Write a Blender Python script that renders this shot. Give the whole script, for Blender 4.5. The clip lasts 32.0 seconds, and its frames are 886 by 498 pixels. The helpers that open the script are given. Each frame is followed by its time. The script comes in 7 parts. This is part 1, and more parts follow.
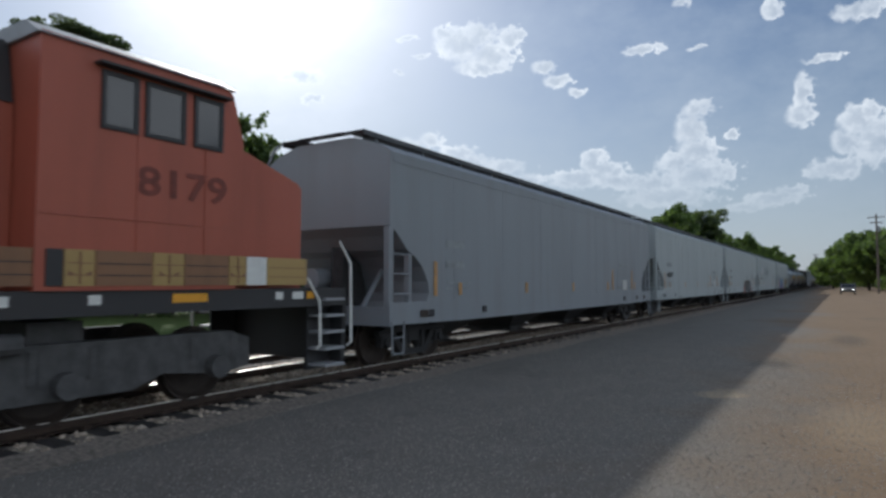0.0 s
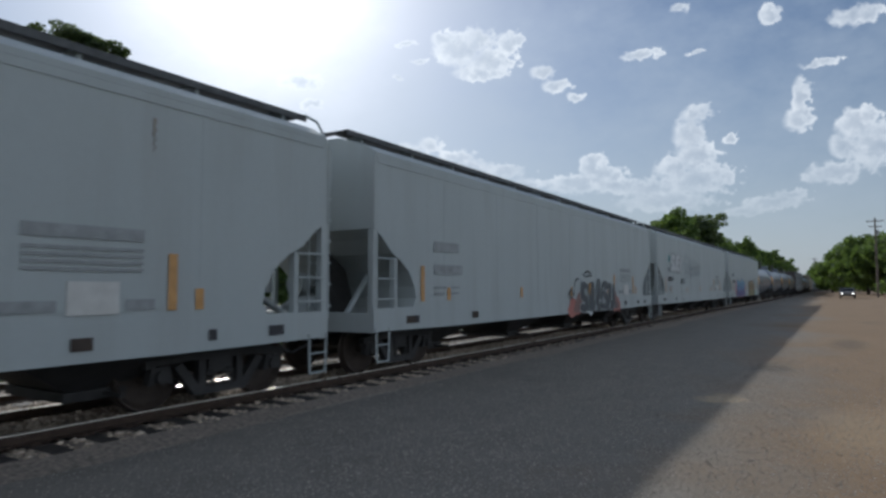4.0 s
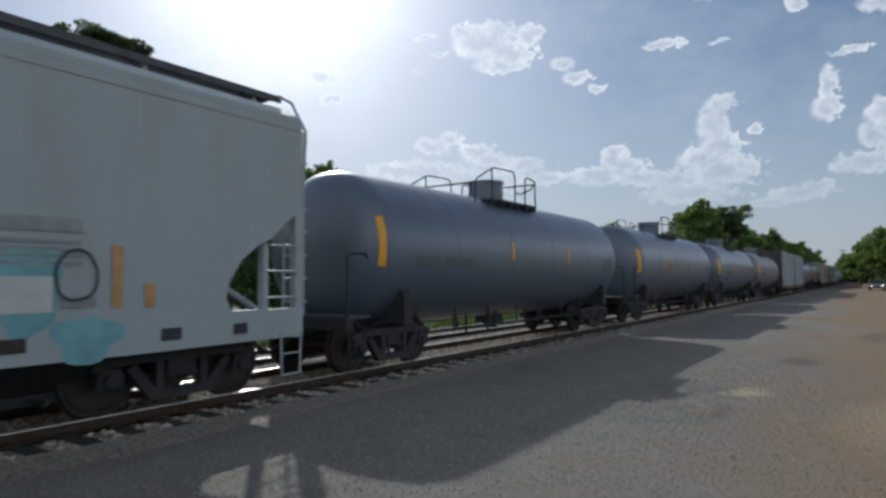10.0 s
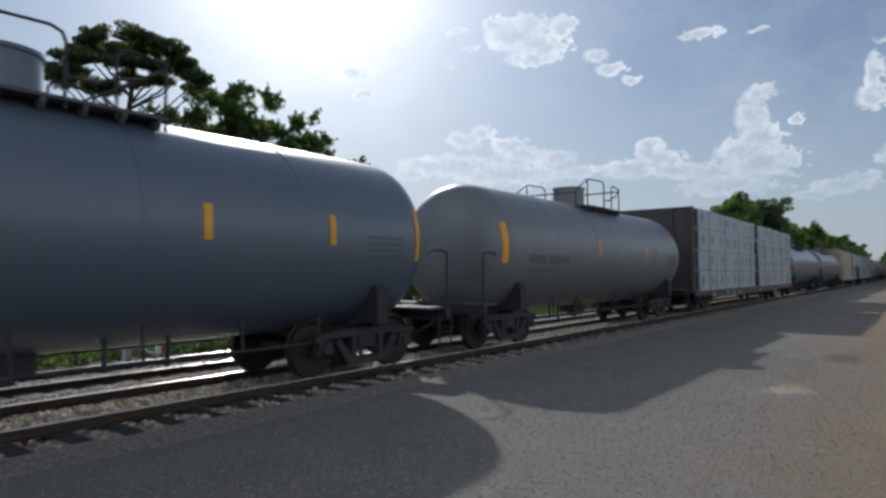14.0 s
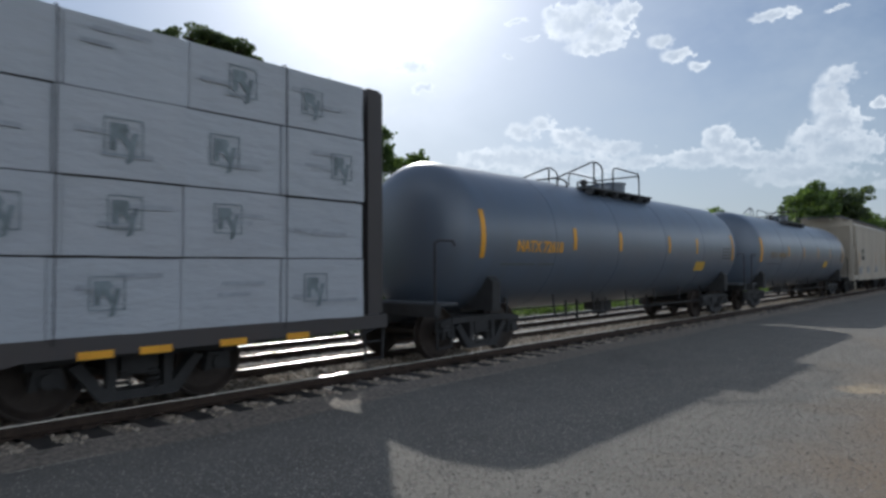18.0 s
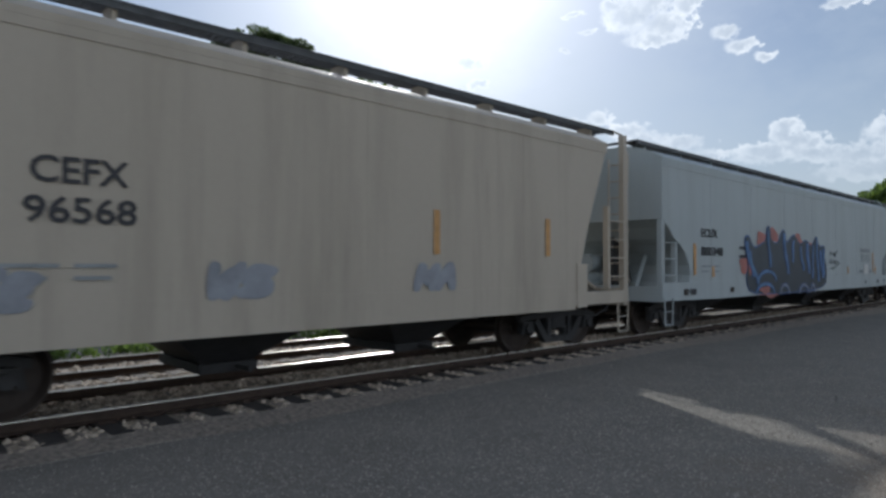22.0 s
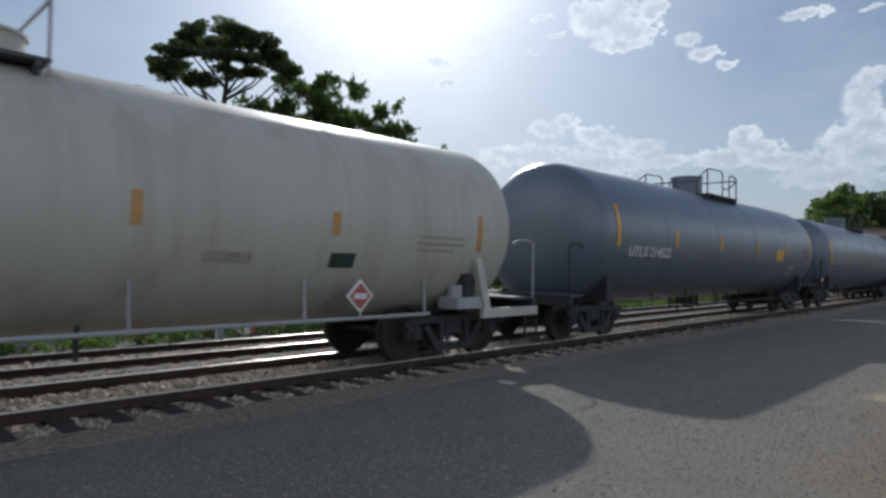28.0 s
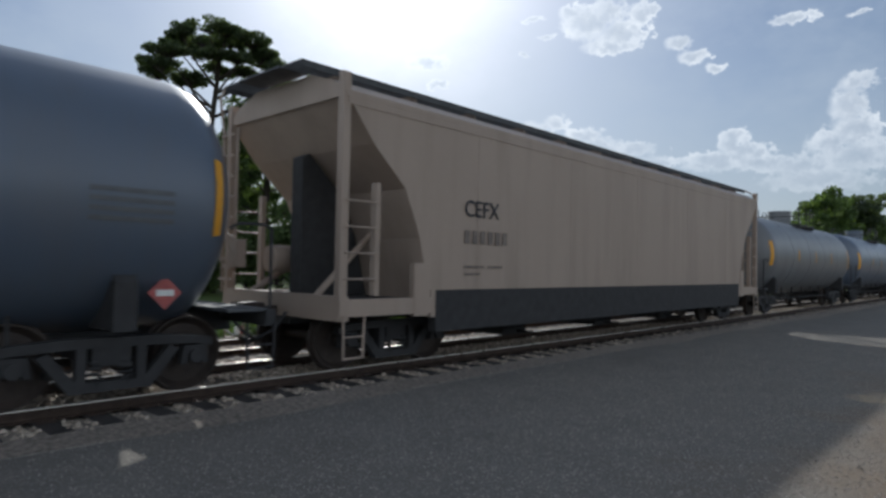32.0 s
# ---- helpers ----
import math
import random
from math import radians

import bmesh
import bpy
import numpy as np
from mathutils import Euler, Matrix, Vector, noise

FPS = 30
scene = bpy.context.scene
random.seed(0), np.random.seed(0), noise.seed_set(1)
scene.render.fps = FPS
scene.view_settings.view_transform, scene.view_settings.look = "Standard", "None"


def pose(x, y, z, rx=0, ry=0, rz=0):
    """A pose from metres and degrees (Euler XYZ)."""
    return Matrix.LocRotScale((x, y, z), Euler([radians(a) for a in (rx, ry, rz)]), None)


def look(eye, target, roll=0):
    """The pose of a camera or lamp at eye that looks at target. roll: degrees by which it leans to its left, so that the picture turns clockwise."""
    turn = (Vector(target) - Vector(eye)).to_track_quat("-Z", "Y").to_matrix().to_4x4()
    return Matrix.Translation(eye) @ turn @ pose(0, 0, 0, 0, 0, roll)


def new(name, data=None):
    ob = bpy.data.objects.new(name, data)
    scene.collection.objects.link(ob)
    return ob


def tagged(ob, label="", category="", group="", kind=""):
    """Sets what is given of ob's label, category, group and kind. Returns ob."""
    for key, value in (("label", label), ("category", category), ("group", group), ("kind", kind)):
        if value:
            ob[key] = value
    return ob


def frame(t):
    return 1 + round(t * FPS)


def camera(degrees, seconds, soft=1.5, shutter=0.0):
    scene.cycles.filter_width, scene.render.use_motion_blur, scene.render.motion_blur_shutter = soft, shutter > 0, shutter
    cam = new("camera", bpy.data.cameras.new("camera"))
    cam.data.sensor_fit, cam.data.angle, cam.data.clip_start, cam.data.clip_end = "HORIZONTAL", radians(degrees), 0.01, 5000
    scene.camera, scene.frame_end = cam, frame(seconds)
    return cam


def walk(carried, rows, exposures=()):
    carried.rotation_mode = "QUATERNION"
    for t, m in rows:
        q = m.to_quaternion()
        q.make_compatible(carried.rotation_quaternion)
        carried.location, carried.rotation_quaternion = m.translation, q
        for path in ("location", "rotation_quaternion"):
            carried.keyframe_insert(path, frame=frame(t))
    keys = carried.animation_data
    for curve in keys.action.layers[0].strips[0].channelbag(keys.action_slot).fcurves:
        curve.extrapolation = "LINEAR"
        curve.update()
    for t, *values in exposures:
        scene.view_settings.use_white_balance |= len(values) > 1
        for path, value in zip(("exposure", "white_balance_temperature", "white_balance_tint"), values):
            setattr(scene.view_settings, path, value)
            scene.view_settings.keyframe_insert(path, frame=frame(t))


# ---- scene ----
# Seconds, the camera's turn (yaw, pitch, roll in degrees) and the metres that the train has run.
PATH = [
    (0, 32.36, 3.05, 0.07, 0.00), (0.5, 32.41, 3.08, 0.30, 4.93), (1, 32.50, 3.28, 0.46, 9.86), (1.5, 32.43, 3.31, 0.46, 14.77),
    (2, 32.37, 3.39, 0.39, 19.66), (2.5, 32.35, 3.46, 0.31, 24.52), (3, 32.33, 3.51, 0.24, 29.36), (3.5, 32.31, 3.51, 0.18, 34.17),
    (5.5, 32.31, 3.40, 0.33, 54.23), (6, 32.41, 3.38, 0.35, 59.45), (6.5, 32.47, 3.33, 0.36, 64.70), (7, 32.56, 3.30, 0.35, 69.92),
    (7.5, 32.69, 3.28, 0.35, 75.14), (8, 32.96, 3.17, 0.38, 80.35), (8.5, 33.23, 3.12, 0.42, 85.56), (9, 33.52, 3.05, 0.44, 90.76),
    (9.5, 33.83, 2.98, 0.44, 95.97), (10, 34.18, 2.93, 0.43, 101.18), (10.5, 34.51, 2.94, 0.42, 106.39), (11, 34.85, 2.86, 0.39, 111.60),
    (11.5, 35.21, 2.79, 0.38, 116.80), (12, 35.57, 2.73, 0.39, 122.01), (12.5, 35.96, 2.65, 0.40, 127.22), (13, 36.34, 2.59, 0.41, 132.43),
    (13.5, 36.70, 2.52, 0.41, 137.64), (15.5, 38.63, 2.24, 0.40, 158.43), (16, 39.25, 2.16, 0.38, 163.62), (16.5, 39.87, 2.09, 0.36, 168.80),
    (17, 40.59, 2.03, 0.36, 173.99), (17.5, 41.44, 1.95, 0.35, 179.25), (18, 42.47, 1.82, 0.32, 184.58), (18.5, 43.50, 1.79, 0.27, 189.94),
    (19, 44.35, 1.75, 0.18, 195.30), (19.5, 45.15, 1.68, 0.08, 200.65), (20, 45.95, 1.58, -0.01, 206.02), (20.5, 46.60, 1.55, -0.07, 211.39),
    (21, 47.23, 1.53, -0.09, 216.74), (21.5, 47.39, 1.54, -0.08, 222.07), (22, 47.42, 1.53, -0.08, 227.38), (22.5, 47.19, 1.45, -0.10, 232.67),
    (23, 46.70, 1.45, -0.17, 237.94), (23.5, 46.26, 1.52, -0.30, 243.21), (24, 45.77, 1.61, -0.43, 248.48), (24.5, 45.34, 1.62, -0.55, 253.75),
    (26.5, 44.56, 1.53, -0.88, 274.88), (27, 44.66, 1.45, -0.92, 280.17), (27.5, 44.50, 1.44, -0.94, 285.47), (28, 44.26, 1.43, -0.96, 290.78),
    (28.5, 44.03, 1.45, -1.00, 296.12), (29, 43.85, 1.50, -1.05, 301.48), (29.5, 43.74, 1.57, -1.11, 306.85), (30, 43.70, 1.65, -1.16, 312.22),
    (30.5, 43.67, 1.60, -1.18, 317.59), (31, 43.70, 1.62, -1.16, 322.96), (31.5, 43.66, 1.59, -1.15, 328.33), (32, 43.42, 1.55, -1.14, 333.70),
]
EYE = (0.0, 0.0, 1.70)
RAIL = 0.117            # top of the running rails
TRACK = -8.43           # centre line of the train's track
TRACK2 = -12.55         # centre line of the empty track behind
cam = camera(70.3, 32.0, soft=2.9, shutter=0.12)
walk(cam, [(t, pose(*EYE, 90 + p, r, y)) for t, y, p, r, s in PATH], [(0.0, 0.10, 5700, 8), (7.0, 0.02, 5700, 8), (12.0, 0.04, 5700, 8), (14.5, 0.05, 5700, 8), (17.0, 0.18, 5700, 8), (19.0, 0.10, 5700, 8), (21.0, 0.14, 5700, 8), (23.0, 0.22, 5700, 8), (24.5, 0.16, 5700, 8), (27.0, 0.04, 5700, 8), (32.0, 0.06, 5700, 8)])

# ---- light ----
SUN_AZ, SUN_EL = 49.0, 30.0     # degrees left of the track's direction, degrees up
sun_dir = Vector((-math.sin(radians(SUN_AZ)) * math.cos(radians(SUN_EL)), math.cos(radians(SUN_AZ)) * math.cos(radians(SUN_EL)), math.sin(radians(SUN_EL))))
lamp = bpy.data.lights.new("sun", "SUN")
lamp.energy, lamp.angle, lamp.color = 2.9, radians(0.9), (1.0, 0.92, 0.80)
new("sun", lamp).matrix_world = look(sun_dir * 100, (0, 0, 0))


class Nodes:
    """Short hand for node trees."""
    def __init__(self, tree):
        self.tree = tree
        tree.nodes.clear()

    def add(self, kind, *inputs, **settings):
        n = self.tree.nodes.new("ShaderNode" + kind)
        for k, val in settings.items():
            setattr(n, k, val)
        for i, val in enumerate(inputs):
            self.put(n.inputs[i], val)
        return n

    def put(self, socket, val):
        if val is None:
            return
        if isinstance(val, bpy.types.NodeSocket):
            self.tree.links.new(val, socket)
        elif isinstance(val, bpy.types.Node):
            self.tree.links.new(val.outputs[0], socket)
        else:
            socket.default_value = val

    def math(self, op, a, b=0.0, c=None, clamp=False):
        n = self.add("Math", a, b, c, operation=op)
        n.use_clamp = clamp
        return n.outputs[0]

    def vec(self, op, a, b=None):
        n = self.add("VectorMath", a, b, operation=op)
        return n.outputs[1] if op in ("LENGTH", "DISTANCE", "DOT_PRODUCT") else n.outputs[0]

    def ramp(self, fac, stops, ease="LINEAR"):
        n = self.add("ValToRGB", fac)
        n.color_ramp.interpolation = ease
        e = n.color_ramp.elements
        while len(e) < len(stops):
            e.new(0.5)
        for el, (p, c) in zip(e, stops):
            el.position = p
            el.color = (*c, 1) if len(c) == 3 else (c[0],) * 3 + (1,)
        return n.outputs[0]

    def mix(self, fac, a, b, blend="MIX"):
        n = self.tree.nodes.new("ShaderNodeMix")
        n.data_type, n.blend_type = "RGBA", blend
        self.put(n.inputs[0], fac)
        for s, val in ((n.inputs[6], a), (n.inputs[7], b)):
            self.put(s, (*val, 1) if isinstance(val, tuple) and len(val) == 3 else val)
        return n.outputs[2]

    def noise(self, vector, scale, detail=4.0, rough=0.55, w=None):
        n = self.tree.nodes.new("ShaderNodeTexNoise")
        self.put(n.inputs["Vector"], vector)
        n.inputs["Scale"].default_value, n.inputs["Detail"].default_value, n.inputs["Roughness"].default_value = scale, detail, rough
        return n


# Cumulus clouds: azimuth, elevation, half width, half height in degrees.
CLOUDS = [
    (30.7, 21.0, 2.51, 1.48), (28.9, 21.7, 1.83, 1.28), (27.8, 20.0, 2.34, 1.17), (28.9, 19.0, 2.70, 0.57), (26.0, 21.5, 1.24, 1.01), (32.3, 21.9, 0.95, 0.64), (23.1, 18.9, 1.12, 0.66),
    (21.9, 17.7, 1.31, 0.66), (20.1, 16.6, 0.80, 0.38), (14.5, 19.7, 1.88, 0.45), (9.9, 19.4, 0.89, 0.26), (35.7, 21.5, 0.94, 0.28), (36.5, 18.7, 0.52, 0.24), (34.4, 20.1, 1.05, 0.23),
    (44.6, 16.0, 0.70, 0.29), (10.0, 14.4, 1.33, 0.82), (10.7, 12.8, 1.34, 1.39), (10.1, 11.1, 1.76, 1.40), (11.7, 10.1, 1.80, 1.18), (14.0, 8.5, 2.76, 0.87), (16.9, 8.9, 2.38, 0.78),
    (18.8, 10.4, 1.17, 0.88), (19.8, 9.0, 1.96, 0.89), (9.9, 9.0, 3.03, 1.41), (7.4, 12.1, 0.68, 0.41), (12.7, 7.3, 4.02, 0.96), (21.3, 8.8, 1.49, 0.50), (2.2, 14.8, 0.70, 1.61),
    (2.5, 13.1, 1.09, 0.95), (0.8, 17.1, 1.57, 0.25), (-1.4, 20.1, 1.78, 0.70), (4.2, 21.4, 0.81, 0.90), (11.2, 22.8, 0.82, 0.42), (-2.6, 20.0, 1.05, 0.69), (-1.5, 12.3, 1.59, 1.25),
    (-2.8, 10.5, 2.03, 1.85), (-0.7, 10.7, 1.26, 1.06), (4.4, 6.8, 2.37, 0.63), (3.2, 7.4, 1.17, 0.45), (6.5, 6.2, 1.65, 0.46), (0.1, 8.7, 2.17, 0.86), (33.4, 12.9, 1.29, 0.78),
    (35.2, 12.2, 1.51, 0.78), (30.9, 11.6, 1.85, 0.87), (29.5, 10.8, 2.39, 0.77), (38.5, 10.0, 2.54, 0.80), (35.4, 9.9, 4.48, 1.09), (26.6, 10.4, 2.09, 0.67), (24.7, 9.2, 1.82, 0.67),
    (30.9, 9.1, 6.17, 1.08), (40.0, 9.2, 1.54, 0.60), (18.6, 11.2, 1.25, 0.63), (17.8, 9.9, 2.03, 0.81), (19.9, 9.2, 2.93, 0.83), (79.8, 9.0, 2.57, 0.67), (76.9, 8.9, 2.34, 0.61),
    (83.3, 9.0, 2.02, 0.88), (45.1, 17.9, 2.07, 0.66), (44.1, 16.2, 0.93, 0.38), (72.1, 7.5, 2.12, 0.55),
    # unseen clouds round the rest of the sky, added to fill the train's shaded side
    (-14.0, 11.0, 6.0, 3.0), (-27.0, 13.0, 7.0, 4.5), (-41.0, 10.0, 7.0, 4.0), (-58.0, 15.0, 9.0, 6.0), (-77.0, 12.0, 8.0, 5.0), (-95.0, 17.0, 10.0, 7.0), (-118.0, 13.0, 9.0, 6.0), (-138.0, 18.0, 10.0, 7.0), (-160.0, 13.0, 9.0, 6.0), (-175.0, 20.0, 5.0, 5.0),
    (170.0, 15.0, 9.0, 6.0), (150.0, 18.0, 10.0, 7.0), (128.0, 13.0, 8.0, 5.0), (108.0, 14.0, 8.0, 5.0), (-105.0, 36.0, 10.0, 5.0), (-150.0, 40.0, 12.0, 6.0), (140.0, 38.0, 10.0, 5.0), (-60.0, 34.0, 8.0, 4.0), (-125.0, 28.0, 12.0, 6.0), (165.0, 30.0, 14.0, 6.0), (-85.0, 50.0, 14.0, 6.0), (175.0, 52.0, 18.0, 7.0), (120.0, 27.0, 9.0, 5.0),
]


SKY = 0.056


def make_world():
    world = bpy.data.worlds.new("sky")
    scene.world = world
    world.use_nodes = True
    n = Nodes(world.node_tree)
    sky = n.add("TexSky", sky_type="NISHITA", sun_disc=False, sun_elevation=radians(SUN_EL), sun_rotation=radians(-SUN_AZ), air_density=1.0, dust_density=0.9, ozone_density=2.0)
    way = n.add("TexCoord").outputs["Generated"]
    xyz = n.add("SeparateXYZ", way)
    flat = n.math("MULTIPLY", n.math("ARCTAN2", n.math("MULTIPLY", xyz.outputs[0], -1.0), xyz.outputs[1]), 57.2958)
    high = n.math("MULTIPLY", n.math("ARCSINE", xyz.outputs[2]), 57.2958)
    uv = n.add("CombineXYZ", flat, high, 0.0).outputs[0]
    big = n.noise(uv, 0.75, 3.0, 0.6)
    fine = n.noise(uv, 1.5, 3.5, 0.55)
    bend = n.vec("MULTIPLY", n.vec("SUBTRACT", big.outputs["Color"], (0.5, 0.5, 0.5)), (1.1, 0.9, 0.0))
    bend = n.vec("ADD", bend, n.vec("MULTIPLY", n.vec("SUBTRACT", fine.outputs["Color"], (0.5, 0.5, 0.5)), (0.8, 0.7, 0.0)))
    uv2 = n.vec("ADD", uv, bend)
    field = None
    for az, el, a, b in CLOUDS:
        d = n.vec("LENGTH", n.vec("MULTIPLY", n.vec("SUBTRACT", uv2, (az, el, 0.0)), (0.86 / a, 0.86 / b, 0.0)))
        d = n.math("SUBTRACT", 1.0, d)
        field = d if field is None else n.math("SMOOTH_MAX", field, d, 0.25)
    wisp = n.math("MULTIPLY", n.math("SUBTRACT", fine.outputs[0], 0.5), 1.15)
    body = n.math("ADD", field, wisp)
    soft_edge = n.math("ADD", 0.24, n.math("MULTIPLY", n.ramp(n.noise(uv, 0.33, 2.0, 0.5).outputs[0], [(0.40, (0.0,)), (0.68, (1.0,))]), 0.45))
    cover = n.ramp(n.math("DIVIDE", n.math("SUBTRACT", body, 0.02), soft_edge), [(0.0, (0.0,)), (1.0, (1.0,))], "EASE")
    cover = n.math("MULTIPLY", cover, n.math("ADD", 0.70, n.math("MULTIPLY", n.ramp(n.noise(uv, 0.8, 4.0, 0.6).outputs[0], [(0.35, (0.0,)), (0.62, (1.0,))]), 0.30)))
    # the feet of the clouds sink into the haze
    cover = n.math("MULTIPLY", cover, n.ramp(n.math("MULTIPLY", high, 1 / 20.0), [(0.28, (0.30,)), (0.62, (1.0,))]))
    toward = n.math("MAXIMUM", n.vec("DOT_PRODUCT", way, tuple(sun_dir)), 0.0)
    away = n.ramp(n.vec("DOT_PRODUCT", way, tuple(sun_dir)), [(-0.1, (1.0,)), (0.62, (0.0,))])
    # backlit clouds have bright rims and grey cores; those across from the sun are overbright as fill light
    thick = n.math("MULTIPLY", n.math("MULTIPLY", n.math("MAXIMUM", body, 0.0), 0.72), n.math("ADD", 0.35, n.math("MULTIPLY", n.noise(uv, 1.4, 4.0, 0.6).outputs[0], 1.5)))
    rim = n.ramp(thick, [(0.0, (0.74, 0.74, 0.73)), (0.10, (0.87, 0.85, 0.815)), (0.28, (0.76, 0.755, 0.74)), (0.55, (0.57, 0.585, 0.60)), (1.0, (0.47, 0.495, 0.525))])
    light = n.mix(away, rim, (1.95, 1.92, 1.87))
    # thin bright haze round the sun
    glow = n.math("ADD", n.math("MULTIPLY", n.math("POWER", toward, 190.0), 1.9), n.math("ADD", n.math("MULTIPLY", n.math("POWER", toward, 34.0), 0.30), n.math("MULTIPLY", n.math("POWER", toward, 7.0), 0.10)))
    base = n.mix(1.0, sky.outputs[0], (SKY, SKY, SKY), "MULTIPLY")
    veil = n.noise(n.vec("MULTIPLY", uv, (1.0, 1.6, 1.0)), 0.13, 5.0, 0.62)
    base = n.mix(n.ramp(veil.outputs[0], [(0.35, (0.0,)), (0.75, (0.42,))]), base, (0.48, 0.52, 0.56))
    low = n.ramp(n.math("MULTIPLY", high, 1 / 30.0), [(0.0, (0.75,)), (0.75, (0.0,))])
    base = n.mix(low, base, (0.42, 0.44, 0.455))
    full = n.mix(n.math("MULTIPLY", cover, 0.93), base, light)
    full = n.mix(1.0, full, n.mix(1.0, glow, (1.0, 0.97, 0.91), "MULTIPLY"), "ADD")
    n.add("OutputWorld", n.add("Background", full, 1.0))


make_world()

# ---- materials ----
MATS = {}


def material(name, build):
    if name not in MATS:
        m = bpy.data.materials.new(name)
        m.use_nodes = True
        n = Nodes(m.node_tree)
        out = build(n)
        n.add("OutputMaterial", out)
        MATS[name] = m
    return MATS[name]


def principled(n, colour, rough=0.6, metal=0.0, bump=None, strength=0.3, distance=0.02, spec=None, coat=0.0):
    p = n.tree.nodes.new("ShaderNodeBsdfPrincipled")
    n.put(p.inputs["Base Color"], (*colour, 1) if isinstance(colour, tuple) else colour)
    n.put(p.inputs["Roughness"], rough)
    n.put(p.inputs["Metallic"], metal)
    if spec is not None:
        p.inputs["Specular IOR Level"].default_value = spec
    if coat:
        p.inputs["Coat Weight"].default_value, p.inputs["Coat Roughness"].default_value = coat, 0.38
    if bump is not None:
        b = n.tree.nodes.new("ShaderNodeBump")
        b.inputs["Strength"].default_value, b.inputs["Distance"].default_value = strength, distance
        n.put(b.inputs["Height"], bump)
        n.tree.links.new(b.outputs[0], p.inputs["Normal"])
    return p


def paint(name, colour, dirt=(0.16, 0.13, 0.10), amount=0.45, rough=0.5, streak=True, coat=0.0):
    """Weathered car paint: rain streaks, road dust, faded patches."""
    def build(n):
        pos = n.add("TexCoord").outputs["Object"]
        streaks = n.noise(n.vec("MULTIPLY", pos, (1.0, 1.3, 0.13)), 1.7, 5.0, 0.6).outputs[0]
        patch = n.noise(pos, 0.55, 4.0, 0.6).outputs[0]
        grain = n.noise(pos, 14.0, 3.0, 0.6).outputs[0]
        k = n.ramp(streaks, [(0.46, (0.0,)), (0.72, (1.0,))]) if streak else n.ramp(patch, [(0.4, (0.0,)), (0.75, (1.0,))])
        k = n.math("MULTIPLY", k, n.math("MULTIPLY", n.ramp(patch, [(0.3, (0.35,)), (0.7, (1.0,))]), amount))
        pale = tuple(min(1.0, c * 1.12 + 0.015) for c in colour)
        c = n.mix(patch, colour, pale)
        c = n.mix(k, c, dirt)
        c = n.mix(n.math("MULTIPLY", grain, 0.12), c, dirt)
        r = n.math("ADD", n.math("MULTIPLY", streaks, 0.25), rough - 0.1)
        return principled(n, c, r, 0.0, n.noise(pos, 3.0, 2.0, 0.5).outputs[0], 0.12, 0.01, None, coat)
    return material(name, build)


def plain(name, colour, rough=0.6, metal=0.0, var=0.25, scale=6.0):
    def build(n):
        pos = n.add("TexCoord").outputs["Object"]
        g = n.noise(pos, scale, 5.0, 0.6).outputs[0]
        dark = tuple(c * (1 - var) for c in colour)
        light = tuple(min(1, c * (1 + var)) for c in colour)
        return principled(n, n.mix(n.ramp(g, [(0.3, (0.0,)), (0.7, (1.0,))]), dark, light), rough, metal, g, 0.15, 0.01)
    return material(name, build)


HOPPER_GREY = paint("hopper_grey_paint", (0.22, 0.24, 0.26), amount=0.25)
HOPPER_PALE = paint("hopper_pale_paint", (0.335, 0.372, 0.378), amount=0.22)
HOPPER_BUFF = paint("hopper_buff_paint", (0.40, 0.35, 0.28))
HOPPER_TAN = paint("hopper_tan_paint", (0.36, 0.28, 0.22), amount=0.35)
TANK_BLACK = paint("tank_black_paint", (0.070, 0.094, 0.134), (0.105, 0.10, 0.095), 0.40, 0.45, True, 1.0)
TANK_GREY = paint("tank_grey_paint", (0.14, 0.145, 0.15), (0.08, 0.07, 0.06), 0.4, 0.5, True, 0.6)
TANK_WHITE = paint("tank_white_paint", (0.46, 0.44, 0.39), (0.22, 0.16, 0.11), 0.5, 0.45)
LOCO_ORANGE = paint("loco_orange_paint", (0.37, 0.085, 0.045), (0.10, 0.05, 0.035), 0.35, 0.45)
LOCO_BLACK = paint("loco_black_paint", (0.02, 0.02, 0.022), (0.06, 0.05, 0.045), 0.4, 0.5)
LOCO_YELLOW = paint("loco_yellow_paint", (0.40, 0.27, 0.09), (0.12, 0.08, 0.05), 0.4, 0.5)
UNDER = plain("underframe_steel", (0.032, 0.031, 0.031), 0.75)
SILVER = paint("galvanised_steel", (0.33, 0.34, 0.35), amount=0.3, rough=0.55)
GRATE = plain("walkway_steel", (0.075, 0.078, 0.082), 0.7)
REFLECT_OLD = plain("faded_reflector", (0.48, 0.27, 0.10), 0.6, 0.0, 0.2)
REFLECT = plain("reflective_yellow", (0.75, 0.36, 0.02), 0.5, 0.0, 0.12)
STENCIL_WHITE = plain("stencil_white", (0.62, 0.62, 0.58), 0.6, 0.0, 0.15)
STENCIL_BLACK = plain("stencil_black", (0.03, 0.03, 0.035), 0.6, 0.0, 0.2)
STENCIL_GREY = plain("stencil_faded", (0.26, 0.275, 0.28), 0.7, 0.0, 0.2)
PLACARD = plain("placard_red", (0.36, 0.09, 0.08), 0.5)
TANK_FAINT = plain("stencil_on_black", (0.115, 0.12, 0.125), 0.6, 0.0, 0.15)
PALE_PANEL = plain("pale_panel", (0.50, 0.50, 0.48), 0.5, 0.0, 0.1)
WHITE = plain("white_panel", (0.70, 0.70, 0.66), 0.5, 0.0, 0.1)
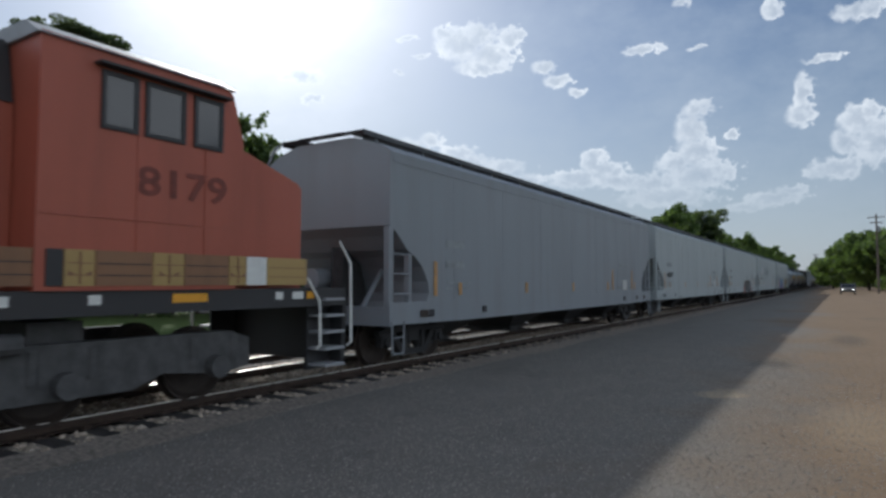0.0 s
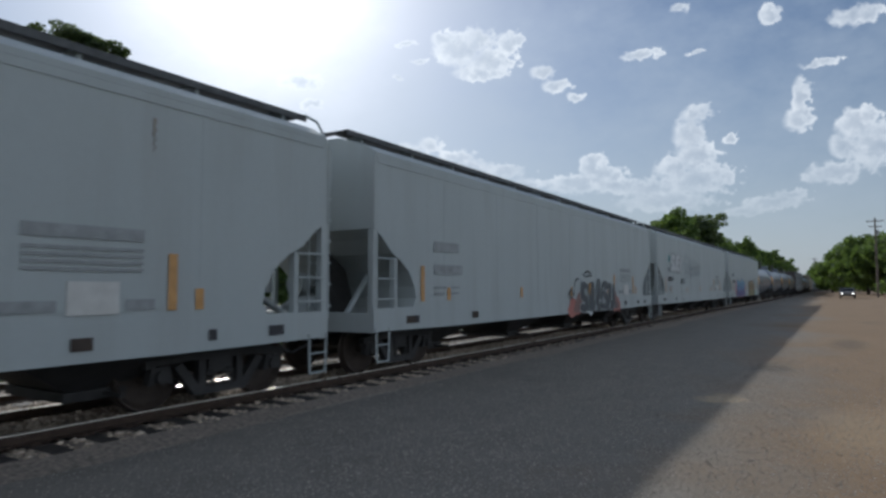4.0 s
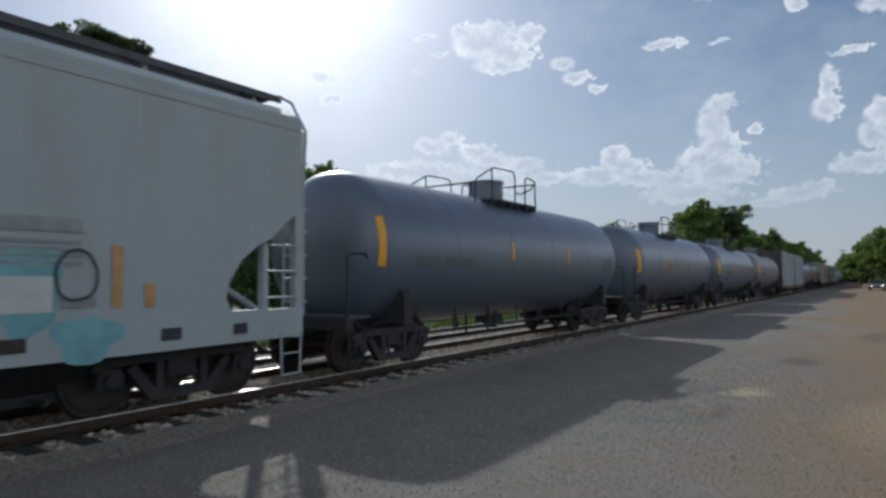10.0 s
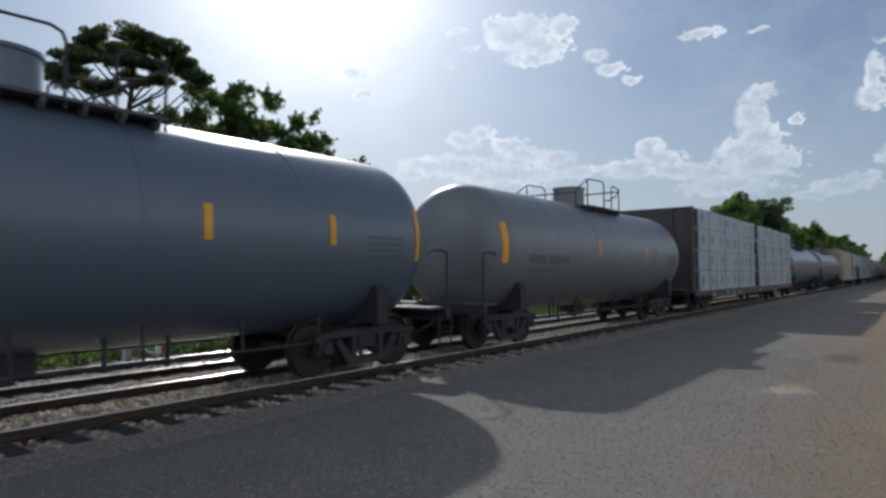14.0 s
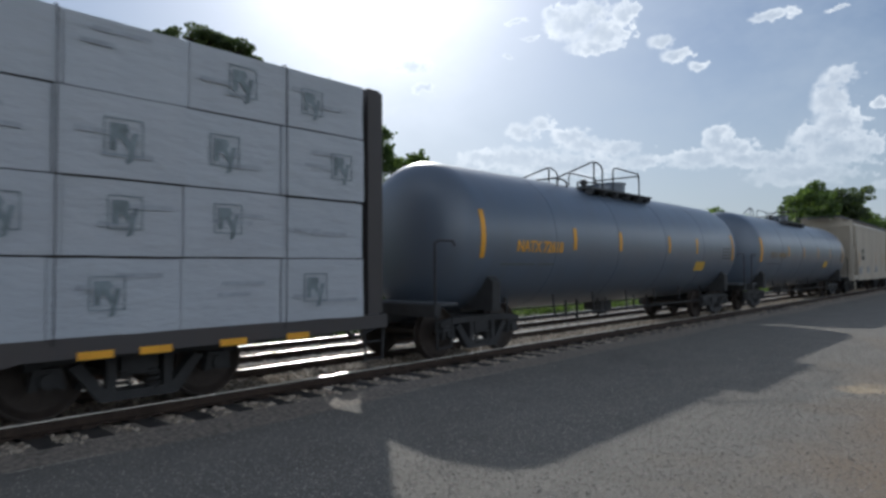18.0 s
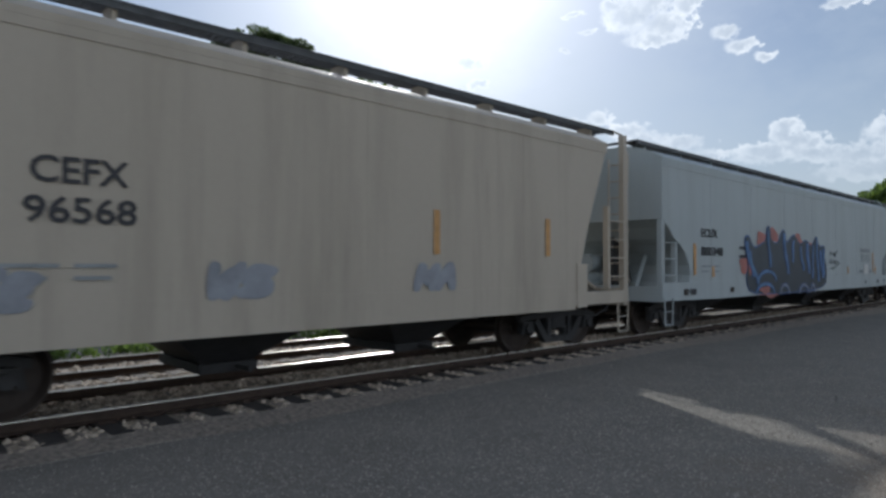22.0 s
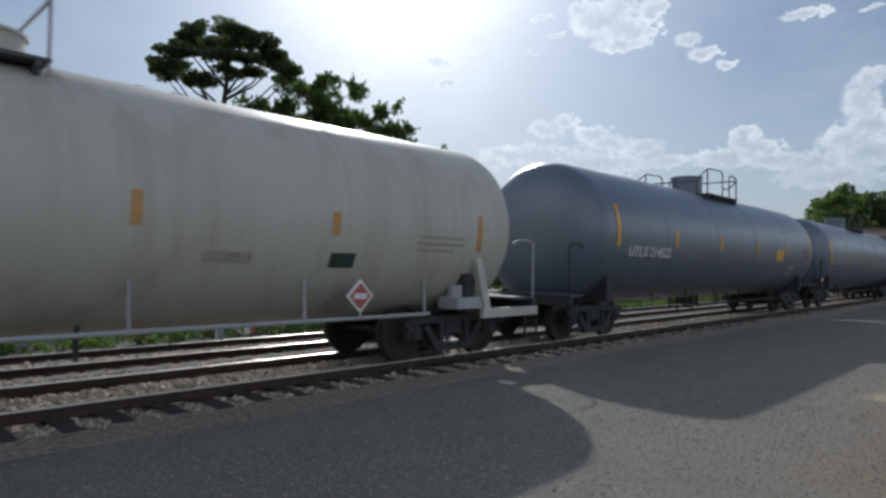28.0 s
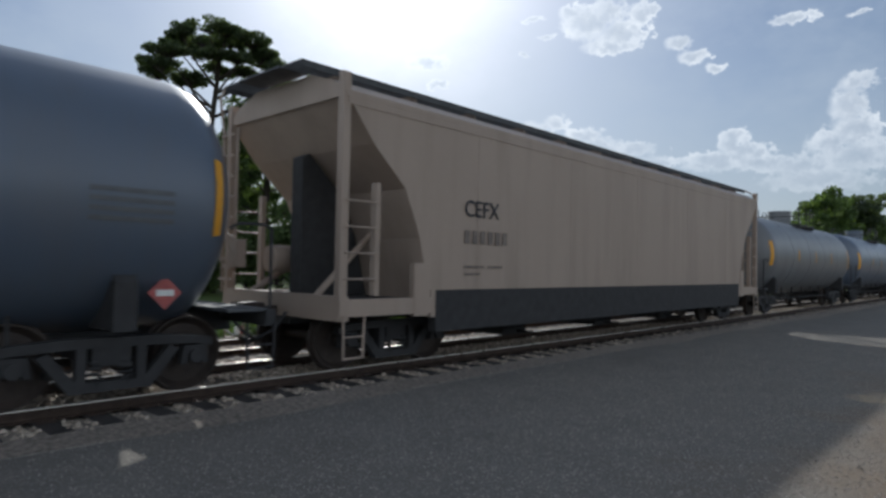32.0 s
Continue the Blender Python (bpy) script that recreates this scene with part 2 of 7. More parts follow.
YELLOW_PANEL = plain("yellow_panel", (0.60, 0.37, 0.05), 0.5, 0.0, 0.15)
RUST = plain("wheel_steel", (0.048, 0.036, 0.029), 0.6, 0.3)
GLASS = material("dark_glass", lambda n: principled(n, (0.02, 0.022, 0.025), 0.08))


# ---- mesh helpers ----
def box(bm, x0, x1, y0, y1, z0, z1):
    v = [bm.verts.new((x, y, z)) for z in (z0, z1) for x, y in ((x0, y0), (x1, y0), (x1, y1), (x0, y1))]
    for q in ((3, 2, 1, 0), (4, 5, 6, 7), (0, 1, 5, 4), (1, 2, 6, 5), (2, 3, 7, 6), (3, 0, 4, 7)):
        bm.faces.new([v[i] for i in q])


def rod(bm, a, b, r=0.02, n=8):
    a, b = Vector(a), Vector(b)
    d = (b - a).normalized()
    u = d.orthogonal().normalized()
    w = d.cross(u)
    rings = [[bm.verts.new(p + r * (math.cos(k * 2 * math.pi / n) * u + math.sin(k * 2 * math.pi / n) * w)) for k in range(n)] for p in (a, b)]
    for k in range(n):
        bm.faces.new((rings[0][k], rings[0][(k + 1) % n], rings[1][(k + 1) % n], rings[1][k]))
    bm.faces.new(rings[0][::-1])
    bm.faces.new(rings[1])


def pipe(bm, points, r=0.02, n=8):
    """A bent pipe through the points, swept in one piece."""
    pts = [Vector(p) for p in points]
    up = None
    rings = []
    for k, p in enumerate(pts):
        a = (pts[k] - pts[k - 1]).normalized() if k else None
        b = (pts[k + 1] - pts[k]).normalized() if k < len(pts) - 1 else None
        d = ((a or b) + (b or a)).normalized()
        u = d.orthogonal().normalized() if up is None else (up - up.dot(d) * d).normalized()
        up = u
        w = d.cross(u)
        q = 1 / max(0.5, (a or b).dot(d))
        rings.append([bm.verts.new(p + r * q * (math.cos(i * 2 * math.pi / n) * u + math.sin(i * 2 * math.pi / n) * w)) for i in range(n)])
    for s, t in zip(rings, rings[1:]):
        for i in range(n):
            bm.faces.new((s[i], s[(i + 1) % n], t[(i + 1) % n], t[i]))
    bm.faces.new(rings[0][::-1])
    bm.faces.new(rings[-1])


def prism(bm, outline, axis, a, b):
    """The outline (a list of pairs) drawn out along an axis from a to b."""
    def at(p, d):
        return {"x": (d, p[0], p[1]), "y": (p[0], d, p[1]), "z": (p[0], p[1], d)}[axis]
    r0, r1 = [[bm.verts.new(at(p, d)) for p in outline] for d in (a, b)]
    for k in range(len(outline)):
        j = (k + 1) % len(outline)
        bm.faces.new((r0[k], r0[j], r1[j], r1[k]))
    bm.faces.new(r0[::-1])
    bm.faces.new(r1)


def lathe(bm, profile, axis_x=0.0, axis_z=0.0, n=40):
    """Turned round a line along y: profile is pairs of y and radius."""
    rings = []
    for y, r in profile:
        if r < 1e-4:
            rings.append([bm.verts.new((axis_x, y, axis_z))])
        else:
            rings.append([bm.verts.new((axis_x + r * math.cos(k * 2 * math.pi / n), y, axis_z + r * math.sin(k * 2 * math.pi / n))) for k in range(n)])
    for a, b in zip(rings, rings[1:]):
        for k in range(n):
            j = (k + 1) % n
            if len(a) == 1:
                bm.faces.new((a[0], b[j], b[k]))
            elif len(b) == 1:
                bm.faces.new((a[k], a[j], b[0]))
            else:
                bm.faces.new((a[k], a[j], b[j], b[k]))


def mesh_of(name, bm, mat, smooth=False, bevel=0.0):
    if bevel:
        bmesh.ops.bevel(bm, geom=[e for e in bm.edges if e.is_manifold and e.calc_face_angle(0) > 0.6], offset=bevel, segments=1, affect="EDGES", clamp_overlap=True)
    bmesh.ops.recalc_face_normals(bm, faces=bm.faces)
    me = bpy.data.meshes.new(name)
    bm.to_mesh(me)
    bm.free()
    me.materials.append(mat)
    if smooth:
        for p in me.polygons:
            p.use_smooth = True
        me.set_sharp_from_angle(angle=radians(38))
    return me


def part(name, bm, mat, parent, label="", smooth=False, bevel=0.0):
    """One bmesh as ONE mesh object under a thing or a part."""
    ob = new(name, mesh_of(name, bm, mat, smooth, bevel))
    ob.parent = parent
    return tagged(ob, label)


def same(name, me, parent, m, label=""):
    """One more object on a mesh that is already made."""
    ob = new(name, me)
    ob.parent = parent
    ob.matrix_basis = m
    return tagged(ob, label)


def text_mesh(text, grow=0.0, shear=0.0, size=1.0, thick=0.004):
    cu = bpy.data.curves.new("words", "FONT")
    cu.body, cu.size, cu.shear, cu.extrude, cu.offset = text, size, shear, thick, grow
    cu.resolution_u = 3
    tmp = new("words", cu)
    bpy.context.view_layer.update()
    me = bpy.data.meshes.new_from_object(tmp.evaluated_get(bpy.context.evaluated_depsgraph_get()))
    bpy.data.objects.remove(tmp)
    bpy.data.curves.remove(cu)
    return me


def lettering(name, text, mat, parent, y0, y1, z0, z1, x, grow=0.012, shear=0.0, label="", wrap=None, sx=1):
    """Words on the side of a car that faces +x, stretched to the given span; wrap: radius and centre height of a round side."""
    me = text_mesh(text, grow, shear)
    co = np.empty(len(me.vertices) * 3)
    me.vertices.foreach_get("co", co)
    co = co.reshape(-1, 3)
    lo, hi = co.min(0), co.max(0)
    u = (co - lo) / np.maximum(hi - lo, 1e-6)
    out = np.stack([x + 0.006 * u[:, 2], y0 + (y1 - y0) * u[:, 0], z0 + (z1 - z0) * u[:, 1]], -1)
    if wrap:
        r, cz = wrap
        out[:, 0] += np.sqrt(np.maximum(r * r - (out[:, 2] - cz) ** 2, 0)) - r
    me.vertices.foreach_set("co", out.ravel())
    me.update()
    me.materials.clear()
    me.materials.append(mat)
    ob = new(name, me)
    ob.parent = parent
    return tagged(ob, label)


def bars(parent, rows, mat, x, name="stencil"):
    """Small writing too faint to read: bars of its size. rows: y0, y1, z0, z1."""
    for y0, y1, z0, z1 in rows:
        bm = bmesh.new()
        box(bm, x, x + 0.005, y0, y1, z0, z1)
        part(name, bm, mat, parent)


def round_bars(parent, rows, mat, r, cz, name="stencil"):
    """The same on a tank's round side."""
    for y0, y1, z0, z1 in rows:
        a0, a1 = [math.degrees(math.asin((z - cz) / r)) for z in (z0, z1)]
        curved_patch(parent, name, mat, 1, y0, y1, a0, a1, r + 0.004, cz)

# ---- ground, tracks ----
def ground_material(n):
    pos = n.add("TexCoord").outputs["Object"]
    xyz = n.add("SeparateXYZ", pos)
    big = n.noise(pos, 0.22, 5.0, 0.6).outputs[0]
    mid = n.noise(pos, 1.3, 5.0, 0.65).outputs[0]
    grit = n.noise(pos, 28.0, 4.0, 0.7).outputs[0]
    cell = n.tree.nodes.new("ShaderNodeTexVoronoi")
    n.put(cell.inputs["Vector"], pos)
    cell.inputs["Scale"].default_value = 55.0
    stone = n.mix(n.add("SeparateXYZ", cell.outputs["Color"]).outputs[0], (0.150, 0.136, 0.116), (0.275, 0.252, 0.218))
    stone = n.mix(n.ramp(mid, [(0.38, (0.0,)), (0.66, (0.55,))]), stone, (0.125, 0.112, 0.095))
    stone = n.mix(n.ramp(grit, [(0.35, (0.0,)), (0.7, (1.0,))]), stone, (0.18, 0.165, 0.145))
    dirt = n.mix(mid, (0.165, 0.113, 0.070), (0.245, 0.170, 0.105))
    dirt = n.mix(n.ramp(grit, [(0.5, (0.0,)), (0.8, (0.7,))]), dirt, (0.27, 0.205, 0.14))
    # worn brown earth to the right of the gravel strip
    edge = n.math("ADD", xyz.outputs[0], n.math("MULTIPLY", n.math("SUBTRACT", big, 0.5), 7.0))
    edge = n.math("ADD", edge, n.math("MULTIPLY", n.math("SUBTRACT", mid, 0.5), 1.6))
    edge = n.math("ADD", edge, n.math("MULTIPLY", xyz.outputs[1], 0.03))
    k = n.ramp(n.math("ADD", n.math("MULTIPLY", edge, 0.16), 0.68), [(0.35, (0.0,)), (0.75, (1.0,))])
    c = n.mix(k, stone, dirt)
    # a spill of pale sand and a dark damp hollow
    bent = n.vec("ADD", pos, n.vec("MULTIPLY", n.vec("SUBTRACT", n.noise(pos, 1.6, 4.0, 0.65).outputs["Color"], (0.5, 0.5, 0.5)), (0.9, 1.6, 0.0)))
    for spot, half, tone, much in (((-1.60, 10.5, 0.0), (0.34, 0.75, 1.0), (0.44, 0.34, 0.22), 0.8), ((-1.25, 14.8, 0.0), (0.45, 1.1, 1.0), (0.075, 0.062, 0.050), 0.7), ((0.2, 9.0, 0.0), (0.8, 2.0, 1.0), (0.34, 0.25, 0.155), 0.5), ((0.1, 22.0, 0.0), (0.6, 2.5, 1.0), (0.09, 0.075, 0.06), 0.5)):
        d = n.vec("LENGTH", n.vec("DIVIDE", n.vec("MULTIPLY", n.vec("SUBTRACT", bent, spot), (1.0, 1.0, 0.0)), half))
        c = n.mix(n.math("MULTIPLY", n.ramp(d, [(0.35, (1.0,)), (1.0, (0.0,))]), much), c, tone)
    # damp, oily patches
    c = n.mix(n.math("MULTIPLY", n.ramp(big, [(0.58, (0.0,)), (0.70, (1.0,))]), 0.45), c, (0.10, 0.085, 0.07))
    # grass beyond the tracks
    g = n.mix(n.noise(pos, 3.0, 5.0, 0.7).outputs[0], (0.05, 0.085, 0.02), (0.14, 0.17, 0.05))
    far = n.math("ADD", n.math("MULTIPLY", xyz.outputs[0], -1.0), n.math("MULTIPLY", n.math("SUBTRACT", mid, 0.5), 3.0))
    c = n.mix(n.ramp(n.math("MULTIPLY", n.math("SUBTRACT", far, 17.0), 0.3), [(0.3, (0.0,)), (0.7, (1.0,))]), c, g)
    verge = n.math("ADD", xyz.outputs[0], n.math("MULTIPLY", n.math("SUBTRACT", big, 0.5), 9.0))
    c = n.mix(n.ramp(n.math("MULTIPLY", n.math("SUBTRACT", verge, 13.0), 0.2), [(0.3, (0.0,)), (0.7, (1.0,))]), c, g)
    height = n.noise(pos, 60.0, 3.0, 0.7).outputs[0]
    return principled(n, c, 0.95, 0.0, height, 0.35, 0.008, 0.2)


GROUND = material("gravel_and_dirt", ground_material)


def surface_height(x, y):
    """The lot is nearly flat; it dips to a shallow ditch before the far grass."""
    z = 0.03 * noise.noise((x * 0.25, y * 0.25, 0.0))
    if x < -3.6:
        z -= 0.085 * min(1.0, (-3.6 - x) / 2.9)
    if x < -10.2:
        z -= 0.30 * min(1.0, (-10.2 - x) / 1.0)
    if x < -15.0:
        z -= 0.10 * min(1.0, (-15.0 - x) / 4.0)
    if x < -30:
        z += 0.3 * min(1.0, (-30 - x) / 20)
    return z


def make_ground():
    xs = [-3000, -1200, -500, -200, -100, -60, -45, -35, -30, -26, -22, -19, -17, -15.5] + [-14.5 + 0.5 * k for k in range(60)] + [16, 18, 22, 28, 40, 70, 150, 400, 1200, 3000]
    ys = [-3000, -800, -200, -80, -40, -25, -15, -10] + [-6 + 0.5 * k for k in range(80)] + [35, 37, 40, 44, 49, 55, 62, 70, 80, 95, 115, 140, 180, 240, 320, 450, 700, 1200, 3000]
    verts = [(x, y, surface_height(x, y) if abs(x) < 300 and abs(y) < 300 else -0.2) for y in ys for x in xs]
    nx = len(xs)
    faces = [(j * nx + i, j * nx + i + 1, (j + 1) * nx + i + 1, (j + 1) * nx + i) for j in range(len(ys) - 1) for i in range(nx - 1)]
    me = bpy.data.meshes.new("ground")
    me.from_pydata(verts, [], faces)
    me.materials.append(GROUND)
    for p in me.polygons:
        p.use_smooth = True
    tagged(new("ground", me), "grey gravel lot worn to brown earth beside the tracks", "ground", kind="structure")


make_ground()
BALLAST = material("ballast_stone", lambda n: principled(n, n.mix(n.add("NewGeometry").outputs["Random Per Island"], (0.20, 0.165, 0.125), (0.55, 0.46, 0.36)), 0.8, 0.0, n.noise(n.add("TexCoord").outputs["Object"], 40.0, 3.0).outputs[0], 0.3, 0.01))
BALLAST_BED = plain("ballast_bed", (0.22, 0.185, 0.15), 0.95, 0.0, 0.45, 18.0)
TIE = plain("creosoted_tie", (0.034, 0.029, 0.026), 0.88, 0.0, 0.5, 5.0)
OLD_TIE = plain("grey_old_tie", (0.075, 0.065, 0.055), 0.9, 0.0, 0.5, 5.0)
RAIL_SIDE = plain("rail_rust", (0.055, 0.036, 0.026), 0.8, 0.2, 0.3)
RAIL_HEAD = material("rail_polished", lambda n: principled(n, (0.62, 0.58, 0.52), n.ramp(n.noise(n.add("TexCoord").outputs["Object"], 3.0, 3.0).outputs[0], [(0.3, (0.24,)), (0.7, (0.38,))]), 1.0))


def stones(count, where, size, seed, flat=0.7):
    """Loose stones as one mesh: squashed, turned octahedra."""
    rng = np.random.default_rng(seed)
    base = np.array([(1, 0, 0), (-1, 0, 0), (0, 1, 0), (0, -1, 0), (0, 0, 1), (0, 0, -1)], float)
    tri = np.array([(0, 2, 4), (2, 1, 4), (1, 3, 4), (3, 0, 4), (2, 0, 5), (1, 2, 5), (3, 1, 5), (0, 3, 5)])
    p = where(rng, count)
    count = len(p)
    s = size[0] + (size[1] - size[0]) * rng.random(count) ** 2
    axes = s[:, None, None] * (base[None] * (0.6 + 0.8 * rng.random((count, 6, 1)))) * np.array([1.0, 1.0, flat])
    a = rng.random(count) * 6.283
    t = (rng.random(count) - 0.5) * 1.6
    ca, sa, ct, st = np.cos(a), np.sin(a), np.cos(t), np.sin(t)
    rot = np.stack([ca, -sa * ct, sa * st, sa, ca * ct, -ca * st, 0 * a, st, ct], -1).reshape(-1, 3, 3)
    v = np.einsum("nij,nkj->nki", rot, axes) + p[:, None]
    f = (tri[None] + 6 * np.arange(count)[:, None, None]).reshape(-1, 3)
    me = bpy.data.meshes.new("stones")
    me.from_pydata(v.reshape(-1, 3).tolist(), [], f.tolist())
    return me


def make_track(centre, top, name, near, polished):
    bed = tagged(new(name), "timber tied railway track on stone ballast", "railway track", kind="structure")
    bed.location = (centre, 0, top)
    bm = bmesh.new()
    prism(bm, [(-2.6, -0.46), (-1.7, -0.15), (-1.5, -0.112), (-0.95, -0.112), (-0.85, -0.17), (-0.62, -0.18), (-0.45, -0.112), (0.3, -0.112), (0.52, -0.19), (0.88, -0.19), (1.00, -0.135), (1.40, -0.131), (1.62, -0.165), (2.3, -0.26)], "y", -300, 1400)
    part("ballast_bed", bm, BALLAST_BED, bed, "grey brown crushed stone bed")
    for side, sx in (("near", 1), ("far", -1)):
        bm = bmesh.new()
        x = sx * 0.755
        prism(bm, [(x - 0.075, -0.127), (x - 0.075, -0.119), (x - 0.010, -0.102), (x - 0.009, -0.040), (x - 0.034, -0.034), (x - 0.034, -0.012), (x + 0.034, -0.012), (x + 0.034, -0.034), (x + 0.009, -0.040), (x + 0.010, -0.102), (x + 0.075, -0.119), (x + 0.075, -0.127)], "y", -300, 1400)
        r = part("rail", bm, RAIL_SIDE, bed, "rusty steel rail")
        bm = bmesh.new()
        arc = [(x + 0.031 * math.sin(radians(d) * 1.0) * 1.0, -0.006 + 0.0095 * (math.cos(radians(d)) - 0.0)) for d in range(-56, 57, 14)]
        prism(bm, [(x - 0.027, -0.011)] + arc + [(x + 0.027, -0.011)], "y", -300, 1400)
        part("rail_head", bm, RAIL_HEAD if polished else RAIL_SIDE, r, "polished running surface", smooth=True)
    tb = bmesh.new()
    box(tb, -1.42, 1.42, -0.115, 0.115, -0.36, -0.125)
    timber = TIE if near else OLD_TIE
    tie = mesh_of("tie", tb, timber, False, 0.012)
    pb = bmesh.new()
    for sx in (-1, 1):
        box(pb, sx * 0.755 - 0.17, sx * 0.755 + 0.17, -0.09, 0.09, -0.127, -0.117)
        for dx in (-0.1, 0.1):
            box(pb, sx * 0.755 + dx - 0.02, sx * 0.755 + dx + 0.02, -0.03, 0.03, -0.119, -0.100)
    plate = mesh_of("tie_plate", pb, RAIL_SIDE)
    rnd = random.Random(5 if near else 6)
    for k in range(150 if near else 110):
        y = -6 + 0.53 * k
        t = same("tie", tie, bed, pose(rnd.uniform(-0.04, 0.04), y + rnd.uniform(-0.03, 0.03), rnd.uniform(-0.006, 0.003), 0, 0, rnd.uniform(-0.8, 0.8)))
        same("tie_plate", plate, t, pose(0, 0, 0))
    bm = bmesh.new()
    for k in range(150 if near else 110, 700):
        y = -6 + 0.53 * k
        box(bm, -1.42, 1.42, y - 0.115, y + 0.115, -0.36, -0.125)
    tagged(part("far_ties", bm, timber, bed), kind="stuff")

    def where(rng, n):
        y = -4 + 60 * rng.random(n) ** 1.7
        x = np.where(rng.random(n) < 0.82, rng.uniform(-2.2, 0.62, n), rng.uniform(0.98, 1.46, n))
        z = np.interp(x, [-2.4, -1.7, -1.5, -0.95, -0.85, -0.62, -0.45, 0.3, 0.52, 0.9, 1.00, 1.4, 1.5], [-0.40, -0.15, -0.118, -0.118, -0.17, -0.18, -0.118, -0.118, -0.19, -0.19, -0.150, -0.148, -0.17]) + 0.02 * rng.random(n)
        ph = np.abs(((y + 6) / 0.53) - np.round((y + 6) / 0.53)) * 0.53
        keep = (ph > 0.12) | (x < -0.92) | (np.abs(x) < 0.5)
        return np.stack([x, y, z], -1)[keep]
    me = stones(41000 if near else 13000, where, (0.018, 0.055), 3 if near else 4)
    me.materials.append(BALLAST)
    ob = new("ballast_stones", me)
    ob.parent = bed
    tagged(ob, "loose crushed stones between the ties", kind="stuff")


make_track(TRACK, RAIL, "track_1", True, True)
make_track(TRACK2, -0.06, "track_2", False, True)


def lot_gravel():
    def where(rng, n):
        y = -3.0 + 30 * rng.beta(1.9, 3.6, n)
        x = np.maximum(-6.6, -2.9 + 2.3 * rng.normal(size=n))
        z = np.array([surface_height(a, b) for a, b in zip(x, y)]) + 0.002
        return np.stack([x, y, z], -1)
    me = stones(120000, where, (0.004, 0.014), 8, 0.40)
    me.materials.append(material("lot_stone", lambda n: principled(n, n.mix(n.add("NewGeometry").outputs["Random Per Island"], (0.18, 0.163, 0.14), (0.40, 0.365, 0.315)), 0.9)))
    tagged(new("lot_gravel", me), "small loose grey stones strewn over the lot", "gravel", kind="stuff")


lot_gravel()


# ---- trees ----
BARK = plain("bark", (0.052, 0.042, 0.034), 0.95, 0.0, 0.4, 9.0)


def leaf_material(name, dark, light):
    def build(n):
        c = n.mix(n.add("NewGeometry").outputs["Random Per Island"], dark, light)
        p = principled(n, c, 0.7)
        tr = n.add("BsdfTranslucent", n.mix(1.0, c, (1.7, 1.8, 0.8), "MULTIPLY"))
        return n.add("MixShader", 0.52, p, tr)
    return material(name, build)


LEAF = leaf_material("broad_leaves", (0.055, 0.085, 0.036), (0.12, 0.165, 0.06))
NEEDLE = leaf_material("pine_needles", (0.050, 0.070, 0.045), (0.11, 0.135, 0.075))


def leaves_mesh(clumps, per, size, seed, mat, flat=0.6):
    """Small leaf blades strewn in clumps; each clump is centre and radius."""
    rng = np.random.default_rng(seed)
    out = []
    for (cx, cy, cz), r in clumps:
        n = max(6, int(per * r * r))
        d = rng.normal(size=(n, 3))
        d /= np.linalg.norm(d, axis=1)[:, None]
        d *= r * (0.35 + 0.65 * rng.random((n, 1)) ** 0.5)
        d[:, 2] *= flat
        out.append(d + np.array([cx, cy, cz]))
    p = np.concatenate(out)
    n = len(p)
    s = size * (0.6 + 0.8 * rng.random(n))
    u = rng.normal(size=(n, 3))
    u /= np.linalg.norm(u, axis=1)[:, None]
    w = np.cross(u, rng.normal(size=(n, 3)))
    w /= np.linalg.norm(w, axis=1)[:, None]
    q = np.stack([p - u * s[:, None], p + w * s[:, None] * 0.5, p + u * s[:, None], p - w * s[:, None] * 0.5], 1)
    me = bpy.data.meshes.new("crown")
    me.from_pydata(q.reshape(-1, 3).tolist(), [], (np.arange(n)[:, None] * 4 + np.arange(4)).tolist())
    me.materials.append(mat)
    return me


def limb(bm, a, b, r0, r1, n=7):
    a, b = Vector(a), Vector(b)
    d = (b - a).normalized()
    u = d.orthogonal().normalized()
    w = d.cross(u)
    rings = [[bm.verts.new(p + r * (math.cos(k * 2 * math.pi / n) * u + math.sin(k * 2 * math.pi / n) * w)) for k in range(n)] for p, r in ((a, r0), (b, r1))]
    for k in range(n):
        bm.faces.new((rings[0][k], rings[0][(k + 1) % n], rings[1][(k + 1) % n], rings[1][k]))


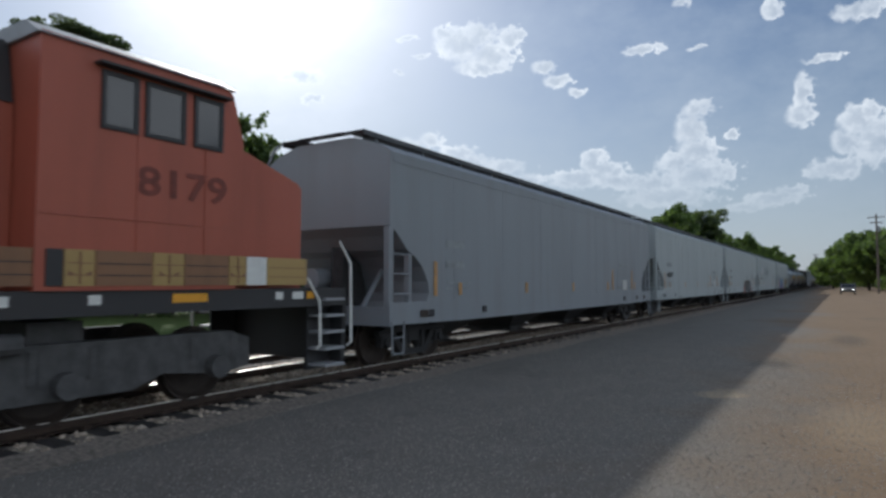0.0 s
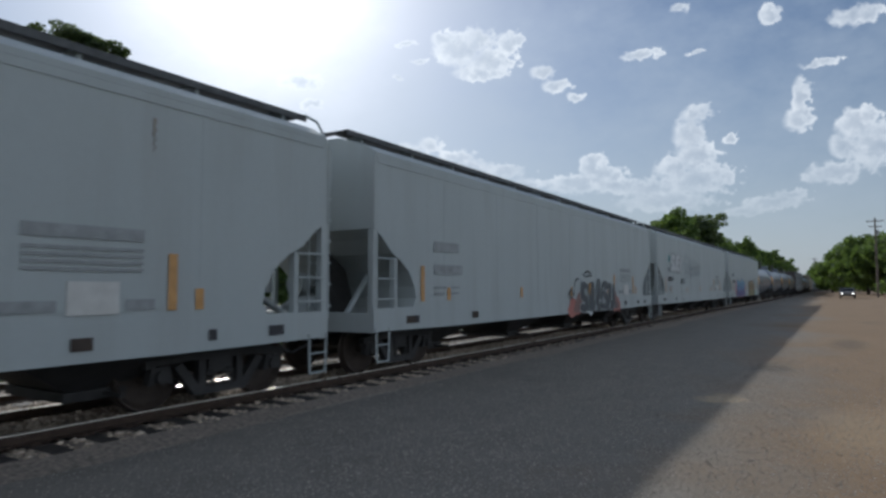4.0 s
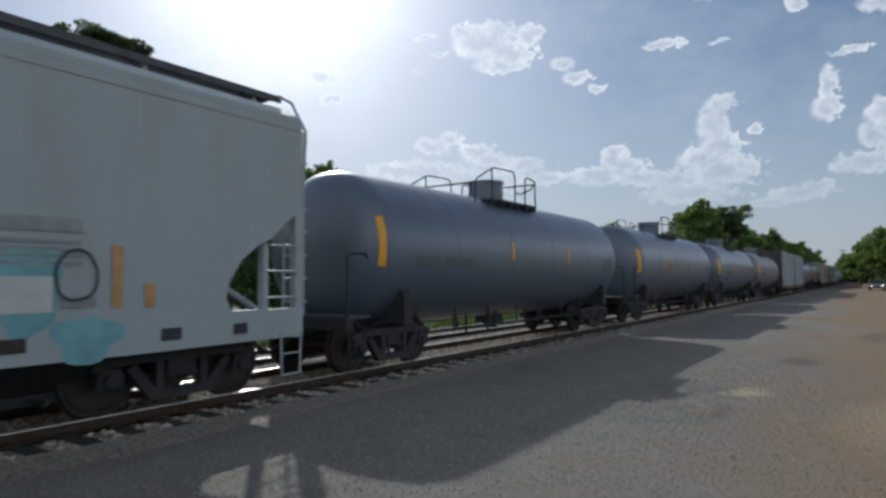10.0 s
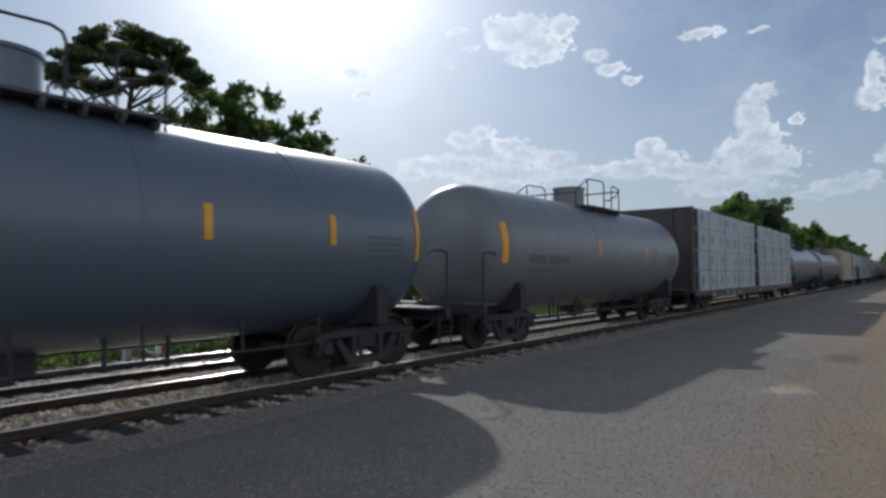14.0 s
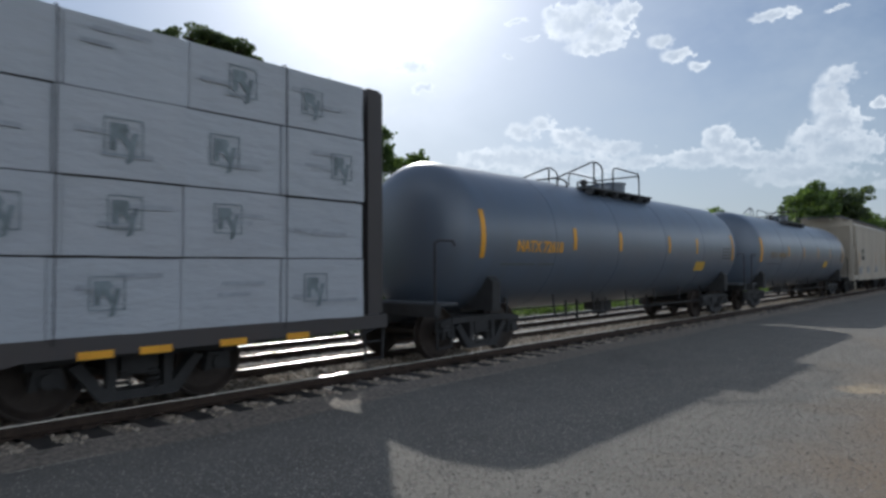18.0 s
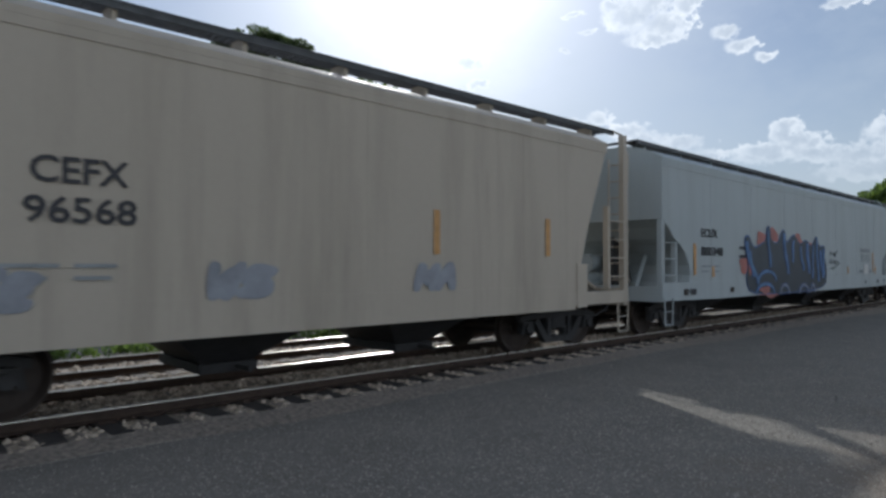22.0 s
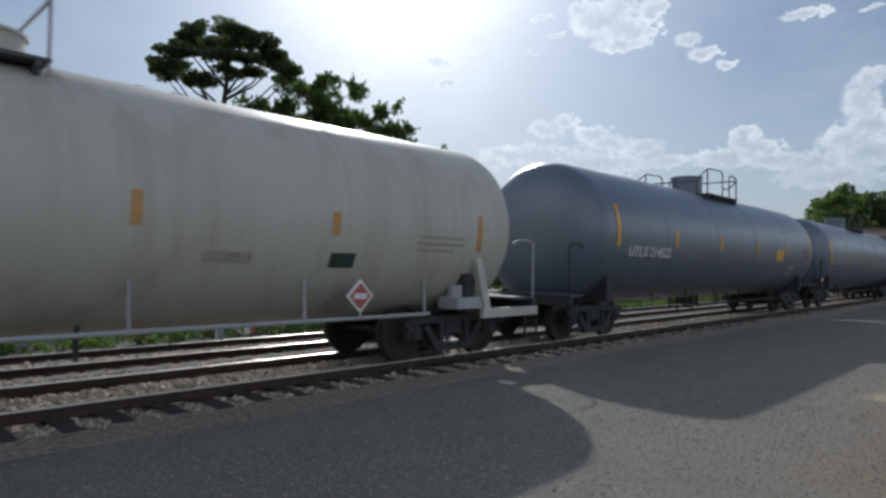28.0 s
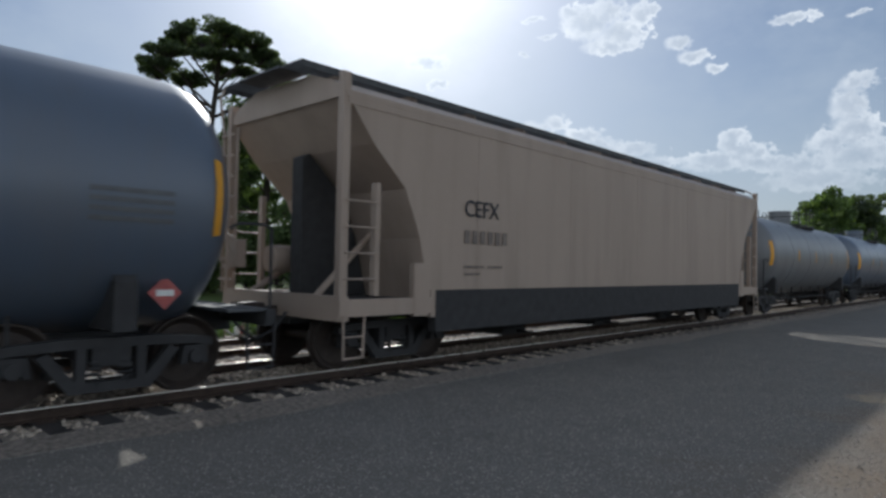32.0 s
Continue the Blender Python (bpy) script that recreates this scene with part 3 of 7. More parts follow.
def tree(x, y, height, spread, seed, label, pine=False, name="tree", per=90, size=0.16, low=0.3, tips=False):
    """Tapered trunk, forking limbs, crown of leaf blades gathered in uneven clumps."""
    rnd = random.Random(seed)
    base = new(name)
    base.location = (x, y, surface_height(x, y) - 0.05)
    tagged(base, label, "tree")
    bm = bmesh.new()
    pts = [Vector((0, 0, 0))]
    steps = 7
    for k in range(1, steps + 1):
        pts.append(Vector((rnd.uniform(-0.02, 0.02) * height * k / steps, rnd.uniform(-0.02, 0.02) * height * k / steps, height * 0.93 * k / steps)))
    r = height * 0.02 + 0.08
    for k in range(steps):
        limb(bm, pts[k], pts[k + 1], r * (1 - 0.85 * k / steps), r * (1 - 0.85 * (k + 1) / steps))
    clumps = []
    n = 26 if pine else 22
    for k in range(n):
        f = low + (0.97 - low) * (k + rnd.random()) / n
        z = height * 0.93 * f
        i = min(steps - 1, int(f * steps))
        start = pts[i].lerp(pts[i + 1], f * steps - i)
        a = k * 2.399 + rnd.uniform(-0.5, 0.5)
        g = (f - low) / (1 - low)
        if pine:
            reach = spread * (0.35 + 0.65 * math.sin(math.pi * min(1, 0.25 + 0.75 * g))) * rnd.uniform(0.55, 1.05)
            rise = reach * rnd.uniform(0.15, 0.55)
        else:
            reach = spread * math.sqrt(max(0.05, 1 - (2 * g - 0.75) ** 2 / 1.6)) * rnd.uniform(0.6, 1.05)
            rise = reach * rnd.uniform(0.2, 0.7) * (1 - 0.5 * g)
        end = start + Vector((math.cos(a) * reach, math.sin(a) * reach, min(rise, height - start.z)))
        mid = start.lerp(end, 0.5) + Vector((0, 0, rnd.uniform(-0.1, 0.12) * reach))
        lr = r * (1 - 0.8 * f) * 0.45
        limb(bm, start, mid, lr, lr * 0.65, 5)
        limb(bm, mid, end, lr * 0.65, lr * 0.2, 5)
        for j in range(4 if pine else 5):
            c = mid.lerp(end, rnd.uniform(0.3, 1.15)) + Vector((rnd.gauss(0, 1), rnd.gauss(0, 1), rnd.gauss(0, 0.5))) * spread * 0.16
            limb(bm, mid.lerp(end, 0.5), c, lr * 0.3, lr * 0.1, 4)
            clumps.append((tuple(c), spread * rnd.uniform(0.15, 0.30)))
            if tips and f > 0.35:
                # upright shoots give the crown its feathery outline
                for q in range(3):
                    tip = c + Vector((rnd.gauss(0, 0.3), rnd.gauss(0, 0.3), spread * rnd.uniform(0.12, 0.34)))
                    limb(bm, c, tip, lr * 0.12, lr * 0.05, 4)
                    clumps += [(tuple(c.lerp(tip, w)), 0.30 - 0.16 * w) for w in (0.35, 0.7, 1.0)]
    part("trunk", bm, BARK, base)
    me = leaves_mesh(clumps, per, size, seed, NEEDLE if pine else LEAF, 0.45 if pine else 0.75)
    ob = new("crown", me)
    ob.parent = base
    return base


def polar(az, dist):
    return -math.sin(radians(az)) * dist, math.cos(radians(az)) * dist


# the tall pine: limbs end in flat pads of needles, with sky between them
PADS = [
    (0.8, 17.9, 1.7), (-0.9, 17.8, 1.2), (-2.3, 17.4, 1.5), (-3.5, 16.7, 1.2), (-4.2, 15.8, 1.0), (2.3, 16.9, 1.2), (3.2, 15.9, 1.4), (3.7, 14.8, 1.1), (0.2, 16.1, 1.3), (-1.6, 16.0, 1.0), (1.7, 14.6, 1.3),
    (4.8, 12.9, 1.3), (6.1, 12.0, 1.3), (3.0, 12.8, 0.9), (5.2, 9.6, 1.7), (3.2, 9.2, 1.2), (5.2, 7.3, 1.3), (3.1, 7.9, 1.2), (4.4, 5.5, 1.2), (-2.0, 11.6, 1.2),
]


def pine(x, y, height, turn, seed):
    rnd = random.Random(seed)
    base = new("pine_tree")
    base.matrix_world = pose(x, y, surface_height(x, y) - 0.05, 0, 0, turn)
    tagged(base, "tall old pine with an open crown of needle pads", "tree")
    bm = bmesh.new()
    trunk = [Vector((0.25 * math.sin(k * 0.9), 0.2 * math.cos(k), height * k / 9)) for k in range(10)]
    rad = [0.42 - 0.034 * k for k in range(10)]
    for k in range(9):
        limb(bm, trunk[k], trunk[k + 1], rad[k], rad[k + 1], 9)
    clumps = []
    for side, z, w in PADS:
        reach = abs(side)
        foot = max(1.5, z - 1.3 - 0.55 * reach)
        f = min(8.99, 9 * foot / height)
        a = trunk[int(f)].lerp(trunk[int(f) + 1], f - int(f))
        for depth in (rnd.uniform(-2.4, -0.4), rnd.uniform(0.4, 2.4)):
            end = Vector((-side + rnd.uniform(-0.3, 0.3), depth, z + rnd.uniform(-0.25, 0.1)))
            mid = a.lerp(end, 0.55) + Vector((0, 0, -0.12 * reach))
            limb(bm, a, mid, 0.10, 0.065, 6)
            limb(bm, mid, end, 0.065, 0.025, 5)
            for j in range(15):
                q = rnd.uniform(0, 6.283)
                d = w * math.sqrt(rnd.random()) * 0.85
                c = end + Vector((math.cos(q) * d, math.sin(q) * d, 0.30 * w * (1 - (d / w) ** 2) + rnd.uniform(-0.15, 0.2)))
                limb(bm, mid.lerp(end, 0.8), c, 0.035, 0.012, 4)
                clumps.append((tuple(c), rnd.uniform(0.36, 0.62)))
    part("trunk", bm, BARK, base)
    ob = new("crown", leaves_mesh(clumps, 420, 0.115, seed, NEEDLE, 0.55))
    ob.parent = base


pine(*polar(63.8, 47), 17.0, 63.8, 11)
for az, dist, hgt, spr, sd in ((59.3, 47, 15.0, 3.0, 21), (56.2, 46, 16.4, 2.8, 22), (53.4, 46, 15.4, 2.8, 23), (50.8, 46, 14.4, 2.5, 24), (48.2, 47, 13.2, 2.4, 28), (62.6, 50, 11.5, 3.2, 25), (67.0, 52, 6.0, 3.0, 26), (45.6, 49, 11.6, 2.4, 27)):
    tree(*polar(az, dist), hgt, spr, sd, "leafy broad tree in full summer green behind the tracks", per=330, size=0.125, low=0.05, tips=True)
for az, dist, hgt, spr, sd in ((80.0, 52, 10.0, 4.4, 31), (85.0, 47, 9.4, 4.0, 32), (74.8, 55, 7.2, 2.6, 33), (90.0, 50, 9.5, 4.4, 34), (77.0, 60, 7.0, 4.0, 35), (72.5, 62, 7.5, 3.6, 36), (82.5, 40, 4.6, 2.8, 37), (95.0, 46, 9.0, 4.4, 38), (75.5, 42, 3.4, 2.4, 39), (70.0, 60, 7.5, 4.0, 41)):
    tree(*polar(az, dist), hgt, spr, sd, "broad green tree at the edge of the grass", per=130, size=0.19, low=0.08)
# low undergrowth along the far side of the tracks
ru = random.Random(4)
for k in range(20):
    az = 40 + 2.6 * k
    tree(*polar(az, ru.uniform(38, 47)), ru.uniform(3.2, 5.4), ru.uniform(1.9, 2.7), 300 + k, "leafy green shrub behind the tracks", False, "shrub", 120, 0.15, 0.03)
def weeds():
    """Rank weeds on the far shoulder of the second track."""
    rng = random.Random(77)
    clumps = []
    for k in range(520):
        y = -4 + 74 * rng.random()
        x = -16.6 + rng.gauss(0, 0.45)
        z = surface_height(x, y)
        top = 0.20 + 0.30 * abs(noise.noise((y * 0.35, 7.0, 0.0))) + 0.14 * rng.random()
        for f in (0.25, 0.65, 1.0):
            clumps.append(((x + rng.gauss(0, 0.1), y + rng.gauss(0, 0.1), z + top * f * 0.9), 0.27 - 0.10 * f))
    ob = new("weeds", leaves_mesh(clumps, 420, 0.07, 78, LEAF, 0.9))
    tagged(ob, "rank green weeds along the far track's shoulder", "weeds", kind="stuff")


weeds()
# the wood along the line
rw = random.Random(9)
for k in range(26):
    y = 78 + 12.5 * k + rw.uniform(-3, 3)
    hgt = rw.uniform(15.5, 18.0) * (0.50 if k < 3 else 1.0)
    tree(-27 + rw.uniform(-4, 4), y, hgt, rw.uniform(4.0, 5.6), 100 + k, "tree in the dark wood along the line", per=46, size=0.36, low=0.10)
tree(-25.5, 141, 17.6, 5.0, 140, "taller open tree rising over the wood", True, "tree", 60, 0.30, 0.62)
for k, (az, dist, hgt, spr) in enumerate(((0.6, 190, 7.5, 5), (-0.6, 165, 9.5, 6), (-1.7, 150, 11.3, 6), (-3.2, 140, 10.8, 6), (-5.0, 130, 10.5, 6), (-7.0, 125, 11.5, 6), (0.9, 260, 8.5, 6), (-0.2, 230, 10.0, 6))):
    tree(*polar(az, dist), hgt, spr, 160 + k, "broad roadside tree past the end of the lot", per=46, size=0.36, low=0.06)


# ---- poles, switch stand, parked vehicle ----
WOOD_POLE = plain("weathered_pole", (0.13, 0.105, 0.085), 0.9)


def utility_pole(x, y, height, label):
    ob = new("utility_pole")
    ob.location = (x, y, surface_height(x, y) - 0.1)
    tagged(ob, label, "utility pole")
    bm = bmesh.new()
    limb(bm, (0, 0, 0), (0, 0, height), 0.16, 0.10, 12)
    part("pole", bm, WOOD_POLE, ob, smooth=True)
    for k, w in ((0.5, 1.1), (1.3, 0.8)):
        bm = bmesh.new()
        box(bm, -w, w, -0.14, -0.04, height - k - 0.06, height - k + 0.06)
        arm = part("crossarm", bm, WOOD_POLE, ob)
        for i in range(4):
            b = bmesh.new()
            px = -w + 0.12 + (2 * w - 0.24) * i / 3
            rod(b, (px, -0.09, height - k + 0.06), (px, -0.09, height - k + 0.2), 0.035, 8)
            part("insulator", b, SILVER, arm)
    bm = bmesh.new()
    rod(bm, (0.26, 0, height - 2.6), (0.26, 0, height - 1.8), 0.2, 14)
    part("transformer", bm, SILVER, ob, smooth=True)


utility_pole(*polar(-2.3, 112), 11.8, "old wooden utility pole beside the road")
utility_pole(*polar(1.7, 260), 12.0, "far wooden utility pole beside the line")
utility_pole(*polar(17.4, 190), 15.0, "wooden utility pole standing over the wood")


def switch_stand():
    ob = new("switch_stand")
    ob.location = (-14.35, 7.1, -0.30)
    tagged(ob, "low grey switch stand with a red and white target", "switch stand")
    bm = bmesh.new()
    box(bm, -0.35, 0.35, -0.25, 0.75, 0.0, 0.10)
    part("base_timber", bm, TIE, ob)
    bm = bmesh.new()
    box(bm, -0.09, 0.09, -0.07, 0.07, 0.1, 0.42)
    part("post", bm, SILVER, ob, bevel=0.015)
    bm = bmesh.new()
    pipe(bm, [(0.05, 0.05, 0.42), (0.05, 0.30, 0.40), (0.05, 0.75, 0.12)], 0.028)
    part("hand_lever", bm, SILVER, ob)
    for k, m in ((0, WHITE), (1, PLACARD)):
        bm = bmesh.new()
        box(bm, 0.0, 0.06, 0.66 + 0.12 * k, 0.77 + 0.12 * k, 0.22, 0.42)
        part("target", bm, m, ob)
    bm = bmesh.new()
    rod(bm, (0.03, 0.78, 0.1), (0.03, 0.78, 0.25), 0.02)
    part("target_stem", bm, UNDER, ob)


switch_stand()
VAN_PAINT = paint("vehicle_paint", (0.10, 0.10, 0.10), amount=0.2)
HEADLIGHT = material("headlight_glow", lambda n: n.add("Emission", (1.0, 0.93, 0.80, 1), 4.0))


def vehicle(x, y):
    ob = new("parked_car")
    ob.location = (x, y, surface_height(x, y))
    tagged(ob, "small grey car at the road's end, headlights on", "car")
    bm = bmesh.new()
    prism(bm, [(-2.1, 0.35), (-2.15, 0.75), (-1.2, 0.95), (-0.6, 1.42), (1.1, 1.45), (1.9, 1.0), (2.15, 0.9), (2.15, 0.35)], "x", -0.88, 0.88)
    body = part("body", bm, VAN_PAINT, ob, bevel=0.05)
    bm = bmesh.new()
    prism(bm, [(-1.22, 0.985), (-0.66, 1.40), (-0.64, 1.40), (-1.16, 0.985)], "x", -0.72, 0.72)
    part("windscreen", bm, GLASS, ob)
    for sx in (-1, 1):
        for yy in (-1.35, 1.35):
            bm = bmesh.new()
            rod(bm, (sx * 0.72, yy, 0.33), (sx * 0.92, yy, 0.33), 0.33, 20)
            part("wheel", bm, UNDER, ob)
        bm = bmesh.new()
        rod(bm, (sx * 0.62, -2.17, 0.66), (sx * 0.62, -2.10, 0.66), 0.075, 14)
        part("headlight", bm, HEADLIGHT, ob, "lit white headlight")
    bm = bmesh.new()
    box(bm, -0.86, 0.86, -2.2, -2.1, 0.35, 0.52)
    part("bumper", bm, UNDER, ob)


vehicle(0.65, 104.0)

# ---- running gear, shared by the cars ----
WHEEL_R = 0.455


def wheelset_mesh():
    bm = bmesh.new()
    for sx in (-1, 1):
        w = [(-0.74, 0.0), (-0.74, 0.12), (-0.72, 0.14), (-0.715, 0.36), (-0.75, 0.40), (-0.79, 0.43), (-0.79, WHEEL_R), (-0.70, WHEEL_R + 0.005), (-0.69, WHEEL_R + 0.028), (-0.665, WHEEL_R + 0.025), (-0.66, 0.40), (-0.69, 0.36), (-0.69, 0.12), (-0.66, 0.10), (-0.66, 0.0)]
        b2 = bmesh.new()
        lathe(b2, w, n=28)
        b2.transform(Matrix.Rotation(radians(-90 if sx > 0 else 90), 4, "Z"))
        me = bpy.data.meshes.new("w")
        b2.to_mesh(me)
        b2.free()
        bm.from_mesh(me)
        bpy.data.meshes.remove(me)
    rod(bm, (-0.98, 0, 0), (0.98, 0, 0), 0.075, 12)
    # bolts on the wheel faces
    for sx in (-1, 1):
        for k in range(3):
            a = k * 2.094
            rod(bm, (sx * 0.98, 0.045 * math.cos(a), 0.045 * math.sin(a)), (sx * 1.0, 0.045 * math.cos(a), 0.045 * math.sin(a)), 0.012, 6)
    return mesh_of("wheelset", bm, RUST, True)


def side_frame_mesh(sx):
    """Cast frame: arched top chord, sagging bottom chord, columns, journal ends with bearing caps."""
    bm = bmesh.new()
    x0, x1 = (0.94, 1.07) if sx > 0 else (-1.07, -0.94)
    prism(bm, [(-1.14, 0.56), (-0.95, 0.60), (-0.5, 0.62), (0.5, 0.62), (0.95, 0.60), (1.14, 0.56), (1.14, 0.66), (0.95, 0.70), (0.5, 0.73), (-0.5, 0.73), (-0.95, 0.70), (-1.14, 0.66)], "x", x0, x1)
    prism(bm, [(-0.74, 0.56), (-0.62, 0.60), (-0.34, 0.26), (0.34, 0.26), (0.62, 0.60), (0.74, 0.56), (0.42, 0.15), (-0.42, 0.15)], "x", x0, x1)
    for e in (-1, 1):
        box(bm, x0, x1, *sorted((e * 0.26, e * 0.36)), 0.24, 0.64)
        prism(bm, [(e * 0.76, 0.36), (e * 0.80, 0.58), (e * 1.06, 0.58), (e * 1.10, 0.36), (e * 1.02, 0.36), (e * 1.00, 0.50), (e * 0.86, 0.50), (e * 0.84, 0.36)], "x", x0, x1)
        rod(bm, (sx * 0.92, e * 0.93, 0.455), (sx * 1.12, e * 0.93, 0.455), 0.085, 14)
    return mesh_of("side_frame", bm, UNDER, False, 0.012)


def spring_mesh():
    bm = bmesh.new()
    pts = [(0.075 * math.cos(a), 0.075 * math.sin(a), 0.24 * a / (2 * math.pi * 4)) for a in [k * 2 * math.pi / 8 for k in range(33)]]
    pipe(bm, pts, 0.016, 5)
    return mesh_of("spring", bm, UNDER)


WHEELSET = wheelset_mesh()
FRAMES = {s: side_frame_mesh(s) for s in (-1, 1)}
SPRING = spring_mesh()
wheels = []     # (wheelset, its car's middle along the train)


def truck(car, y, top=0.78):
    """Two axles in a cast frame; its bolster is the part that carries the rest."""
    bm = bmesh.new()
    box(bm, -1.05, 1.05, -0.2, 0.2, 0.42, 0.66)
    box(bm, -0.25, 0.25, -0.28, 0.28, 0.62, top)
    rod(bm, (-0.85, -0.55, 0.33), (0.85, -0.55, 0.33), 0.05)
    rod(bm, (-0.85, 0.55, 0.33), (0.85, 0.55, 0.33), 0.05)
    t = part("truck_bolster", bm, UNDER, car, "cast steel truck, grimy and dark")
    t.matrix_basis = pose(0, y, 0)
    for sx in (-1, 1):
        same("side_frame", FRAMES[sx], t, pose(0, 0, 0))
        for dy in (-0.16, 0.16):
            same("spring", SPRING, t, pose(sx * 1.0, dy, 0.23))
    for dy in (-0.93, 0.93):
        w = same("wheelset", WHEELSET, t, pose(0, dy, WHEEL_R))
        wheels.append((w, car))
    return t


def coupler(car, y, out):
    bm = bmesh.new()
    box(bm, -0.08, 0.08, min(y, y + out * 0.5), max(y, y + out * 0.5), 0.80, 0.94)
    prism(bm, [(-0.16, y + out * 0.45), (0.17, y + out * 0.42), (0.19, y + out * 0.62), (0.06, y + out * 0.68), (-0.02, y + out * 0.58), (-0.14, y + out * 0.64)], "z", 0.74, 1.0)
    part("coupler", bm, RUST, car, "rusty knuckle coupler", bevel=0.01)
    bm = bmesh.new()
    pipe(bm, [(0.32, y, 0.85), (0.34, y + out * 0.22, 0.6), (0.2, y + out * 0.5, 0.45), (0.1, y + out * 0.62, 0.5)], 0.025)
    part("air_hose", bm, UNDER, car)


def ladder(car, x, y0, y1, z0, z1, rungs, mat, name="ladder", label=""):
    bm = bmesh.new()
    for y in (y0, y1):
        box(bm, x - 0.02, x + 0.02, y - 0.025, y + 0.025, z0, z1)
    part(name, bm, mat, car, label)
    for k in range(rungs):
        z = z0 + (z1 - z0) * (k + 0.5) / rungs
        b = bmesh.new()
        rod(b, (x + 0.02, y0, z), (x + 0.02, y1, z), 0.012, 6)
        part("rung", b, mat, car)


def stirrup(car, x, y0, y1, z0, z1, mat):
    bm = bmesh.new()
    pipe(bm, [(x, y0, z1), (x, y0 + 0.02, z0), (x, y1 - 0.02, z0), (x, y1, z1)], 0.016, 6)
    rod(bm, (x, y0 + 0.01, (z0 + z1) / 2), (x, y1 - 0.01, (z0 + z1) / 2), 0.012, 6)
    part("step", bm, mat, car)


def car_base(name, label, category, group=""):
    ob = new(name)
    ob.empty_display_size = 0.5
    return tagged(ob, label, category, group)


TRAIN = []      # (car, middle along the train)


def place(car, y0, y1):
    TRAIN.append((car, (y0 + y1) / 2))


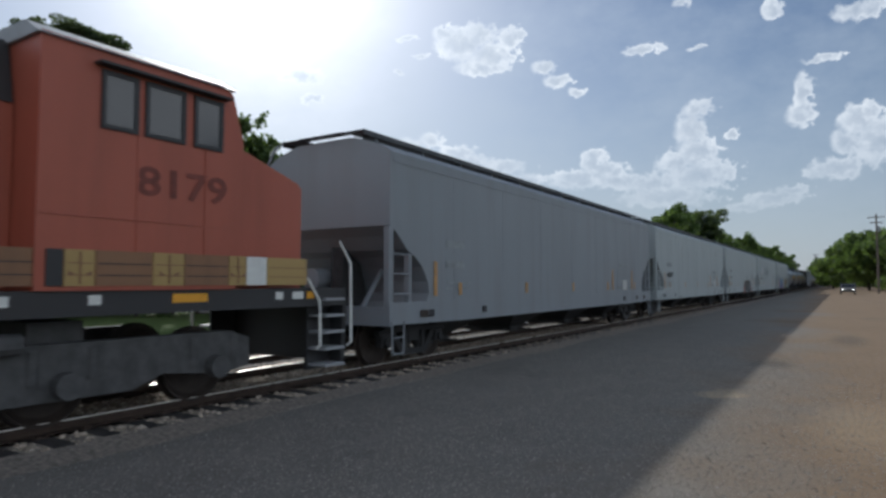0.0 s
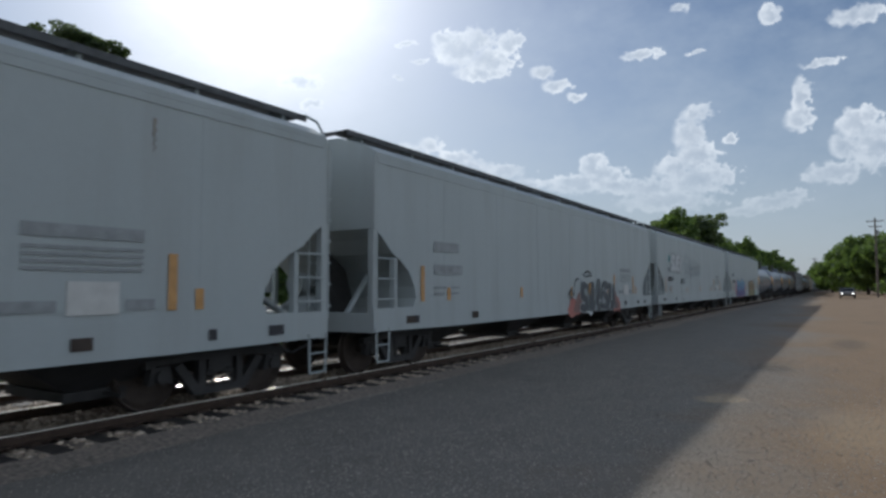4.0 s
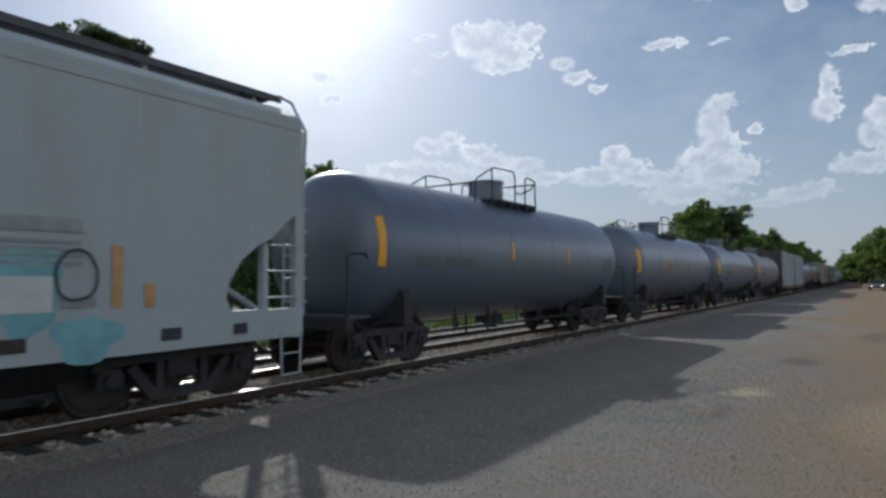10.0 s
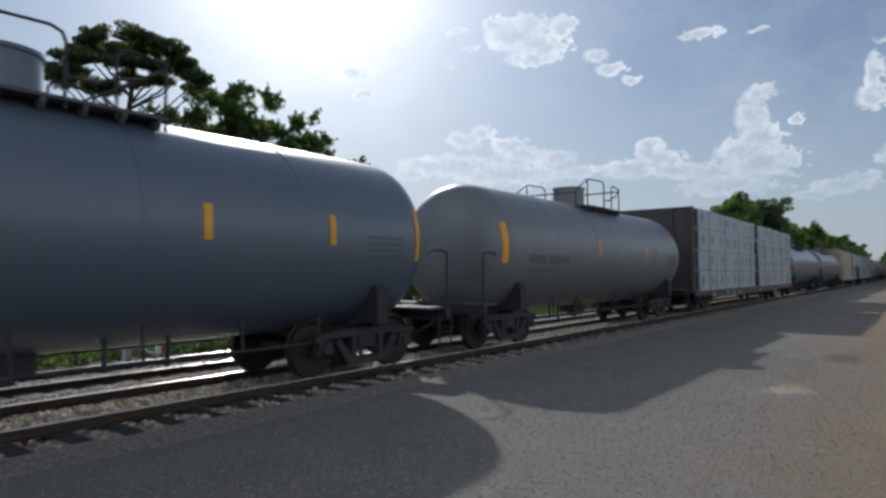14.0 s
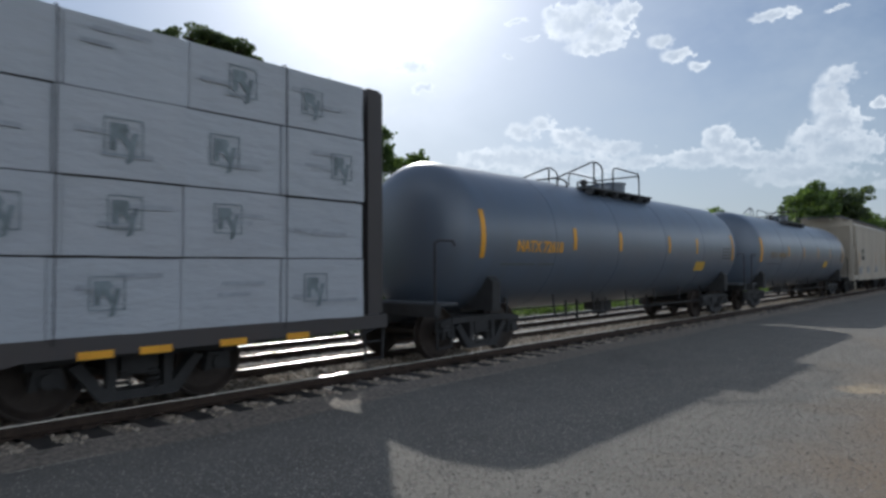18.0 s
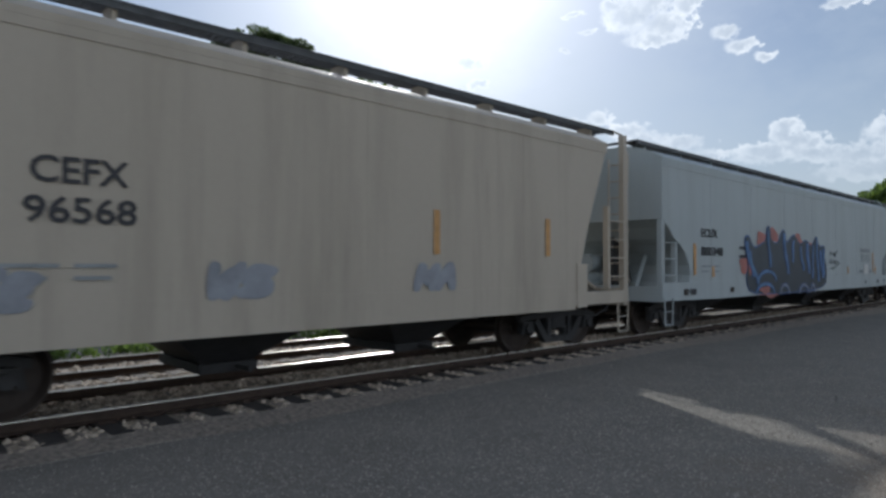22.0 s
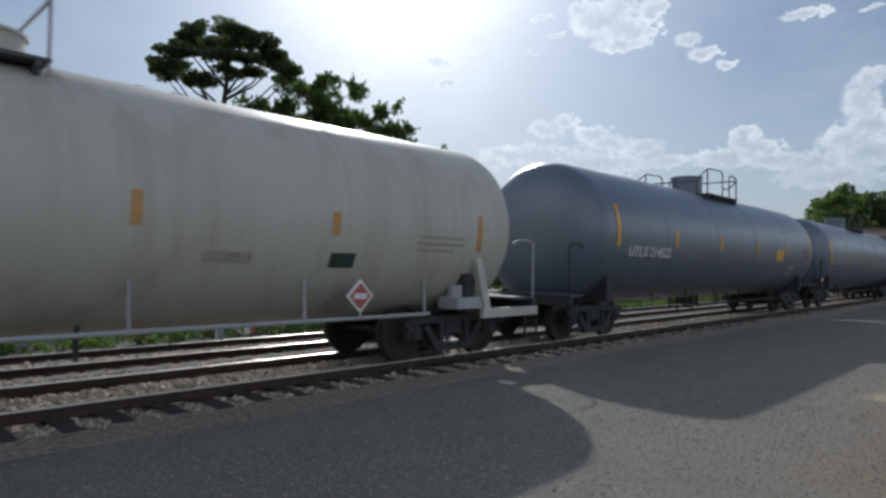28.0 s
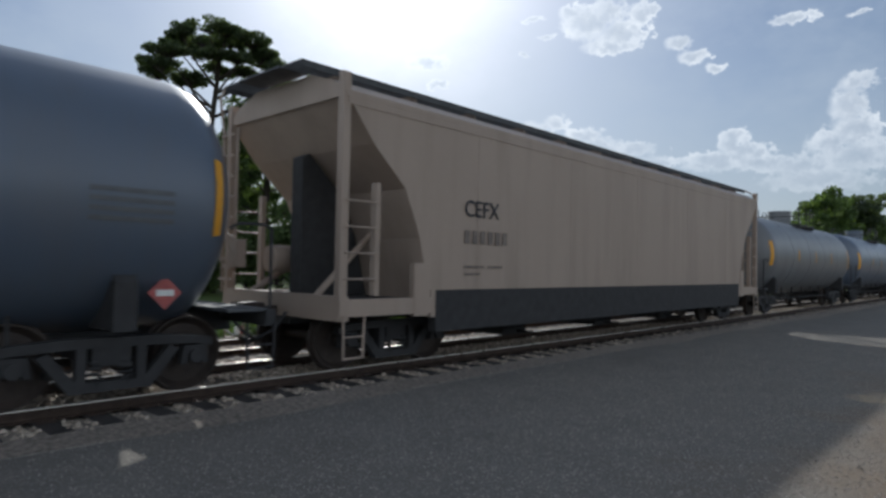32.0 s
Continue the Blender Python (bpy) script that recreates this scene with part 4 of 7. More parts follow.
# ---- covered hoppers ----
def covered_hopper(y0, y1, mat, label, bays=3, cut=1.3, deep=False, shape=None, board=0.62):
    L = y1 - y0
    h = L / 2
    car = car_base("covered_hopper", label, "hopper car", "cars of the freight train")
    W = 1.60
    top = 3.92
    # side sheets and slope sheets in one shell; the lower corners are cut away over the trucks
    bm = bmesh.new()
    c = cut
    if not deep:
        shape = [(0.02, 2.62), (0.28, 2.45), (0.55, 2.20), (0.80, 2.08), (1.06, 1.88), (c - 0.05, 1.60), (c, 1.38), (c - 0.1, 1.20), (c - 0.35, 1.10)]
    left = [(-h + a, z) for a, z in shape]
    right = [(h - a, z) for a, z in reversed(shape)]
    if deep:
        outline = left + right
    else:
        outline = [(-h + 0.02, top)] + left + [(-h + c - 0.35, 1.0), (h - c + 0.35, 1.0)] + right + [(h - 0.02, top)]
    prism(bm, outline, "x", -W, W)
    part("body", bm, mat, car, smooth=False, bevel=0.02)
    # roof
    bm = bmesh.new()
    r0 = -h + (shape[0][0] - 0.02 if deep else 0.05)
    roof = [(-W - 0.005, top - 0.03), (-W - 0.005, top + 0.05), (-1.30, top + 0.23), (-0.75, top + 0.40), (0.75, top + 0.40), (1.30, top + 0.23), (W + 0.005, top + 0.05), (W + 0.005, top - 0.03)]
    prism(bm, roof, "y", r0, -r0)
    part("roof", bm, mat, car, bevel=0.01)
    # eave beam and side seams
    bm = bmesh.new()
    box(bm, W, W + 0.012, r0 + 0.05, -r0 - 0.05, top - 0.14, top - 0.035)
    box(bm, -W - 0.012, -W, r0 + 0.05, -r0 - 0.05, top - 0.14, top - 0.035)
    part("eave_beam", bm, mat, car)
    for k in range(1, bays * 2):
        y = -h + L * k / (bays * 2)
        bm = bmesh.new()
        box(bm, W, W + 0.003, y - 0.04, y + 0.04, 1.26, top - 0.15)
        part("side_seam", bm, mat, car)
    # side sill
    for sx in (-1, 1):
        bm = bmesh.new()
        a, b = sorted((sx * (W + 0.012), sx * (W - 0.08)))
        s0 = -h + (cut + 0.35 if deep else 0.0)
        prism(bm, [(s0, 0.82), (s0, 1.22), (-s0, 1.22), (-s0, 0.82), (-s0 - 2.6, 0.79), (s0 + 2.6, 0.79)] if not deep else [(s0, 0.79), (s0, 1.22), (-s0, 1.22), (-s0, 0.79)], "x", a, b)
        part("side_sill", bm, mat, car, "pale sill plate along the side" if sx > 0 else "", bevel=0.01)
        if deep:
            for e in (-1, 1):
                bm = bmesh.new()
                ya, yb = sorted((e * h, e * (h - cut - 0.35)))
                box(bm, a, b, ya, yb, 0.86, 1.10)
                part("end_sill_side", bm, mat, car)
                bm = bmesh.new()
                ya, yb = sorted((e * (h - cut - 0.30), e * (h - cut + 0.02)))
                box(bm, a - 0.01, b + 0.01, ya, yb, 0.82, 1.62)
                part("gusset_plate", bm, mat, car)
    # centre sill
    bm = bmesh.new()
    box(bm, -0.32, 0.32, -h + 0.05, h - 0.05, 0.68, 1.05)
    part("centre_sill", bm, UNDER, car)
    for e in (-1, 1):
        coupler(car, e * h, e)
        truck(car, e * (h - 1.55))
        # end sill and corner posts
        bm = bmesh.new()
        ya, yb = sorted((e * h, e * (h - 0.16)))
        box(bm, -W, W, ya, yb, 0.80, 1.14)
        part("end_sill", bm, mat, car, bevel=0.01)
        for sx in (-1, 1):
            bm = bmesh.new()
            ya, yb = sorted((e * h, e * (h - 0.13)))
            xa, xb = sorted((sx * (W - 0.006), sx * (W - 0.12)))
            box(bm, xa, xb, ya, yb, 1.14, top + 0.3 if deep else 2.60)
            part("corner_post", bm, mat, car)
            bm = bmesh.new()
            ya, yb = sorted((e * (h - 0.62), e * (h - 0.70)))
            box(bm, xa, xb, ya, yb, 1.14, 2.75 if deep else 2.12)
            part("brace_post", bm, mat, car)
            bm = bmesh.new()
            rod(bm, (sx * 0.9, e * (h - 0.1), 1.1), (sx * 0.45, e * (h - 1.5), 2.1), 0.05)
            part("diagonal_brace", bm, mat, car)
            stirrup(car, sx * (W + 0.03), *sorted((e * (h - 0.05), e * (h - 0.42))), 0.30, 0.88, mat)
            for k in range(4 if deep else 3):
                b = bmesh.new()
                z = 1.38 + 0.36 * k
                rod(b, (sx * (W + 0.02), e * (h - 0.06), z), (sx * (W + 0.02), e * (h - 0.66), z), 0.014, 6)
                part("rung", b, mat, car)
        # end ladder
        bm = bmesh.new()
        for dx in (1.13, 1.55):
            rod(bm, (e * dx, e * (h + 0.06), 1.1), (e * dx, e * (h + 0.06), top - 0.12), 0.02, 6)
        part("end_ladder", bm, mat, car)
        for k in range(8):
            b = bmesh.new()
            z = 1.3 + 0.34 * k
            pipe(b, [(e * 1.13, e * (h + 0.06), z), (e * 1.13, e * (h + 0.12), z), (e * 1.55, e * (h + 0.12), z), (e * 1.55, e * (h + 0.06), z)], 0.013, 6)
            part("rung", b, mat, car)
        # shear plate over the truck, added to stop light bounced up from the ground
        bm = bmesh.new()
        ya, yb = sorted((e * (h - 0.17), e * (h - cut - 0.2)))
        box(bm, -W + 0.13, W - 0.13, ya, yb, 1.052, 1.075)
        part("shear_plate", bm, UNDER, car)
        # dark web from the centre sill up to the slope sheet, added to block light through the opening
        bm = bmesh.new()
        if deep:
            web = [(e * (h - a), z) for a, z in [(0.35, 1.08), (cut + 0.27, 1.08)] + [(a - 0.08, z) for a, z in reversed(shape[1:-1])] + [(0.35, shape[1][1] - 0.06)]]
        else:
            web = [(e * (h - 0.40), 1.08), (e * (h - cut + 0.02), 1.08), (e * (h - 0.95), 1.95), (e * (h - 0.42), 2.28)]
        prism(bm, web, "x", -0.14, 0.14)
        part("web_plate", bm, UNDER, car, "dark steel web added over the centre sill to block light")
        # brake gear on one end
        if e < 0:
            bm = bmesh.new()
            rod(bm, (-0.5, e * (h - 0.2), 1.65), (-0.5, e * (h - 0.85), 1.65), 0.22, 14)
            part("air_tank", bm, mat, car, smooth=True)
            bm = bmesh.new()
            box(bm, -1.2, -0.85, e * h - 0.18, e * h - 0.02, 1.5, 1.95)
            part("brake_box", bm, mat, car)
            bm = bmesh.new()
            pts = [(0.28 * math.cos(a) - 1.02, e * h - 0.24, 1.75 + 0.28 * math.sin(a)) for a in [k * math.pi / 6 for k in range(13)]]
            pipe(bm, pts, 0.014, 5)
            for k in range(3):
                rod(bm, (-1.02, e * h - 0.2, 1.75), pts[k * 4], 0.01, 5)
            part("brake_wheel", bm, mat, car)
    # discharge bays
    n = bays
    span = L * 0.22 * n if n == 4 else L - 2 * (cut + 1.9)
    for k in range(n):
        yc = -span / 2 + span * (k + 0.5) / n
        w = span / n
        bm = bmesh.new()
        tw, bw = w * 0.38, 0.30
        lo = [(-0.62, yc - bw, 0.34), (0.62, yc - bw, 0.34), (0.62, yc + bw, 0.34), (-0.62, yc + bw, 0.34)]
        hi = [(-1.5, yc - tw, 1.02), (1.5, yc - tw, 1.02), (1.5, yc + tw, 1.02), (-1.5, yc + tw, 1.02)]
        vs = [bm.verts.new(p) for p in lo + hi]
        for q in ((3, 2, 1, 0), (4, 5, 6, 7), (0, 1, 5, 4), (1, 2, 6, 5), (2, 3, 7, 6), (3, 0, 4, 7)):
            bm.faces.new([vs[i] for i in q])
        ch = part("hopper_chute", bm, UNDER, car)
        bm = bmesh.new()
        box(bm, -0.72, 0.72, yc - bw - 0.08, yc + bw + 0.08, 0.24, 0.36)
        part("outlet_gate", bm, UNDER, ch)
        bm = bmesh.new()
        rod(bm, (-1.1, yc + 0.1, 0.30), (1.1, yc + 0.1, 0.30), 0.03)
        part("gate_shaft", bm, UNDER, ch)
    # hatches and running boards
    for k in range(9 if L > 15 else 7):
        y = -h + L * (k + 0.5) / (9 if L > 15 else 7)
        bm = bmesh.new()
        box(bm, -0.45, 0.45, y - 0.75, y + 0.75, top + 0.39, top + 0.47)
        part("hatch_cover", bm, mat, car, bevel=0.02)
    wx, wz = (0.60, top + 0.50) if not deep else (0.62, top + board)
    over = 0.35 if deep else 0.06       # how far the boards run past the car's end
    for sx in (-1, 1):
        bm = bmesh.new()
        xa, xb = sorted((sx * wx, sx * (wx + 0.46)))
        if deep:
            # open grating: bars along and across
            for k in range(6):
                x = xa + (xb - xa) * k / 5
                box(bm, x - 0.008, x + 0.008, -h - over, h + over, wz - 0.03, wz)
            for k in range(int((L + 2 * over) / 0.1)):
                y = -h - over + 0.1 * k
                box(bm, xa, xb, y - 0.006, y + 0.006, wz - 0.02, wz - 0.004)
        else:
            box(bm, xa, xb, -h - over, h + over, wz - 0.025, wz)
        e0, e1 = sorted((sx * (wx + 0.46), sx * (wx + 0.435)))
        box(bm, e0, e1, -h - over, h + over, wz - 0.10, wz - 0.026)
        part("running_board", bm, GRATE, car, "steel running board along the roof")
        for k in range(12 if L > 15 else 9):
            y = -h + 0.4 + (L - 0.8) * k / (11 if L > 15 else 8)
            b = bmesh.new()
            box(b, xa + 0.06, xb - 0.06, y - 0.03, y + 0.03, top + 0.24, wz - 0.026)
            part("board_bracket", b, mat, car)
    for e in (-1, 1):
        bm = bmesh.new()
        ya, yb = sorted((e * (h - 0.10), e * (h + over + 0.03)))
        box(bm, -0.58, 0.58, ya, yb, wz - 0.03, wz)
        part("end_platform", bm, GRATE, car)
        bm = bmesh.new()
        pipe(bm, [(e * 1.04, e * (h + over - 0.02), wz), (e * 1.30, e * (h + max(0.05, over - 0.05)), wz - 0.14), (e * 1.55, e * (h + 0.10), top - 0.1), (e * 1.55, e * (h + 0.07), top - 0.8)], 0.022)
        part("grab_rail", bm, mat, car)
    place(car, y0, y1)
    return car, h, W + 0.004


def consolidated_stripes(car, h, W, ys, z0, z1):
    for y in ys:
        bm = bmesh.new()
        box(bm, W, W + 0.005, y - 0.06, y + 0.06, z0, z1)
        part("reflector", bm, REFLECT_OLD, car, "faded yellow reflective strip")


# ---- tank cars ----
def tank_car(y0, y1, mat, label, radius=1.45, dome=True, marks=STENCIL_WHITE, style="rails", stripes=True, frame_mat=None, strips=(), shift=0.0, span=0.98):
    L = y1 - y0
    h = L / 2
    car = car_base("tank_car", label, "tank car", "cars of the freight train")
    fm = frame_mat or UNDER
    cz = 0.75 + radius      # the tank's belly clears the rails by seven tenths of a metre
    radius += 0.05
    e0 = h - 0.45
    head = 0.78
    mid = 0.11          # the shell sits a little towards one end of its frame

    def round_at(y):
        """The tank's radius at a place along it: full between the heads, dished towards the ends."""
        u = max(0.0, abs(y - mid) - e0 + head) / head
        return radius * (1 - min(u, 1.0) ** 2.5) ** 0.4

    bm = bmesh.new()
    prof = [(-e0, 0.0)]
    for k in range(1, 9):
        y = -e0 + head * (1 - math.cos(k / 8 * math.pi / 2))
        prof.append((y, round_at(y + mid)))
    prof += [(-(e0 - head) * f, radius) for f in (0.66, 0.33, 0.0, -0.33, -0.66)]
    prof += [(-y, r) for y, r in reversed(prof[:9])]
    lathe(bm, [(y + mid, q) for y, q in prof], 0, cz, 56)
    part("tank", bm, mat, car, smooth=True)
    # weld rings
    for f in (-0.62, -0.2, 0.2, 0.62):
        bm = bmesh.new()
        y = f * (e0 - head)
        lathe(bm, [(y - 0.05, radius - 0.01), (y - 0.05, radius + 0.006), (y + 0.05, radius + 0.006), (y + 0.05, radius - 0.01)], 0, cz, 56)
        part("weld_band", bm, mat, car, smooth=True)
    # end sills, bolsters, couplers
    for e in (-1, 1):
        bm = bmesh.new()
        ya, yb = sorted((e * h, e * (h - 2.9)))
        box(bm, -0.35, 0.35, ya, yb, 0.66, 0.98)
        ya, yb = sorted((e * h, e * (h - 0.14)))
        box(bm, -1.5, 1.5, ya, yb, 0.80, 1.0)
        part("stub_sill", bm, fm, car, bevel=0.01)
        bm = bmesh.new()
        ya, yb = sorted((e * (h - 0.1), e * (h - 0.62)))
        box(bm, -1.45, 1.45, ya, yb, 0.98, 1.02)
        part("end_platform", bm, GRATE, car)
        bm = bmesh.new()
        prism(bm, [(-1.4, 0.82), (1.4, 0.82), (1.4, 1.35), (1.2, cz - radius * 0.45), (0.6, 1.0), (-0.6, 1.0), (-1.2, cz - radius * 0.45), (-1.4, 1.35)], "y", e * (h - 1.75) - 0.12, e * (h - 1.75) + 0.12)
        part("saddle", bm, fm, car)
        coupler(car, e * h, e)
        truck(car, e * (h - 1.75), 0.69)
        for sx in (-1, 1):
            stirrup(car, sx * 1.52, *sorted((e * (h - 0.02), e * (h - 0.4))), 0.30, 0.85, fm)
            bm = bmesh.new()
            pipe(bm, [(sx * 1.45, e * (h - 0.06), 1.0), (sx * 1.45, e * (h - 0.06), 2.0), (sx * 1.45, e * (h - 0.16), 2.05), (sx * 1.45, e * (h - 0.50), 2.05), (sx * 1.40, e * (h - 0.60), 1.98)], 0.02)
            part("handrail", bm, SILVER if style == "white" else fm, car)
    # side handrail along the sill
    for sx in (-1, 1):
        bm = bmesh.new()
        rail_x, rail_z = (1.30, 0.80) if style == "white" else (0.95, 0.56)
        rod(bm, (sx * rail_x, -h + 2.6, rail_z), (sx * rail_x, h - 2.6, rail_z), 0.03 if style == "white" else 0.022)
        part("side_rail", bm, SILVER if style == "white" else fm, car)
        for k in range(7):
            y = -h + 2.7 + (L - 5.4) * k / 6
            bm = bmesh.new()
            rod(bm, (sx * rail_x, y, rail_z - 0.03), (sx * (rail_x - 0.05), y, cz - math.sqrt(radius ** 2 - (rail_x - 0.05) ** 2) + 0.02), 0.022)
            part("rail_bracket", bm, SILVER if style == "white" else fm, car)
    # bottom outlet
    bm = bmesh.new()
    rod(bm, (0, 0.2, 0.85), (0, 0.2, 0.36), 0.16, 14)
    box(bm, -0.25, 0.25, -0.1, 0.5, 0.48, 0.74)
    part("bottom_outlet", bm, fm, car)
    for y in (-2.4, -1.9, -0.9, -0.5, 1.1, 1.9):
        bm = bmesh.new()
        rod(bm, (0.6, y, 0.92), (0.6, y, 0.40 + 0.05 * math.sin(7 * y)), 0.03)
        part("heater_pipe", bm, fm, car)
    # manway and platform on top
    tz = cz + radius
    if dome:
        bm = bmesh.new()
        rod(bm, (0, mid, tz - 0.1), (0, mid, tz + 0.46), 0.46, 28)
        rod(bm, (0, mid, tz + 0.46), (0, mid, tz + 0.51), 0.49, 28)
        part("manway_dome", bm, mat, car, smooth=True, bevel=0.01)
    else:
        bm = bmesh.new()
        rod(bm, (0, 0.45 + shift, tz - 0.1), (0, 0.45 + shift, tz + 0.26), 0.40, 22)
        rod(bm, (0, 0.45 + shift, tz + 0.26), (0, 0.45 + shift, tz + 0.30), 0.43, 22)
        box(bm, -0.3, 0.3, -0.75 + shift, -0.2 + shift, tz - 0.05, tz + 0.16)
        part("manway", bm, mat, car, bevel=0.01)
        bm = bmesh.new()
        rod(bm, (0, -1.0 + shift, tz - 0.05), (0, -1.0 + shift, tz + 0.28), 0.07, 10)
        rod(bm, (0, -1.0 + shift, tz + 0.16), (0, -1.0 + shift, tz + 0.22), 0.11, 10)
        part("safety_valve", bm, fm, car)
    # platform beside the manway, its pipe rails and gate
    p0, p1 = (-0.75 + shift, 1.65 + shift) if dome else (-2.45 + shift, 0.88 + shift)
    for sx in (-1, 1):
        bm = bmesh.new()
        a, b = sorted((sx * 0.62, sx * 1.02))
        box(bm, a, b, p0, p1, tz - 0.16, tz - 0.12)
        board = part("platform", bm, GRATE, car)
        for k in range(6):
            y = p0 + 0.12 + (p1 - p0 - 0.24) * k / 5
            b2 = bmesh.new()
            prism(b2, [(sx * 0.60, tz - 0.20), (sx * 1.02, tz - 0.162), (sx * 1.02, tz - 0.22), (sx * 0.95, tz - 0.30)], "y", y - 0.025, y + 0.025)
            part("platform_bracket", b2, GRATE, board)
    rm = SILVER if style == "white" else fm
    for sx in (-1, 1):
        x = sx * span
        if dome:
            rails = [("safety_rail", [(-1.50, -0.30), (-1.50, 0.18), (-1.42, 0.26), (-0.80, 0.56), (-0.62, 0.62), (0.30, 0.65), (0.42, 0.60), (0.46, 0.50), (0.46, -0.25)]),
                     ("gate_rail", [(1.02, -0.25), (1.02, 0.50), (1.08, 0.58), (1.20, 0.60), (1.60, 0.55), (1.62, 0.46), (1.62, -0.30)]),
                     ("mid_rail", [(0.46, 0.12), (0.80, 0.12), (1.02, 0.22), (1.30, 0.28), (1.62, 0.50)])]
        else:
            rails = [("safety_rail", [(-3.36, -0.35), (-3.36, 0.02), (-1.75, 0.58), (-1.55, 0.60), (-1.32, 0.54), (-1.23, 0.44), (-1.23, -0.22)]),
                     ("gate_rail", [(-0.66, -0.2), (-0.66, 0.46), (-0.60, 0.55), (-0.48, 0.57), (0.80, 0.55), (0.86, 0.48), (0.86, -0.30)]),
                     ("hoop_rail", [(-3.36, 0.0), (-3.05, 0.0), (-2.95, -0.06), (-2.93, -0.3)]),
                     ("mid_rail", [(-2.45, -0.2), (-2.45, 0.0), (-2.36, 0.04), (-1.23, 0.08)])]
        for name, line in rails:
            bm = bmesh.new()
            pipe(bm, [(x, y + shift, tz + z) for y, z in line], 0.019)
            part(name, bm, rm, car, "bent pipe rail round the platform" if name == "safety_rail" else "")
        bm = bmesh.new()
        y, z = (-0.72, 0.58) if dome else (-1.66, 0.58)
        rod(bm, (x, y + shift, tz - 0.25), (x, y + shift, tz + z), 0.021)
        part("rail_post", bm, rm, car)
    for y, z in ((-1.50, 0.16), (1.62, 0.48)) if dome else ((-3.36, 0.02), (0.86, 0.50)):
        bm = bmesh.new()
        rod(bm, (-span, y + shift, tz + z), (span, y + shift, tz + z), 0.021)
        part("cross_rail", bm, rm, car)
    if stripes:
        for f, z0, z1 in strips:
            ya, yb = -h + f - 0.06, -h + f + 0.06
            a, b = [math.degrees(math.asin((z - cz) / round_at(-h + f))) for z in (z0, z1)]
            for sx in (1, -1):
                curved_patch(car, "reflector", REFLECT_OLD if style == "white" else REFLECT, sx, ya, yb, a, b, (round_at(ya) + 0.005, round_at(yb) + 0.005), cz, "yellow reflective strip")
    place(car, y0, y1)
    return car, h, radius, cz


def curved_patch(car, name, mat, sx, ya, yb, d0, d1, r, cz, label=""):
    """A thin sheet on the tank's round side, between two angles in degrees."""
    bm = bmesh.new()
    n = max(2, int(abs(d1 - d0) / 4))
    ra, rb = r if isinstance(r, tuple) else (r, r)
    rows = []
    for k in range(n + 1):
        a = radians(d0 + (d1 - d0) * k / n)
        rows.append([bm.verts.new((sx * (q + up) * math.cos(a), y, cz + (q + up) * math.sin(a))) for up in (0.0, 0.004) for q, y in ((ra, ya), (rb, yb))])
    for p, q in zip(rows, rows[1:]):
        bm.faces.new((p[2], p[3], q[3], q[2]))
        bm.faces.new((p[0], q[0], q[1], p[1]))
        bm.faces.new((p[0], p[2], q[2], q[0]))
        bm.faces.new((p[1], q[1], q[3], p[3]))
    bm.faces.new((rows[0][0], rows[0][1], rows[0][3], rows[0][2]))
    bm.faces.new((rows[-1][0], rows[-1][2], rows[-1][3], rows[-1][1]))
    return part(name, bm, mat, car, label)

# ---- the train ----
BLUE = plain("spray_blue", (0.09, 0.20, 0.37), 0.45, 0.0, 0.3, 2.0)
NAVY = plain("spray_navy", (0.018, 0.028, 0.042), 0.45, 0.0, 0.3, 2.0)
DEEP_BLUE = plain("spray_deep_blue", (0.035, 0.085, 0.23), 0.45, 0.0, 0.4, 2.0)
SMUDGE = plain("spray_faded_blue", (0.24, 0.25, 0.275), 0.5, 0.0, 0.3, 2.0)
PINK = plain("spray_pink", (0.38, 0.20, 0.22), 0.5, 0.0, 0.25, 2.5)
RED = plain("spray_red", (0.34, 0.12, 0.10), 0.5, 0.0, 0.25, 2.5)


def fade(n):
    """Sprayed letters that go from purple at the foot through blue to sky blue."""
    pos = n.add("TexCoord").outputs["Object"]
    z = n.add("SeparateXYZ", pos).outputs[2]
    z = n.math("ADD", z, n.math("MULTIPLY", n.math("SUBTRACT", n.noise(pos, 2.2, 4.0, 0.6).outputs[0], 0.5), 0.35))
    c = n.ramp(n.math("MULTIPLY", n.math("SUBTRACT", z, 0.8), 1 / 1.5), [(0.0, (0.075, 0.055, 0.19)), (0.24, (0.09, 0.075, 0.25)), (0.34, (0.07, 0.17, 0.36)), (0.7, (0.13, 0.30, 0.47)), (1.0, (0.20, 0.38, 0.52))])
    return principled(n, c, 0.45)


FADE = material("spray_blue_fade", fade)
OCHRE = plain("spray_ochre", (0.24, 0.175, 0.09), 0.5, 0.0, 0.35, 2.5)
MOSS = plain("spray_moss", (0.19, 0.18, 0.09), 0.5, 0.0, 0.3, 2.5)
TEAL = plain("spray_teal", (0.17, 0.36, 0.38), 0.5, 0.0, 0.25, 2.5)
BUBBLE = plain("bubble_white", (0.46, 0.475, 0.48), 0.5, 0.0, 0.15, 2.5)
BUBBLE_EDGE = plain("bubble_edge", (0.15, 0.16, 0.18), 0.5, 0.0, 0.2, 2.5)
TAG_FAINT = plain("faint_tag", (0.20, 0.225, 0.25), 0.6, 0.0, 0.3, 2.5)
CHROME = plain("spray_white", (0.62, 0.64, 0.64), 0.5, 0.0, 0.15, 2.5)


